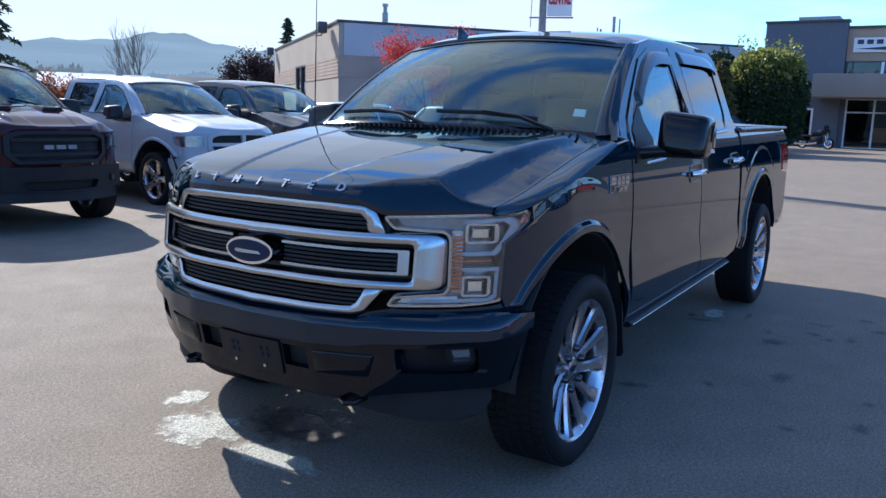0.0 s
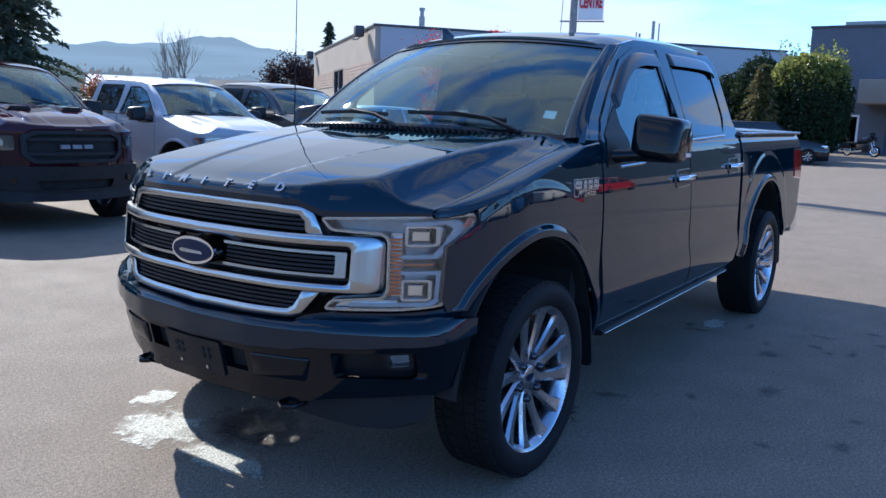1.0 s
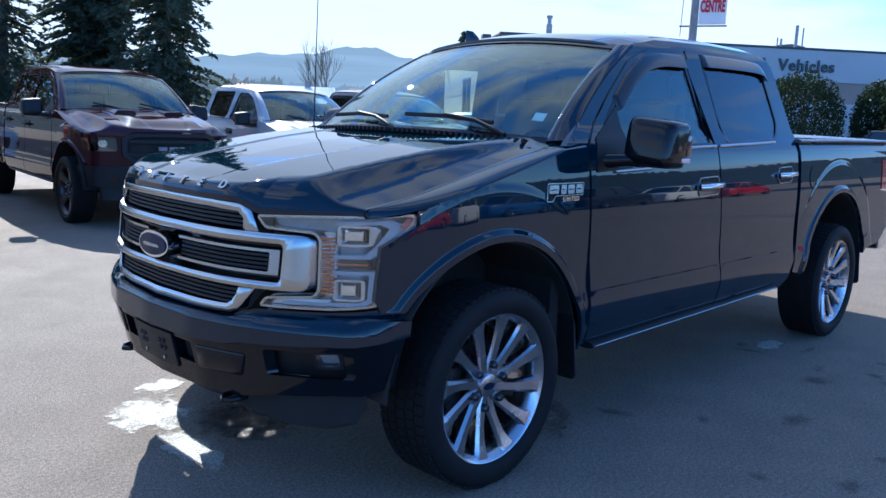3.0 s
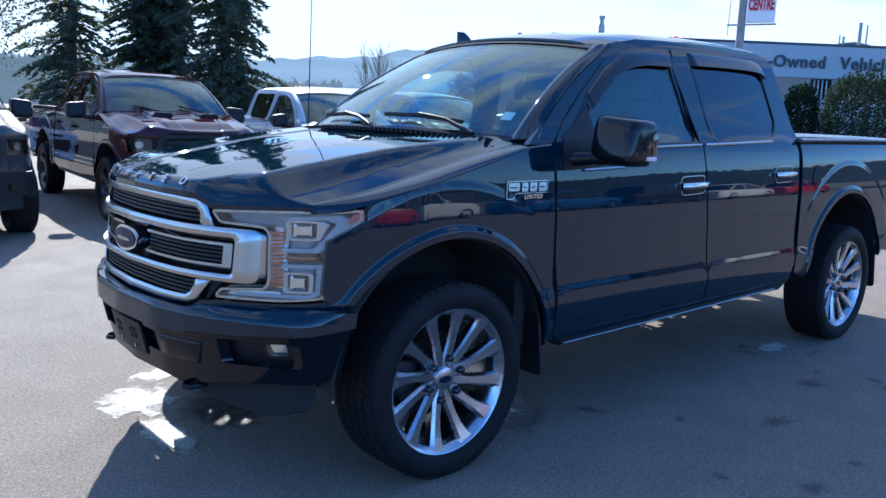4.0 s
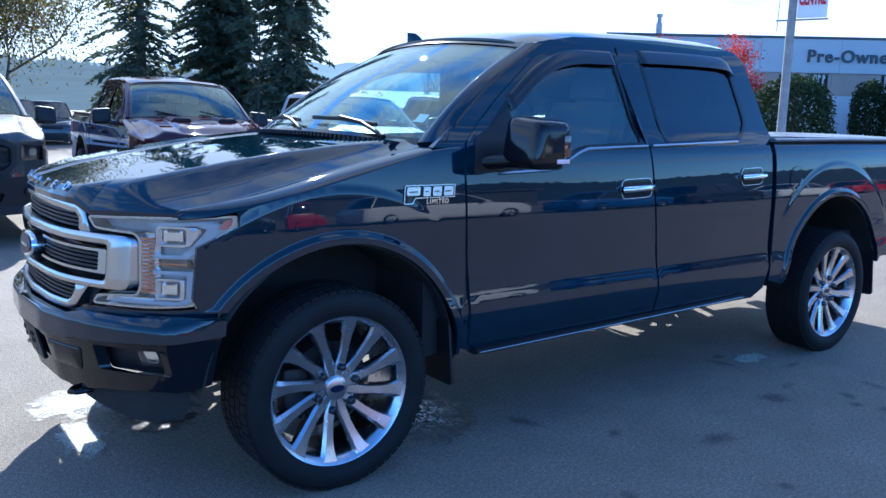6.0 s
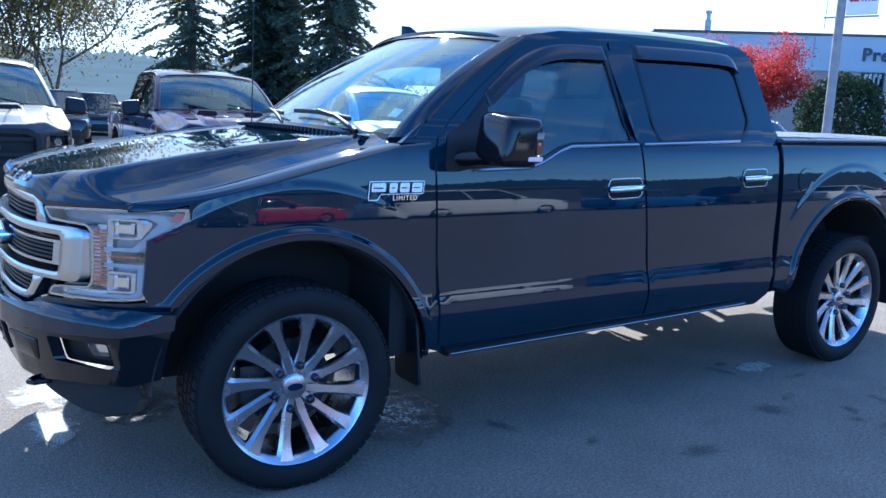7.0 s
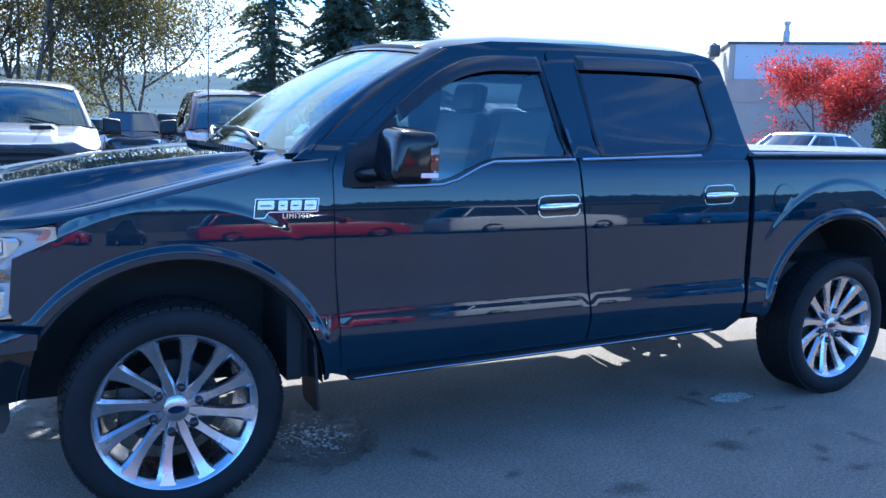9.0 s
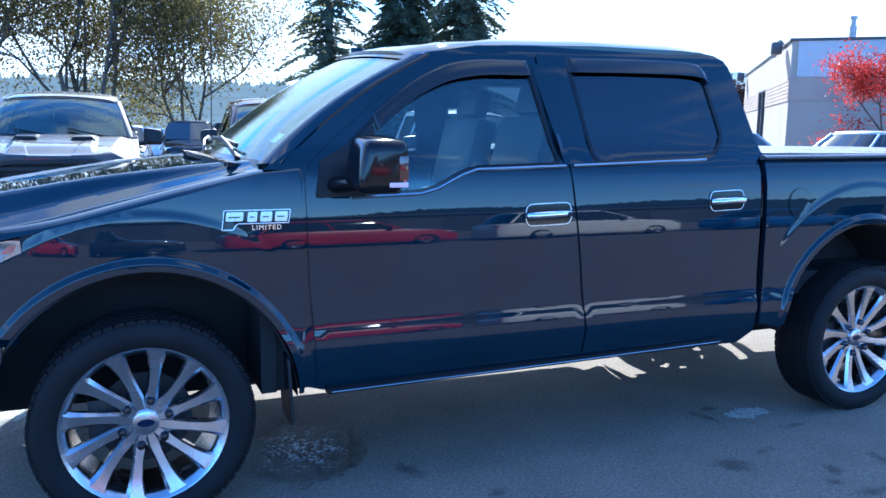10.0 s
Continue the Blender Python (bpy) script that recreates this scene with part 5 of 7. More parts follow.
pickup("maroon crew-cab pickup with twin hood scoops, parked nose out", pose(2.33, 7.02, 0, 0, 0, 86), MAROON, DARKALLOY, BLACK, True)
pickup("silver crew-cab pickup with five-spoke alloy wheels, parked nose out", pose(5.45, 7.35, 0, 0, 0, 84) @ Matrix.Scale(0.955, 4), SILVER, ALLOY, SILVER, False)
pickup("charcoal pickup with hood scoops, parked nose out", pose(-0.62, 6.6, 0, 0, 0, 88), CHARCOAL, DARKALLOY, BLACK, True)
pickup("dark grey pickup parked beyond the silver one", pose(8.7, 8.2, 0, 0, 0, 82), GRAPHITE, ALLOY, BLACK, False)


# ---- buildings ----
STUCCO = surface("beige_stucco", (0.36, 0.315, 0.26), 0.9, 0.0, 0.08, 0.5, bump=0.25, bump_scale=40, fine=0.05, fine_scale=25)
TAUPE = surface("taupe_siding", (0.36, 0.28, 0.225), 0.85, 0.0, 0.12, 0.7, bump=0.2, bump_scale=30)
FASCIA = surface("pale_fascia", (0.44, 0.44, 0.445), 0.6, 0.0, 0.05, 0.6)
WHITEWALL = surface("white_wall", (0.52, 0.52, 0.52), 0.8, 0.0, 0.08, 0.8, bump=0.15, bump_scale=40)
TRIMDARK = surface("dark_trim", (0.06, 0.06, 0.065), 0.5, 0.0, 0.1, 3.0)
GREYWALL = surface("slate_panel", (0.115, 0.125, 0.15), 0.7, 0.0, 0.10, 0.5, fine=0.05, fine_scale=8)
TANWALL = surface("tan_panel", (0.40, 0.29, 0.20), 0.75, 0.0, 0.08, 0.5)
CANOPY = surface("canopy_brown", (0.26, 0.215, 0.175), 0.65, 0.0, 0.08, 0.6)
STEEL = surface("galvanised_steel", (0.34, 0.34, 0.34), 0.5, 0.5, 0.2, 6.0)
CONCRETE = surface("concrete", (0.33, 0.32, 0.30), 0.9, 0.0, 0.12, 2.0, bump=0.2, bump_scale=60)
SIGNWHITE = surface("sign_white", (0.78, 0.78, 0.79), 0.5, 0.0, 0.04, 3.0)
SIGNRED = surface("sign_red", (0.50, 0.012, 0.03), 0.5, 0.0, 0.06, 10.0)
LETTERGREY = surface("letter_slate", (0.035, 0.042, 0.055), 0.45, 0.0, 0.08, 10.0)
SHOPGLASS = pane("shop_glass", (0.52, 0.56, 0.58))
ROOFGRAVEL = surface("roof_felt", (0.18, 0.18, 0.18), 0.95, 0.0, 0.15, 1.0)


def wall_part(name, parent, at, along, s0, s1, z0, z1, mat, out=0.0, thick=0.25, holes=(), label="", bevel=0.0):
    """A slab of wall that stands along a line in plan, with openings."""
    d = Vector((*along, 0)).normalized()
    n = Vector((d.y, -d.x, 0))
    base = Vector((*at, 0))
    f = lambda s, z: base + d * s + n * out + Vector((0, 0, z))
    return part(name, sheet([(s0, z0), (s1, z0), (s1, z1), (s0, z1)], f, -n * thick, holes, 4.0), mat, parent, label, 0)


def rect(a, b, c, d):
    return [(a, c), (b, c), (b, d), (a, d)]


def preowned_building():
    b = thing("showroom_building", "low beige stucco showroom with a pale sign fascia and dark trim", "building")
    c, along = (28.3, 23.6), (0.763, -0.646)
    n = Vector((-0.646, -0.763, 0))
    d = Vector((0.763, -0.646, 0))
    wins = [rect(s, s + 1.05, 3.08, 4.05) for s in (9.4, 12.9, 14.3, 19.9)]
    wall_part("wall", b, c, along, 0.25, 23.5, 0, 5.66, STUCCO, 0, 0.25, wins, "shaded beige stucco wall")
    wall_part("band", b, c, along, 0.0, 9.3, 3.03, 4.08, TAUPE, 0.03, 0.03)
    wall_part("fascia", b, c, along, 0.26, 7.2, 4.085, 5.64, FASCIA, 0.05, 0.05)
    for s0, s1 in ((7.204, 10.9), (10.912, 16.2), (16.212, 23.4)):
        wall_part("fascia_panel", b, c, along, s0, s1, 4.085, 5.64, FASCIA, 0.09, 0.09, (), "pale fascia panel")
    wall_part("brown_panel", b, c, along, 10.6, 12.7, 3.06, 4.07, TAUPE, 0.03, 0.03)
    wall_part("brown_panel", b, c, along, 16.0, 19.5, 3.06, 4.07, TAUPE, 0.03, 0.03)
    wall_part("lower_wall", b, c, along, 9.3, 23.4, 0.0, 3.03, WHITEWALL, 0.04, 0.04)
    wall_part("parapet_cap", b, c, along, -0.1, 23.5, 5.66, 5.76, TRIMDARK, 0.12, 0.45)
    for s in (9.4, 12.9, 14.3, 19.9):
        w = wall_part("window", b, c, along, s - 0.04, s + 1.09, 3.04, 4.09, TRIMDARK, 0.0, 0.10, [rect(s + 0.03, s + 1.02, 3.11, 4.02)])
        wall_part("glazing", w, c, along, s, s + 1.05, 3.08, 4.05, SHOPGLASS, -0.12, 0.02)
        for k in range(1, 5):
            wall_part("mullion", w, c, along, s + 0.21 * k - 0.03, s + 0.21 * k + 0.03, 3.11, 4.02, WHITEWALL, -0.05, 0.05)
    along2 = (0.62, 0.78)
    n2 = Vector((-0.78, 0.62, 0))
    d2 = Vector((0.62, 0.78, 0))

    def side(name, s0, s1, z0, z1, mat, out, thick, holes=(), parent=b, label=""):
        f = lambda s, z: Vector((*c, 0)) + d2 * s + n2 * out + Vector((0, 0, z))
        return part(name, sheet(rect(s0, s1, z0, z1), f, -n2 * thick, holes, 4.0), mat, parent, label, 0)
    win = rect(9.3, 12.8, 1.0, 4.0)
    side("wall", 0, 22.7, 0, 5.66, STUCCO, 0, 0.25, [win], b, "sunlit beige stucco wall")
    for k in range(6):
        z = 3.03 + 0.175 * k
        for s0, s1 in ((0.0, 9.2), (12.9, 22.6)):
            side("siding_board", s0, s1, z, z + 0.150, TAUPE, 0.03, 0.03)
    fr = side("window", 9.25, 12.85, 0.95, 4.05, TRIMDARK, 0.01, 0.12, [rect(9.35, 10.95, 1.05, 3.95), rect(11.10, 12.75, 1.05, 3.95)])
    side("glazing", 9.3, 12.8, 1.0, 4.0, SHOPGLASS, -0.10, 0.02, (), fr)
    side("parapet_cap", -0.1, 22.8, 5.66, 5.76, TRIMDARK, 0.06, 0.40)
    for s in (2.2, 22.2):
        m = frame_axes(d2, (0, 0, 1), Vector((*c, 5.55)) + d2 * s + n2 * 0.35)
        lamp = part("wall_lamp", block(-0.30, 0.30, -0.28, 0.28, -0.30, 0.18, 0.08, m), TRIMDARK, b, "dark box wall lamp")
        part("lamp_arm", tube([m @ Vector((0, -0.25, 0)), m @ Vector((0.0, -0.40, -0.1)), m @ Vector((0, -0.42, -0.38))], 0.04, 6), STEEL, lamp)
    rf = bmesh.new()
    o = Vector((*c, 5.45))
    q = [o + d * 0.1 - n * 0.1, o + d * 23.4, o + d * 23.4 + d2 * 22, o + d2 * 22.5]
    v = [rf.verts.new(p) for p in q] + [rf.verts.new(p - Vector((0, 0, 0.2))) for p in q]
    for k in ((0, 1, 2, 3), (7, 6, 5, 4), (0, 4, 5, 1), (1, 5, 6, 2), (2, 6, 7, 3), (3, 7, 4, 0)):
        rf.faces.new([v[i] for i in k])
    part("roof", rf, ROOFGRAVEL, b, smooth=0)
    back = Vector((*c, 0)) + d2 * 22.5
    wall_part("wall", b, (back.x, back.y), along, 0, 23.4, 0, 5.6, STUCCO, 0, 0.25)
    far = Vector((*c, 0)) + d * 23.4
    part("wall", sheet(rect(0, 22.5, 0, 5.6), lambda s, z: far + d2 * s + Vector((0, 0, z)), d * 0.25, (), 5), STUCCO, b, "", 0)

    def on_roof(s, back_, z):
        return Vector((*c, z)) + d * s - n * back_
    ch = bmesh.new()
    p = on_roof(2.55, 1.0, 5.4)
    up = Matrix.Translation(p) @ Matrix.Rotation(radians(90), 4, "X")
    disc(0.15, 0, 0.95, 14, ch, up)
    disc(0.10, 0.95, 1.25, 14, ch, up)
    disc(0.15, 1.25, 1.38, 14, ch, up)
    part("chimney", ch, STEEL, b, "grey metal flue pipe")
    for s, r, h in ((15.55, 0.085, 1.45), (15.9, 0.04, 1.35), (14.75, 0.06, 0.75), (14.55, 0.035, 0.8)):
        u = Matrix.Translation(on_roof(s, 0.9, 5.5)) @ Matrix.Rotation(radians(90), 4, "X")
        part("roof_pipe", disc(r, 0, h, 10, None, u), STEEL, b)
    mound = sheet([(14.0, 5.5), (14.7, 5.95), (15.5, 6.05), (16.2, 5.95), (17.2, 5.5)], lambda s, z: on_roof(s, 1.2, z), -n * 1.2, (), 3)
    part("roof_hatch", mound, ROOFGRAVEL, b, "", 0)
    for i, (word, s) in enumerate((("Pre-Owned", 11.42), ("Vehicles", 15.72))):
        m = frame_axes(d, (0, 0, 1), Vector((*c, 4.83)) + d * s + n * 0.13)
        lettering(word, 0.80, 0.035, LETTERGREY, b, m, "sign_lettering", 1.12, 0.02, "raised dark slate letters")


preowned_building()


def dealer_building():
    b = thing("dealership_building", "slate-grey dealership with a tan upper storey, brown canopy and glass entrance", "building")
    x = 53.0

    def slab(name, y0, y1, z0, z1, mat, out=0.0, thick=0.3, holes=(), label="", parent=b):
        return part(name, sheet(rect(y0, y1, z0, z1), lambda y, z: Vector((x - out, y, z)), (thick, 0, 0), holes, 5.0), mat, parent, label, 0)
    low_win = rect(5.25, 8.0, 0.55, 2.35)
    slab("grey_wall", 3.72, 8.45, 0, 7.65, GREYWALL, 0.4, 0.7, [low_win], "slate grey tower wall")
    slab("tower_cap", 3.65, 8.52, 7.65, 7.78, TRIMDARK, 0.5, 0.9)
    slab("roof_unit", 4.4, 6.8, 7.78, 8.15, STEEL, -1.0, 1.5)
    w = slab("window", 5.2, 8.05, 0.50, 2.40, SIGNWHITE, 0.42, 0.08, [rect(5.32, 7.93, 0.62, 2.28)], "white-framed window")
    slab("glazing", 5.25, 8.0, 0.55, 2.35, SHOPGLASS, 0.30, 0.02, (), "", w)
    upper = rect(-8.35, 3.65, 4.35, 5.25)
    slab("tan_wall", -14.0, 3.71, 3.0, 7.25, TANWALL, 0.0, 0.3, [upper], "tan upper wall")
    slab("parapet", -14.0, 3.71, 7.25, 7.40, TRIMDARK, 0.1, 0.5)
    uw = slab("window", -8.40, 3.70, 4.30, 5.30, TRIMDARK, 0.03, 0.1, [rect(-8.35 + 2 * k + 0.06, -8.35 + 2 * k + 1.94, 4.38, 5.22) for k in range(6)], "upper window strip")
    for k in range(6):
        slab("glazing", -8.35 + 2 * k + 0.02, -8.35 + 2 * k + 1.98, 4.35, 5.25, SHOPGLASS, -0.08, 0.02, (), "", uw)
    for k in range(1, 6):
        slab("mullion", -8.35 + 2 * k - 0.08, -8.35 + 2 * k + 0.08, 4.36, 5.24, SIGNWHITE, 0.05, 0.05, (), "", uw)
    part("canopy", block(x - 4.2, x - 0.02, -14.0, 4.9, 3.0, 4.32, 0.03), CANOPY, b, "deep brown canopy")
    slab("column", 3.45, 4.15, 0.0, 3.0, GREYWALL, 0.1, 0.6)
    doors = [rect(-9 + 1.55 * k + 0.06, -9 + 1.55 * k + 1.49, 0.06, 2.15) for k in range(8)] + [rect(-9 + 1.55 * k + 0.06, -9 + 1.55 * k + 1.49, 2.24, 2.95) for k in range(8)]
    sf = slab("shopfront", -9.0, 3.45, 0.0, 3.0, SIGNWHITE, 0.0, 0.10, doors, "white-framed glass shopfront")
    for k in range(8):
        slab("door_pane", -9 + 1.55 * k + 0.03, -9 + 1.55 * k + 1.52, 0.03, 2.2, SHOPGLASS, -0.04, 0.02, (), "", sf)
        slab("transom_pane", -9 + 1.55 * k + 0.03, -9 + 1.55 * k + 1.52, 2.21, 2.98, SHOPGLASS, -0.04, 0.02, (), "", sf)
    sg = slab("sign_board", -1.7, 3.35, 5.82, 6.68, SIGNWHITE, 0.16, 0.14, (), "white sign board with grey marks")
    for k in range(8):
        slab("sign_mark", 2.8 - 0.52 * k, 3.15 - 0.52 * k, 6.30, 6.56, LETTERGREY, 0.19, 0.03, (), "", sg)
    part("sign_swoosh", sheet([(3.2, 6.02), (0.9, 5.90), (-1.4, 6.02), (0.9, 6.18)], lambda y, z: Vector((x - 0.19, y, z)), (0.03, 0, 0), (), 2.0), LETTERGREY, sg, "", 0)
    part("side_wall", block(x + 0.3, x + 20, 8.0, 8.4, 0, 7.6), GREYWALL, b)
    part("far_wall", block(x + 0.3, x + 20, -14.0, -13.7, 0, 7.2), TANWALL, b)
    part("rear_wall", block(x + 19.7, x + 20, -13.7, 8.0, 0, 7.2), GREYWALL, b)
    part("floor_slab", block(x + 0.3, x + 19.7, -13.7, 8.0, 0.0, 0.05), CONCRETE, b)
    part("roof", block(x + 0.3, x + 20, -13.7, 8.0, 7.0, 7.2), ROOFGRAVEL, b)


dealer_building()


def pole_sign():
    p = thing("pole_sign", "tall weathered pole with a white sign lettered in red", "sign")
    base = Vector((16.05, 6.9, 0))
    part("pole", tube([base, base + Vector((0, 0, 4.0)), base + Vector((0, 0, 8.5))], [0.105, 0.095, 0.085], 16), WOODPOLE, p)
    r = Vector((0.34, -0.94, 0)).normalized()
    o = Vector((-r.y, r.x, 0)) * -1
    m = frame_axes(r, (0, 0, 1), base + r * 0.42 + Vector((0, 0, 4.95)))
    board = part("sign_board", block(-0.31, 0.31, -1.02, 1.4, -0.05, 0.05, 0.01, m), SIGNWHITE, p, "white sign board")
    lettering("CENTRE", 0.30, 0.008, SIGNRED, board, m @ Matrix.Translation((0, -0.62, 0.06)) @ Matrix.Diagonal((0.51, 1.25, 1, 1)), "sign_lettering", 1.0, 0.012, "red capital letters")
    lettering("CENTRE", 0.30, 0.008, SIGNRED, board, m @ Matrix.Rotation(math.pi, 4, "Y") @ Matrix.Translation((0, -0.62, 0.06)) @ Matrix.Diagonal((0.51, 1.25, 1, 1)), "sign_lettering", 1.0, 0.012, "red capital letters")
    arm = m.copy()
    part("bracket", tube([arm @ Vector((-0.75, -1.06, 0)), arm @ Vector((0.35, -1.06, 0))], 0.022, 6), STEEL, p)
    part("cable", tube([arm @ Vector((-0.72, -1.3, 0)), arm @ Vector((-0.66, 1.5, 0)), arm @ Vector((-0.58, 3.2, 0))], 0.009, 5), TRIMDARK, p)


WOODPOLE = surface("weathered_pole", (0.27, 0.26, 0.25), 0.8, 0.0, 0.2, 5.0, bump=0.3, bump_scale=60)
pole_sign()


# ---- trees and hedges ----
def foliage(name, colours, gloss=0.5, glow=0.45):
    """Leaves: colours by piece, half of the light passing through."""
    m, n, l, b = mat_nodes(name)
    g = n.new("ShaderNodeNewGeometry")
    r = n.new("ShaderNodeValToRGB")
    els = r.color_ramp.elements
    for i, c in enumerate(colours):
        p = i / (len(colours) - 1)
        e = els[0] if i == 0 else els[1] if i == len(colours) - 1 else els.new(p)
        e.position, e.color = p, (*c, 1)
    l.new(g.outputs["Random Per Island"], r.inputs["Fac"])
    l.new(r.outputs["Color"], b.inputs["Base Color"])
    b.inputs["Roughness"].default_value = gloss
    b.inputs["Specular IOR Level"].default_value = 0.2
    t = n.new("ShaderNodeBsdfTranslucent")
    l.new(r.outputs["Color"], t.inputs["Color"])
    mx = n.new("ShaderNodeMixShader")
    mx.inputs["Fac"].default_value = glow
    l.new(b.outputs["BSDF"], mx.inputs[1])
    l.new(t.outputs["BSDF"], mx.inputs[2])
    l.new(mx.outputs["Shader"], n["Material Output"].inputs["Surface"])
    return m


FIRGREEN = foliage("fir_needles", [(0.055, 0.074, 0.052), (0.080, 0.102, 0.065), (0.100, 0.122, 0.074)], 0.7, 0.35)
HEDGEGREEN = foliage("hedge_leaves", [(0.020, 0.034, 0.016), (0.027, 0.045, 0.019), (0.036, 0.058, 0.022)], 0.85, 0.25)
LAURELSUN = foliage("sunlit_laurel_leaves", [(0.09, 0.13, 0.035), (0.17, 0.21, 0.05), (0.34, 0.34, 0.09)], 0.35, 0.5)
GOLDCONIFER = foliage("golden_conifer_sprays", [(0.08, 0.09, 0.025), (0.14, 0.12, 0.04), (0.17, 0.14, 0.06)], 0.6, 0.3)
MAPLERED = foliage("red_maple_leaves", [(0.42, 0.045, 0.035), (0.62, 0.10, 0.06), (0.70, 0.22, 0.10), (0.30, 0.04, 0.035)], 0.6, 0.6)
AUTUMN = foliage("autumn_leaves", [(0.10, 0.085, 0.03), (0.24, 0.17, 0.055), (0.40, 0.22, 0.08), (0.34, 0.12, 0.05), (0.16, 0.14, 0.045)], 0.6, 0.65)
RUSTLEAF = foliage("rust_leaves", [(0.22, 0.07, 0.03), (0.30, 0.14, 0.05)], 0.6, 0.4)
PLUMLEAF = foliage("dark_plum_leaves", [(0.03, 0.018, 0.02), (0.05, 0.03, 0.03)], 0.6, 0.3)
BARK = surface("grey_bark", (0.10, 0.085, 0.07), 0.95, 0.0, 0.3, 4.0, bump=0.5, bump_scale=20)


def leaf_mesh(name, pts, size, mat, parent, label="", rng=None, flat=0.5, dirs=None, aspect=0.5):
    """Many small leaves, each a bent diamond of its own."""
    rng = rng or np.random.default_rng(1)
    pts = np.asarray(pts, float)
    n = len(pts)
    a = rng.normal(size=(n, 3)) if dirs is None else np.asarray(dirs, float) + 0.35 * rng.normal(size=(n, 3))
    a /= np.linalg.norm(a, axis=1, keepdims=True) + 1e-9
    b = np.cross(a, rng.normal(size=(n, 3)))
    b /= np.linalg.norm(b, axis=1, keepdims=True) + 1e-9
    s = size * rng.uniform(0.6, 1.4, (n, 1))
    v = np.stack([pts - a * s, pts + b * s * aspect, pts + a * s, pts - b * s * aspect], 1).reshape(-1, 3)
    me = bpy.data.meshes.new(name)
    me.from_pydata(v.tolist(), [], [(4 * i, 4 * i + 1, 4 * i + 2, 4 * i + 3) for i in range(n)])
    me.materials.append(mat)
    ob = new(name, me)
    ob.parent = parent
    if label:
        ob["label"] = label
    return ob


def fir(at, h, r, seed, bare=0.06, dense_=1.0, label="tall dark green fir with drooping boughs", mat=None, broad=False, size=0.30):
    t = thing("fir_tree", label, "tree", pose(*at), "firs beyond the lot")
    rng = np.random.default_rng(seed)
    trunk = tube([(0, 0, 0), (0.05 * h / 20, 0, 0.5 * h), (0, 0, h)], [0.018 * h, 0.011 * h, 0.01], 10)
    pts, dirs = [], []
    z = bare * h
    while z < 0.985 * h:
        k = 1 - z / h
        for _ in range(int(rng.integers(5, 10) * dense_)):
            a = rng.uniform(0, 2 * math.pi)
            length = r * (k ** 0.5 if broad else k ** 0.75) * rng.uniform(0.35, 1.15) * (1 + 0.25 * math.sin(3 * a + z * 0.7)) + 0.15
            c, s = math.cos(a), math.sin(a)
            up = rng.uniform(0.0, 0.25)
            ends = []
            for q in np.linspace(0.12, 1, max(4, int(length / 0.28))):
                p = np.array([c * q * length, s * q * length, z + up * q * length - 0.42 * length * q * q])
                ends.append(p)
                w = 0.35 * length * (1 - q) + 0.12
                for _ in range(4):
                    off = rng.uniform(-w, w)
                    pts.append(p + np.array([-s * off, c * off, -abs(off) * 0.35 - rng.uniform(0, 0.10)]))
                    dirs.append([c * 0.8 - s * np.sign(off) * 0.6, s * 0.8 + c * np.sign(off) * 0.6, -0.35])
            if length > 0.8 and rng.random() < 0.3:
                tube([ends[0], ends[len(ends) // 2], ends[-1]], [0.03, 0.018, 0.006], 4, trunk)
        z += rng.uniform(0.3, 0.9) * h / 40
    part("trunk", trunk, BARK, t)
    leaf_mesh("crown", pts, size, mat or FIRGREEN, t, "", rng, 0.5, dirs, 0.28)
    return t


def limbs(bm, p, d, length, r, level, rng, tips, spread_=0.5, levels=4):
    q = p + d * length * 0.5 + Vector(rng.normal(size=3)) * 0.04 * length
    e = p + d * length
    tube([p, q, e], [r, r * 0.85, r * 0.68], 6 if level < 2 else 4, bm)
    if level >= levels - 2:
        tips += [q, e]
    if level >= levels:
        return
    for _ in range(3 if level < levels - 1 else 2):
        n = (d + Vector(rng.normal(size=3)) * spread_ + Vector((0, 0, 0.12))).normalized()
        limbs(bm, e if rng.random() < 0.7 else q, n, length * rng.uniform(0.62, 0.85), r * 0.62, level + 1, rng, tips, spread_, levels)


def broadleaf(name, label, at, h, mat, seed, per_tip=14, cloud=0.5, leaf=0.08, stems=3, spread_=0.45, levels=4, group="", first=0.30, girth=0.011):
    t = thing(name, label, "tree", pose(*at), group)
    rng = np.random.default_rng(seed)
    bm, tips = bmesh.new(), []
    for k in range(stems):
        a = 2 * math.pi * k / stems + rng.uniform(0, 1)
        lean_ = 0.28 if stems > 1 else 0.05
        limbs(bm, Vector((0.15 * math.cos(a), 0.15 * math.sin(a), 0)) * (stems > 1), Vector((lean_ * math.cos(a), lean_ * math.sin(a), 1)).normalized(), h * first, girth * h, 0, rng, tips, spread_, levels)
    part("trunk", bm, BARK, t, "", 60)
    if per_tip:
        base = np.array([tuple(p) for p in tips])
        pts = np.repeat(base, per_tip, 0) + rng.normal(size=(len(base) * per_tip, 3)) * cloud
        pts = pts[pts[:, 2] > 0.5]
        leaf_mesh("crown", pts, leaf, mat, t, "", rng, 0.5, None, 0.55)
    return t


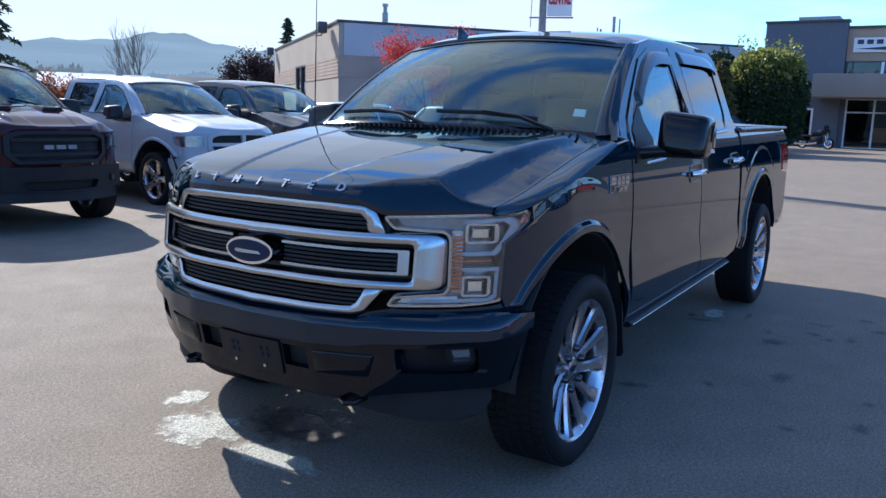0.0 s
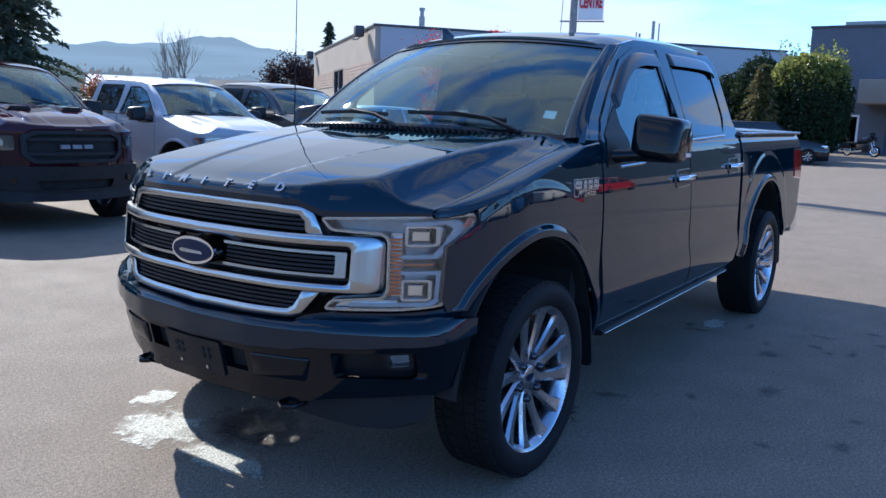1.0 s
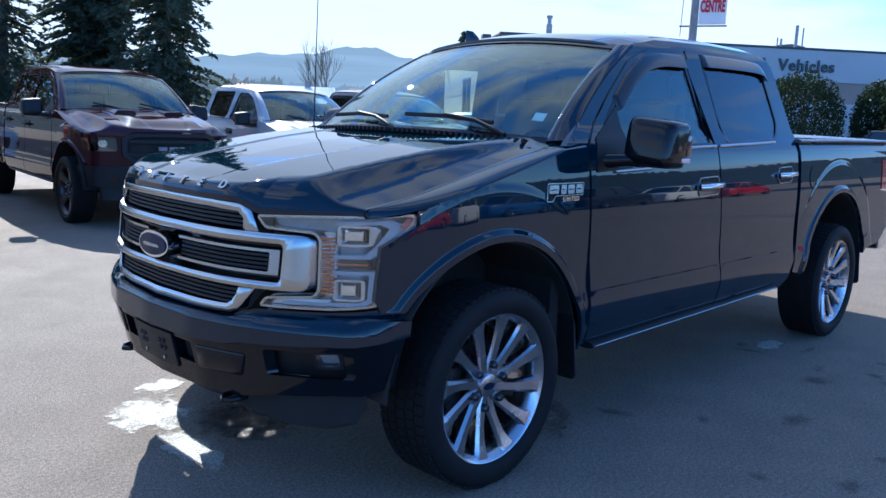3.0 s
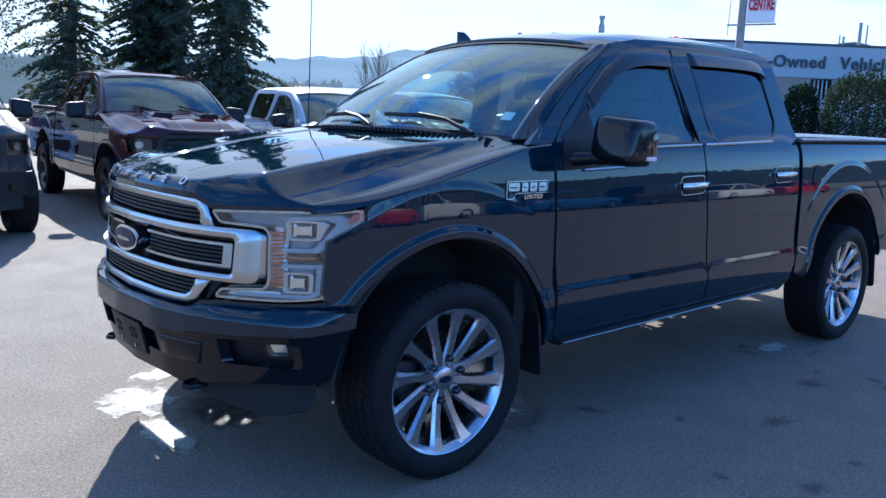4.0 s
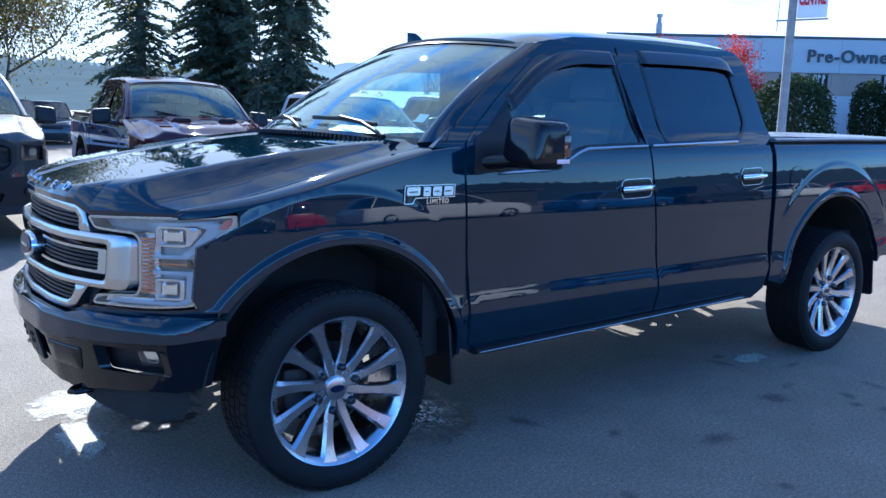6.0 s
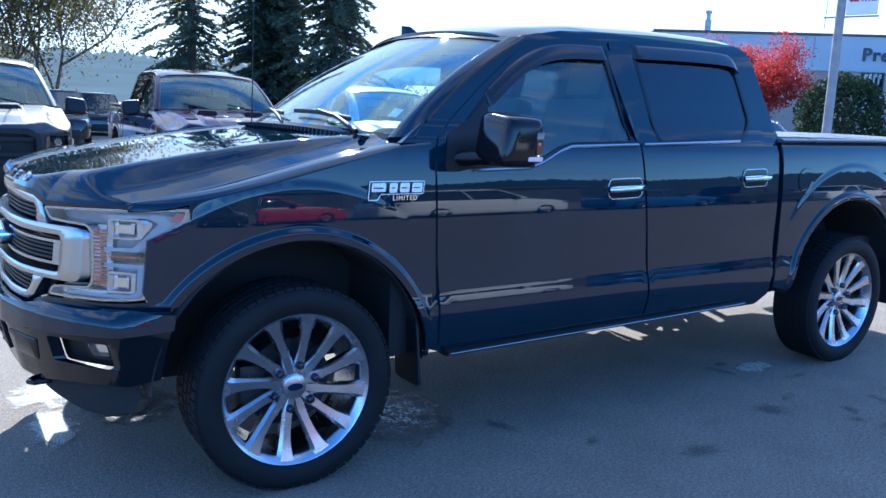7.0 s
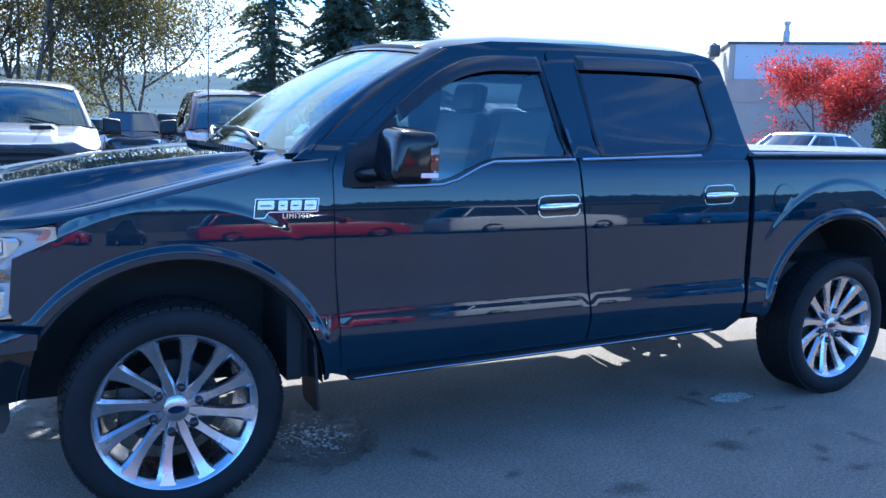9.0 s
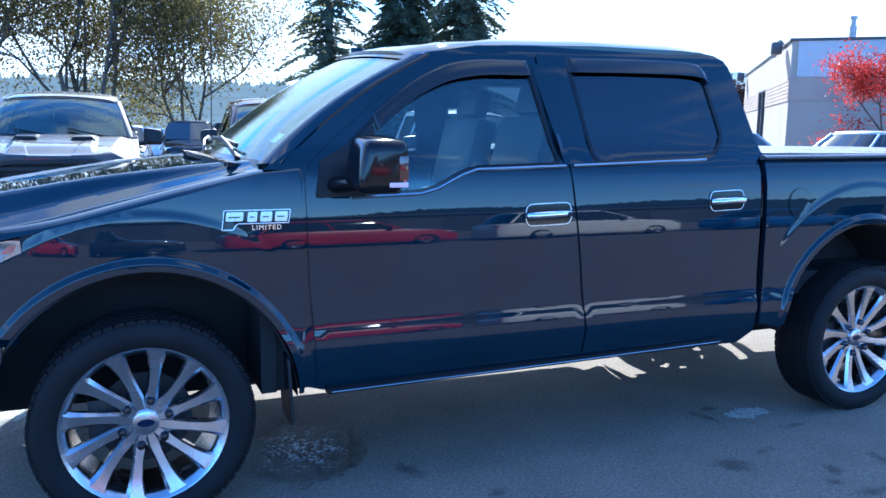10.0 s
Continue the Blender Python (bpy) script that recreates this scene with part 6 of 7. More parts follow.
def shrub(name, label, at, rx, ry, h, mat, seed, n=9000, leaf=0.06, group="", top=None, square=2.0):
    """A clipped or grown shrub: stems inside, leaves thick at an uneven outline."""
    t = thing(name, label, "shrub", pose(*at), group)
    rng = np.random.default_rng(seed)
    bm = bmesh.new()
    for _ in range(9):
        a, q = rng.uniform(0, 6.28), rng.uniform(0.1, 0.6)
        tube([(0, 0, 0), (q * rx * math.cos(a) * 0.6, q * ry * math.sin(a) * 0.6, 0.45 * h), (q * rx * math.cos(a), q * ry * math.sin(a), 0.85 * h)], [0.06, 0.04, 0.015], 5, bm)
    part("stem", bm, BARK, t)
    u = rng.normal(size=(n, 3))
    u /= (np.abs(u) ** square).sum(1, keepdims=True) ** (1 / square)
    lump = np.array([1 + 0.12 * noise.noise(Vector(p) * 2.3 + Vector((seed, 0, 0))) + 0.06 * noise.noise(Vector(p) * 6.0) for p in u])
    q = u * (lump * rng.uniform(0.72, 1.03, n))[:, None]
    pts = np.stack([q[:, 0] * rx, q[:, 1] * ry, (q[:, 2] * 0.5 + 0.5) * h], 1)
    pts = pts[pts[:, 2] > 0.03]
    if top is None:
        leaf_mesh("crown", pts, leaf, mat, t, "", rng)
    else:
        # Upper leaves go to the lighter material: sunlight painted in by height.
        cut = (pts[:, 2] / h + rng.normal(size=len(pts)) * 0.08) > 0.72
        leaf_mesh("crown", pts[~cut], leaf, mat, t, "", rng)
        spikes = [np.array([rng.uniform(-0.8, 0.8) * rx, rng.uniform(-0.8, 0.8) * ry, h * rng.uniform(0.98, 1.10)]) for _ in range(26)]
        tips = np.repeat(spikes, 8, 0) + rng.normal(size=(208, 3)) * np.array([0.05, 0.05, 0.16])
        leaf_mesh("sunlit_growth", np.concatenate([pts[cut] + np.array([0, 0, 0.1]), tips]), leaf * 1.1, top, t, "shoots and upper leaves with sunlight painted in as lighter green", rng)
    return t


def at_bearing(az, dist, eye=(-1.6, -3.4)):
    return (eye[0] + dist * math.cos(radians(az)), eye[1] + dist * math.sin(radians(az)), 0)


fir(at_bearing(73.8, 66), 24, 4.8, 3, 0.04, 0.8)
fir(at_bearing(68.6, 68), 19.5, 4.0, 4, 0.02, 2.6, "broad dense dark conifer with drooping sprays", None, True, 0.34)
fir(at_bearing(64.3, 62), 23, 4.6, 5, 0.02, 1.7)
fir(at_bearing(42.9, 95, (-3, -2.2)), 11.6, 2.0, 8, 0.1, 0.8, "slim distant fir behind the showroom")
broadleaf("autumn_tree", "many-stemmed maple with thin green, gold and brown leaves", at_bearing(90.5, 40, (-0.3, -3.9)), 22, AUTUMN, 11, 17, 0.9, 0.072, 4, 0.5, 5, "autumn trees beyond the lot", 0.18, 0.0062)
broadleaf("autumn_tree", "many-stemmed maple with thin green, gold and brown leaves", at_bearing(84.6, 42, (-0.3, -3.9)), 17, AUTUMN, 12, 17, 0.9, 0.072, 3, 0.5, 5, "autumn trees beyond the lot", 0.18, 0.0062)
broadleaf("autumn_tree", "many-stemmed maple with thin green, gold and brown leaves", at_bearing(97.5, 41, (-0.3, -3.9)), 21, AUTUMN, 13, 17, 0.9, 0.072, 3, 0.5, 5, "autumn trees beyond the lot", 0.18, 0.0062)
broadleaf("bare_tree", "leafless pale-branched tree on the slope", at_bearing(52.7, 120, (-3, -2.2)), 12.0, BARK, 14, 0, 0, 0, 3, 0.20, 5)
broadleaf("plum_tree", "dark purple-leaved tree beyond the lot", at_bearing(45.2, 75, (-3, -2.2)), 6.6, PLUMLEAF, 15, 30, 0.45, 0.12, 2, 0.5, 4)
broadleaf("small_tree", "small tree with rust-orange leaves", at_bearing(57.3, 80, (-3, -2.2)), 4.4, RUSTLEAF, 16, 30, 0.4, 0.10, 3, 0.5, 3)
broadleaf("red_maple", "spreading maple with bright red autumn leaves", (27.0, 17.0, 0), 5.7, MAPLERED, 21, 40, (0.29, 0.29, 0.10), 0.05, 3, 0.62, 4)
shrub("hedge", "tall dark laurel hedge with shoots, sunlight painted into its top", at_bearing(10.6, 40.5, (-3, -2.2)), 1.6, 1.85, 4.75, HEDGEGREEN, 31, 30000, 0.08, "", LAURELSUN, 2.2)
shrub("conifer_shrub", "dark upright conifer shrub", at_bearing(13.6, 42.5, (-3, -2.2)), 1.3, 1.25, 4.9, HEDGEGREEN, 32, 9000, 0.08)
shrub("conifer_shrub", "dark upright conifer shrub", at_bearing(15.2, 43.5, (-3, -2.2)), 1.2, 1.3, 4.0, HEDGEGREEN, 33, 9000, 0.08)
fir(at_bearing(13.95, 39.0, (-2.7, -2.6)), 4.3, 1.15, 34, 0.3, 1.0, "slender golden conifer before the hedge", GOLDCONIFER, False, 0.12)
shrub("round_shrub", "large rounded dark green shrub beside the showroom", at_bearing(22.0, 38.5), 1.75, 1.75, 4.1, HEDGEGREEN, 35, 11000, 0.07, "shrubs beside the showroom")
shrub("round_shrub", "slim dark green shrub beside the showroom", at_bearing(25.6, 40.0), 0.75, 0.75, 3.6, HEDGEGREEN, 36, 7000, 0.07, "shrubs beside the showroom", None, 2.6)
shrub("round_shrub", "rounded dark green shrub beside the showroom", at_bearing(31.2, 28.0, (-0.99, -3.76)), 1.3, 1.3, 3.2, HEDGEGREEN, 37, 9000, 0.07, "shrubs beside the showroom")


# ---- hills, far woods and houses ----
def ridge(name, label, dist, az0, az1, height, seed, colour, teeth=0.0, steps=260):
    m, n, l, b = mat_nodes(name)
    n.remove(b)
    # Emission, not lit: daylight and distance haze are painted into the colour.
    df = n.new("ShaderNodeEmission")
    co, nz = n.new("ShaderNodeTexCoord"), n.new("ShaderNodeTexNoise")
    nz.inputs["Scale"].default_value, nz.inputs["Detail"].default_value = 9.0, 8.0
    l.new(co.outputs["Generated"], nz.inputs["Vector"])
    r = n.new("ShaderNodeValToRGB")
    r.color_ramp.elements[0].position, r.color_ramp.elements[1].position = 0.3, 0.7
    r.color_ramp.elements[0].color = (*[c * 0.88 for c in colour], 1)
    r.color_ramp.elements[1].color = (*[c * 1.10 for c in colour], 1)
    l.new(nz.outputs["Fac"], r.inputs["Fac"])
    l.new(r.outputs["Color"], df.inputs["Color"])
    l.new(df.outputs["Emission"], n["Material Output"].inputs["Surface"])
    rng = np.random.default_rng(seed)
    bm = bmesh.new()
    rows = []
    for i in range(steps + 1):
        a = az0 + (az1 - az0) * i / steps
        h = dist * math.tan(radians(height(a))) + teeth * rng.uniform(0, 1) ** 2
        c, s = math.cos(radians(a)), math.sin(radians(a))
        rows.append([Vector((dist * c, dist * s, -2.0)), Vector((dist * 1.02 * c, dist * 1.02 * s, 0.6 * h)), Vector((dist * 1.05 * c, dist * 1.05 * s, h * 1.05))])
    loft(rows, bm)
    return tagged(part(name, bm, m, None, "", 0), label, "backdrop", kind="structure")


def bump_h(a, c, w, h):
    return h * math.exp(-((a - c) / w) ** 2)


ridge("backdrop_hills", "wooded hills on the skyline, blue haze painted in", 2200, -180, 180, lambda a: 2.9 + bump_h(a, 50.6, 5.0, 1.35) + bump_h(a, 60, 8, 0.75) + bump_h(a, 44, 6, 0.5) + 0.12 * math.sin(a * 0.9) + 0.08 * math.sin(a * 2.3 + 1), 41, (0.165, 0.205, 0.235), 3.0, 900)
ridge("backdrop_woods", "dark treeline below the hills, haze painted in", 700, 56, 130, lambda a: 2.05 + 1.0 / (1 + math.exp(-(a - 70) / 3)) + 0.12 * math.sin(a * 1.7), 42, (0.085, 0.102, 0.108), 6.0, 700)
# Out of view: added to give the paint a dark skyline to mirror.
ridge("backdrop_treeline", "dark wooded rise out of view, added to darken the paint's reflections", 420, 170, 345, lambda a: 3.6 + 0.5 * math.sin(a * 0.11) + 0.3 * math.sin(a * 0.37), 44, (0.060, 0.075, 0.085), 3.0, 900)
ridge("backdrop_slope", "lower slopes with trees, mist painted in", 900, 30, 75, lambda a: 2.0 + 0.15 * math.sin(a * 0.8) + 0.1 * math.sin(a * 2.1), 43, (0.135, 0.165, 0.190), 4.0, 500)


def house(label, at, w, d, h, wall, roof):
    b = thing("house", label, "house", at, "far houses")
    part("wall", block(-w / 2, w / 2, -d / 2, d / 2, 0, h), wall, b)
    f = [(-d / 2 - 0.4, h), (d / 2 + 0.4, h), (0, h + d * 0.28)]
    part("roof", sheet(f, lambda y, z: Vector((-w / 2 - 0.4, y, z)), (w + 0.8, 0, 0), (), 4), roof, b, "", 0)
    part("chimney", block(w * 0.2, w * 0.2 + 0.7, -0.3, 0.4, h, h + d * 0.28 + 0.8), wall, b)
    for x in (-w * 0.3, 0, w * 0.3):
        part("window", block(x - 0.6, x + 0.6, -d / 2 - 0.04, -d / 2 + 0.05, h * 0.4, h * 0.75), SHOPGLASS, b)


house("low far house with a brown roof and chimney", pose(*at_bearing(48.2, 105, (-3, -2.2)), 0, 0, -42), 9.0, 8.0, 2.6, TAUPE, TRIMDARK)
house("far white-roofed house below the hills", pose(*at_bearing(55.2, 110, (-3, -2.2)), 0, 0, -35), 12.0, 8.0, 2.7, STUCCO, SIGNWHITE)


# ---- cars ----
def car(name, label, category, m, paint, length=4.6, width=1.80, height=1.45, group="", wagon=False, rim=None):
    """A closed car: lofted lower body, glazed cabin with pillars and roof, lamps, wheels."""
    t = thing(name, label, category, m, group)
    L, W, H = length, width / 2, height
    belt, hood = 0.62 * H, 0.60 * H
    rows = []
    for fx, k, top in ((0.0, 0.74, 0.40 * H), (0.012, 0.84, 0.46 * H), (0.05, 0.93, 0.50 * H), (0.14, 0.985, 0.555 * H), (0.27, 1.0, hood), (0.40, 1.0, belt), (0.70, 1.0, belt + 0.01), (0.86, 0.985, belt + (0.02 if not wagon else 0.02)), (0.95, 0.94, 0.60 * H), (0.99, 0.86, 0.56 * H), (1.0, 0.78, 0.48 * H)):
        x, w = fx * L, k * W
        half = [(0.0, 0.17), (w * 0.86, 0.17), (w * 0.98, 0.26), (w, 0.42), (w * 0.985, top * 0.80), (w * 0.93, top * 0.975), (w * 0.6, top + 0.02), (0.0, top + 0.035)]
        rows.append([Vector((x, y, z)) for y, z in half] + [Vector((x, -y, z)) for y, z in reversed(half)])
    part("body", loft(rows, None, True), paint, t, "", 50)
    x0, x1, r0, r1 = 0.25 * L, (0.88 if not wagon else 0.975) * L, 0.42 * L, (0.72 if not wagon else 0.90) * L
    levels = []
    for v, w in ((0.0, 0.93), (0.5, 0.86), (0.88, 0.76), (0.97, 0.70)):
        a, b = x0 + (r0 - x0) * v, x1 + (r1 - x1) * v
        z = belt + (H - belt) * v
        wy = W * w
        levels.append([Vector((a + 0.10, 0, z)), Vector((a + 0.12, wy * 0.6, z)), Vector((a + 0.22, wy, z)), Vector(((a + b) / 2, wy * 1.01, z)), Vector((b - 0.2, wy, z)), Vector((b - 0.08, wy * 0.6, z)), Vector((b - 0.06, 0, z)), Vector((b - 0.08, -wy * 0.6, z)), Vector((b - 0.2, -wy, z)), Vector(((a + b) / 2, -wy * 1.01, z)), Vector((a + 0.22, -wy, z)), Vector((a + 0.12, -wy * 0.6, z)), Vector((a + 0.10, 0, z))])
    part("glazing", loft(levels[:3]), CARGLASS, t, "dark car glass", 60)
    cap = loft(levels[2:])
    part("roof", thicken(loft([levels[2], levels[3], [Vector((p.x * 0.9 + 0.1 * (r0 + r1) / 2, p.y * 0.8, H)) for p in levels[3]], [Vector(((r0 + r1) / 2 * 0.5 + p.x * 0.5, p.y * 0.1, H + 0.02)) for p in levels[3]]]), (0, 0, -0.01)), paint, t, "", 60)
    cap.free()
    for i in (2, 3, 4, 8, 9, 10):
        part("pillar", tube([levels[0][i], levels[1][i] * 1.0, levels[2][i]], 0.035, 6), paint, t)
    for s in (-1, 1):
        part("headlamp", block(0.02 * L, 0.09 * L, min(s * 0.52 * W, s * 0.90 * W), max(s * 0.52 * W, s * 0.90 * W), 0.40 * H, 0.475 * H, 0.02), LAMPBODY, t)
        part("tail_lamp", block(0.955 * L, 0.998 * L, min(s * 0.5 * W, s * 0.83 * W), max(s * 0.5 * W, s * 0.83 * W), 0.46 * H, 0.54 * H, 0.02), REDLENS, t)
        part("side_mirror", block(0.33 * L, 0.36 * L, min(s * W, s * (W + 0.18)), max(s * W, s * (W + 0.18)), belt, belt + 0.13, 0.02), paint, t)
        for fx in (0.175, 0.79):
            e = new("wheel")
            e.parent = t
            e.location = (fx * L, s * (W - 0.11), 0.33)
            part("tyre", revolve([(0.20, 0.10), (0.31, 0.105), (0.33, 0.08), (0.33, -0.08), (0.31, -0.10), (0.20, -0.10)], 32, s), RUBBER, e)
            rm = part("rim", revolve([(0.001, 0.07), (0.06, 0.08), (0.12, 0.06), (0.21, 0.10), (0.22, 0.09), (0.21, -0.05), (0.001, -0.05)], 32, s), DARKALLOY, e)
            for k in range(7):
                a = 2 * math.pi * k / 7
                part("spoke", block(0.04, 0.205, 0.075, 0.10, -0.018, 0.018, 0.0, Matrix.Rotation(a, 4, "Y") @ Matrix.Diagonal((1, s, 1, 1))), rim or ALLOY, rm)
    part("grille", block(-0.012, 0.04, -0.40 * W, 0.40 * W, 0.36 * H, 0.44 * H, 0.01), BLACK, t)
    part("lower_intake", block(-0.005, 0.06, -0.6 * W, 0.6 * W, 0.20, 0.28 * H, 0.01), BLACK, t)
    return t


CARGLASS = surface("car_glass", (0.02, 0.025, 0.03), 0.03, 0.0, 0.05, 5.0, spec=0.8)
WHITEPAINT = surface("white_paint", (0.72, 0.73, 0.74), 0.3, 0.0, 0.04, 2.0, coat=1.0)
REDPAINT = surface("red_paint", (0.42, 0.010, 0.018), 0.3, 0.0, 0.06, 2.0, coat=1.0)
BLUEPAINT = surface("blue_paint", (0.015, 0.09, 0.30), 0.3, 0.0, 0.06, 2.0, coat=1.0)
PALEBLUE = surface("pale_blue_paint", (0.36, 0.42, 0.48), 0.3, 0.4, 0.06, 2.0, coat=1.0)
car("sedan", "silver-blue sedan parked beyond the pickup's bed", "car", pose(14.5, 9.6, 0, 0, 0, 178), PALEBLUE, 4.6, 1.8, 1.60, "cars parked beyond the bed")
car("sedan", "silver sedan parked beyond the pickup's bed", "car", pose(19.9, 10.0, 0, 0, 0, 178), SILVER, 4.7, 1.82, 1.62, "cars parked beyond the bed")
car("suv", "black suv parked in front of the hedge", "car", pose(33.6, 3.6, 0, 0, 0, 104), JET, 4.7, 1.9, 1.68, "", True)
car("suv", "dark suv parked behind the row of pickups", "car", pose(2.57, 24.1, 0, 0, 0, 84), JET, 4.7, 1.88, 1.72, "", True)
car("suv", "dark suv parked far behind the row of pickups", "car", pose(5.0, 31.0, 0, 0, 0, 84), GRAPHITE, 4.6, 1.85, 1.72, "", True)
car("hatchback", "pale car parked far behind the row of pickups", "car", pose(0.2, 21.5, 0, 0, 0, 84), SILVER, 4.2, 1.75, 1.52)
car("sedan", "white sedan parked far behind the row of pickups", "car", pose(1.2, 30.0, 0, 0, 0, 80), WHITEPAINT, 4.6, 1.8, 1.46)
# the row across the aisle, parked along it, that the paint mirrors
ROW = ((-4.4, REDPAINT, 4.6, 1.50, False, "red sedan parked across the aisle"), (1.6, GRAPHITE, 4.6, 1.55, False, "dark grey sedan parked across the aisle"), (7.6, REDPAINT, 5.0, 1.75, True, "red suv parked across the aisle"), (14.2, WHITEPAINT, 5.6, 1.9, True, "white van parked across the aisle"), (20.6, BLUEPAINT, 4.6, 1.55, False, "blue sedan parked across the aisle"), (26.0, GRAPHITE, 4.7, 1.72, True, "dark grey suv parked across the aisle"), (31.4, WHITEPAINT, 4.6, 1.48, False, "white sedan parked across the aisle"), (37.0, REDPAINT, 4.6, 1.48, False, "red sedan parked across the aisle"))
for x, p, l, h, wag, lab in ROW:
    car("car", lab, "car", pose(x, -16.0, 0, 0, 0, 180), p, l, 1.84, h, "cars across the aisle", wag)
SLATEWALL = surface("dark_cladding", (0.05, 0.052, 0.056), 0.8, 0.0, 0.12, 0.6)
# Made-up building out of view; darkens the horizon mirrored in the paint.
lw = thing("unseen_building", "long low dark building out of view, added to darken the paint's reflections", "building", pose(-35, -58, 0))
part("wall", block(0, 80, 0, 10, 0, 3.6), SLATEWALL, lw)
part("roof", block(-0.4, 80.4, -0.4, 10.4, 3.604, 3.9), TRIMDARK, lw)
for k in range(11):
    part("bay_door", block(3 + 7 * k, 6.8 + 7 * k, 10.0, 10.08, 0, 2.9), TRIMDARK, lw)


# ---- motorcycle ----
def motorcycle(m):
    t = thing("motorcycle", "black touring motorcycle with chrome pipes, parked by the wall", "motorcycle", m)
    for x in (0.0, 1.65):
        e = new("wheel")
        e.parent = t
        e.location = (x, 0, 0.32)
        part("tyre", revolve([(0.25, 0.06), (0.30, 0.065), (0.32, 0.03), (0.32, -0.03), (0.30, -0.065), (0.25, -0.06)], 32), RUBBER, e)
        part("rim", revolve([(0.02, 0.04), (0.05, 0.05), (0.22, 0.02), (0.255, 0.05), (0.255, -0.05), (0.22, -0.02), (0.05, -0.05), (0.02, -0.04)], 28), CHROME, e)
    part("tank", block(0.50, 1.0, -0.17, 0.17, 0.72, 0.95, 0.08), JET, t)
    part("saddle", block(0.95, 1.65, -0.16, 0.16, 0.66, 0.80, 0.06), BLACK, t)
    part("backrest", block(1.62, 1.72, -0.14, 0.14, 0.78, 1.08, 0.04), BLACK, t)
    part("engine", block(0.48, 1.02, -0.20, 0.20, 0.25, 0.68, 0.05), IRON, t)
    for s in (-1, 1):
        part("saddlebag", block(1.35, 1.95, min(s * 0.18, s * 0.36), max(s * 0.18, s * 0.36), 0.42, 0.76, 0.05), JET, t)
        part("exhaust", tube([(0.6, s * 0.22, 0.34), (1.1, s * 0.25, 0.26), (2.0, s * 0.27, 0.28)], 0.05, 10), CHROME, t)
        part("fork", tube([(0.0, s * 0.10, 0.32), (0.30, s * 0.10, 1.0)], 0.03, 8), CHROME, t)
    part("fairing", block(0.12, 0.34, -0.30, 0.30, 0.82, 1.12, 0.07), JET, t)
    part("windshield", block(0.22, 0.25, -0.24, 0.24, 1.10, 1.36, 0.01), SHOPGLASS, t)
    part("handlebar", tube([(0.55, -0.42, 1.05), (0.34, -0.2, 1.10), (0.34, 0.2, 1.10), (0.55, 0.42, 1.05)], 0.017, 8), CHROME, t)
    part("headlamp", disc(0.10, 0, 0.10, 18, None, Matrix.Translation((0.06, 0, 0.92)) @ Matrix.Rotation(radians(-90), 4, "Z")), CHROME, t)


motorcycle(pose(48.0, 3.6, 0, 0, 0, 65))

# ---- water, painted sun and other marks on the asphalt ----


def wet(name, colour, rough, bump, cover, soft=0.12, speckle=None, grain=130.0, span=(0.40, 0.58)):
    """A thin film that thins out to nothing at a ragged edge."""
    m, n, l, b = mat_nodes(name)
    b.inputs["Base Color"].default_value = (*colour, 1)
    b.inputs["Roughness"].default_value = rough
    co = n.new("ShaderNodeTexCoord")
    d = n.new("ShaderNodeVectorMath")
    d.operation = "DISTANCE"
    d.inputs[1].default_value = (0.5, 0.5, 0.5)
    l.new(co.outputs["Generated"], d.inputs[0])
    t = n.new("ShaderNodeTexNoise")
    t.inputs["Scale"].default_value, t.inputs["Detail"].default_value, t.inputs["Roughness"].default_value = 11.0, 7.0, 0.65
    l.new(co.outputs["Object"], t.inputs["Vector"])
    e = n.new("ShaderNodeMath")
    e.operation = "MULTIPLY_ADD"
    e.inputs[1].default_value = 0.9
    l.new(t.outputs["Fac"], e.inputs[0])
    l.new(d.outputs["Value"], e.inputs[2])
    r = n.new("ShaderNodeMapRange")
    for k, v in zip(("From Min", "From Max", "To Min", "To Max"), (0.78 - soft, 0.84, cover, 0.0)):
        r.inputs[k].default_value = v
    l.new(e.outputs["Value"], r.inputs["Value"])
    g = n.new("ShaderNodeTexNoise")
    g.inputs["Scale"].default_value, g.inputs["Detail"].default_value = grain, 4.0
    l.new(co.outputs["Object"], g.inputs["Vector"])
    p = n.new("ShaderNodeBump")
    p.inputs["Strength"].default_value, p.inputs["Distance"].default_value = bump, 0.006
    l.new(g.outputs["Fac"], p.inputs["Height"])
    l.new(p.outputs["Normal"], b.inputs["Normal"])
    tr, mx = n.new("ShaderNodeBsdfTransparent"), n.new("ShaderNodeMixShader")
    fac = r.outputs["Result"]
    if speckle is not None:
        h = n.new("ShaderNodeMapRange")
        for k, v in zip(("From Min", "From Max", "To Min", "To Max"), (*span, speckle, 1.0)):
            h.inputs[k].default_value = v
        l.new(g.outputs["Fac"], h.inputs["Value"])
        q = n.new("ShaderNodeMath")
        q.operation = "MULTIPLY"
        l.new(fac, q.inputs[0])
        l.new(h.outputs["Result"], q.inputs[1])
        fac = q.outputs["Value"]
    l.new(fac, mx.inputs["Fac"])
    l.new(tr.outputs["BSDF"], mx.inputs[1])
    l.new(b.outputs["BSDF"], mx.inputs[2])
    l.new(mx.outputs["Shader"], n["Material Output"].inputs["Surface"])
    return m


FOAM_SUN = wet("foam_and_sun_streak", (0.47, 0.485, 0.41), 0.5, 0.7, 0.85, 0.07, 0.45)
# Near-white specks: soap bubbles, plus sparkle painted into the colour.
SPARKLE = wet("bubbles_and_glints", (0.78, 0.77, 0.72), 0.2, 1.0, 1.0, 0.20, 0.0, 62.0, (0.50, 0.60))
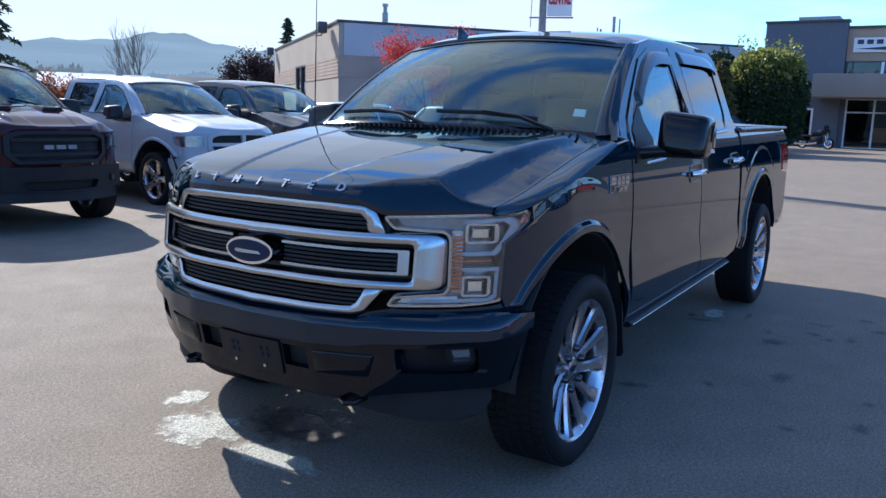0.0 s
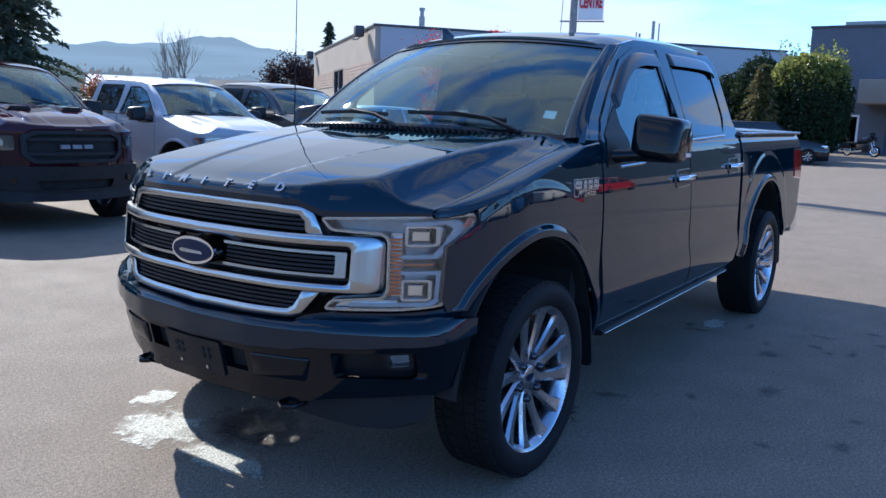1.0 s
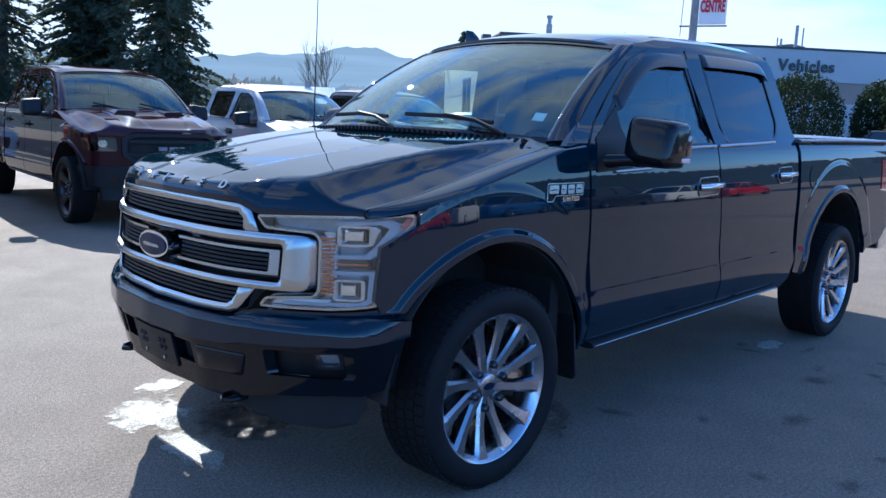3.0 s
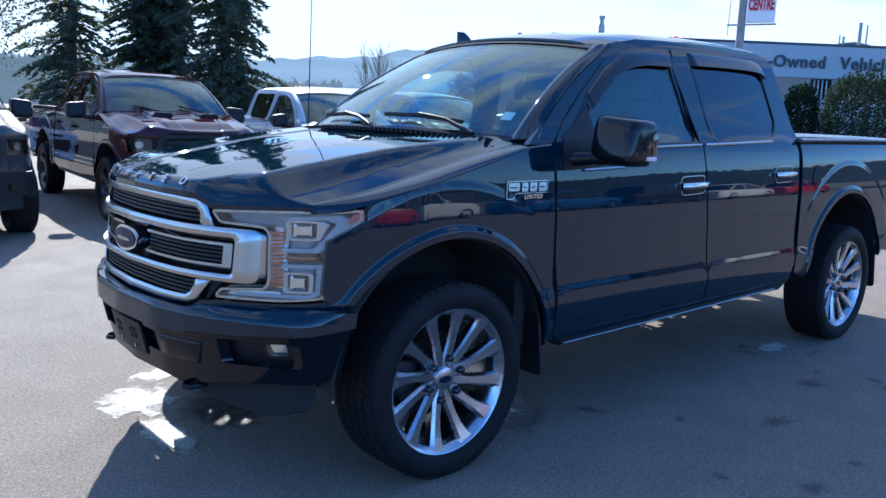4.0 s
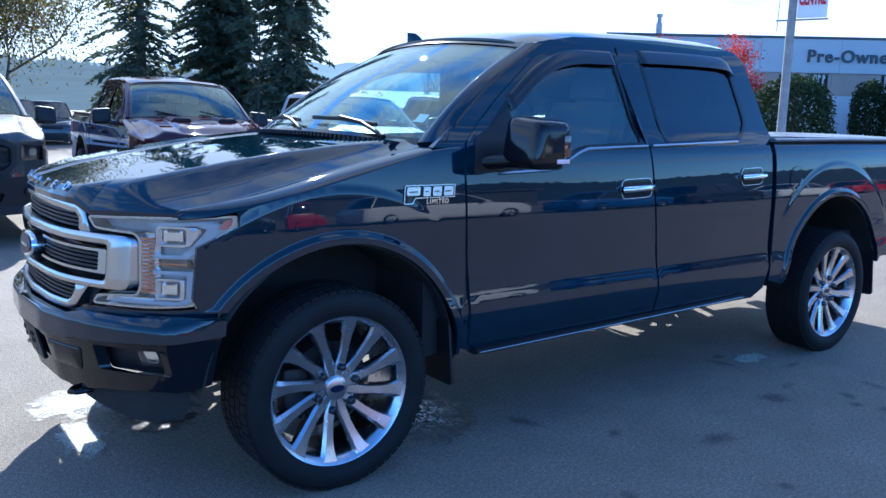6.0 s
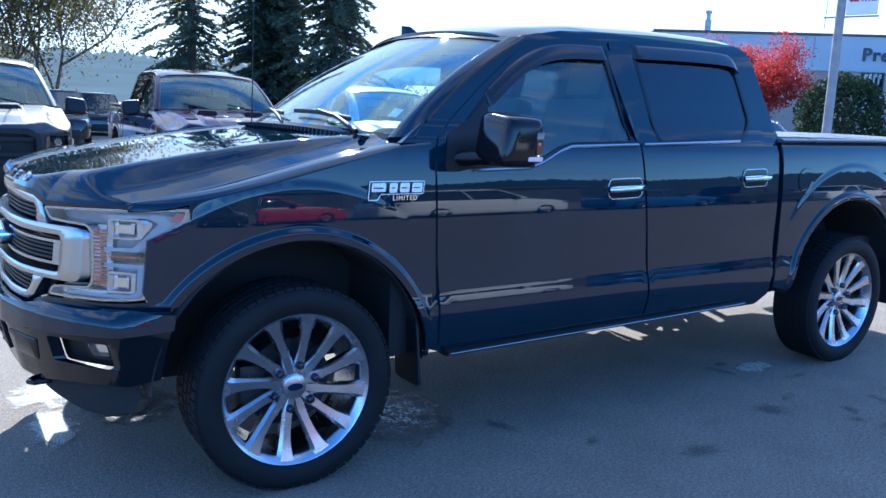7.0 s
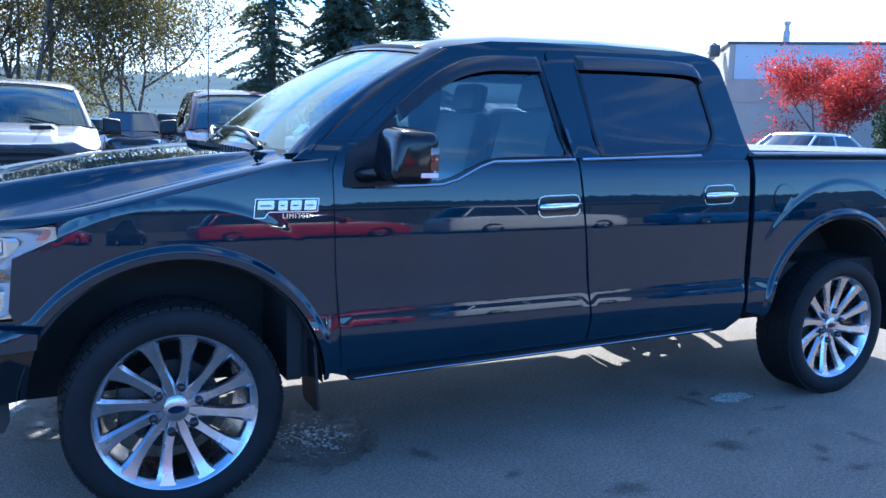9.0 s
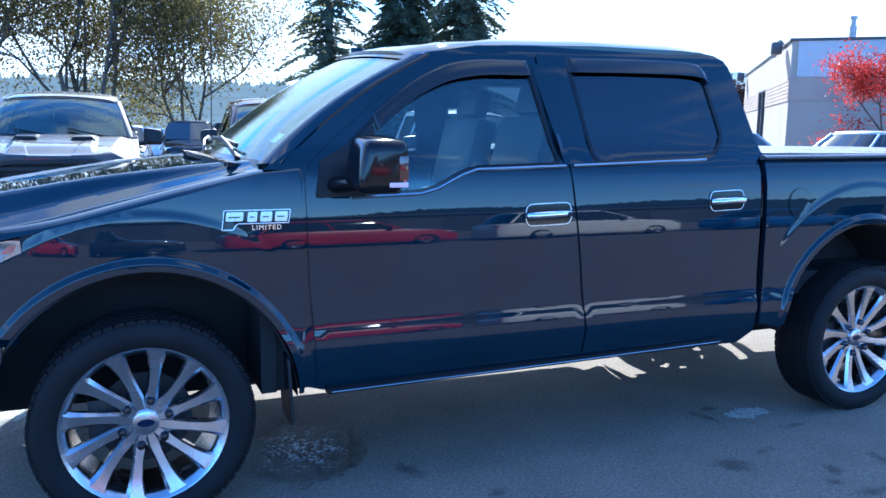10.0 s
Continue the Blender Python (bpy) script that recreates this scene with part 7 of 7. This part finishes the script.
SPECKLED = wet("wet_speckled_asphalt", (0.035, 0.034, 0.032), 0.16, 1.0, 0.9, 0.22)
DAMP = wet("damp_asphalt", (0.055, 0.050, 0.044), 0.6, 0.5, 0.36, 0.24)


def splash(x, y, rx, ry, turn, seed, mat, label, rough_=0.35, z=0.004):
    rng = np.random.default_rng(seed)
    bm = bmesh.new()
    n = 64
    ph = rng.uniform(0, 6.28, 4)
    pts = []
    for k in range(n):
        a = 2 * math.pi * k / n
        r = 1 + rough_ * (0.5 * math.sin(3 * a + ph[0]) + 0.4 * math.sin(5 * a + ph[1]) + 0.35 * math.sin(9 * a + ph[2]) + 0.25 * math.sin(14 * a + ph[3]))
        c, s = math.cos(radians(turn)), math.sin(radians(turn))
        u, v = rx * r * math.cos(a), ry * r * math.sin(a)
        pts.append(bm.verts.new((x + c * u - s * v, y + s * u + c * v, z)))
    bm.faces.new(pts)
    return tagged(part("water_sun_patch" if mat is not DAMP else "damp_patch", bm, mat, None, "", 0), label, "wet patch", "wet patches round the pickup")


splash(-0.47, 0.90, 0.17, 0.10, 25, 1, FOAM_SUN, "small patch of soapy water on the asphalt", 0.1)
splash(-0.66, 0.56, 0.28, 0.22, 60, 2, FOAM_SUN, "ragged patch of soapy water on the asphalt", 0.15)
# Sun slipping between the nose's shadows, painted on as a pale streak.
splash(-0.74, 0.06, 0.11, 0.32, -10, 3, FOAM_SUN, "ragged pale streak of sunlight painted on the asphalt before the wheel", 0.15, 0.007)
splash(-0.38, 0.22, 0.30, 0.34, 15, 4, SPECKLED, "dark wet patch under the front bumper", 0.2)
splash(0.69, -0.49, 0.46, 0.29, 64, 5, SPECKLED, "speckled soapy water behind the front wheel", 0.2)
splash(0.68, -0.47, 0.42, 0.25, 64, 8, SPARKLE, "pale bubbles behind the front wheel with glints painted in", 0.25, 0.007)
splash(3.06, -0.82, 0.22, 0.09, -10, 6, FOAM_SUN, "small patch of soapy water beside the rear wheel", 0.2)
splash(2.75, -1.25, 0.10, 0.03, 20, 7, DAMP, "damp spot on the asphalt", 0.4)
rg = np.random.default_rng(77)
for k in range(20):
    x, y = rg.uniform(0.2, 3.6), -rg.uniform(0.6, 2.3)
    splash(x, y, rg.uniform(0.04, 0.16), rg.uniform(0.03, 0.08), rg.uniform(0, 180), 100 + k, DAMP, "damp spot on the asphalt", 0.45)
crack = bmesh.new()
pts = [(13.2, 3.0), (13.0, 0.4), (12.75, -0.8), (12.6, -1.4), (12.3, -4.0), (11.8, -9.0)]
for (xa, ya), (xb, yb) in zip(pts, pts[1:]):
    crack.faces.new([crack.verts.new(p) for p in ((xa - 0.025, ya, 0.004), (xa + 0.025, ya, 0.004), (xb + 0.025, yb, 0.004), (xb - 0.025, yb, 0.004))])
tagged(part("asphalt_seam", crack, UNDER, None, "", 0), "dark tar seam across the asphalt", "seam", kind="structure")
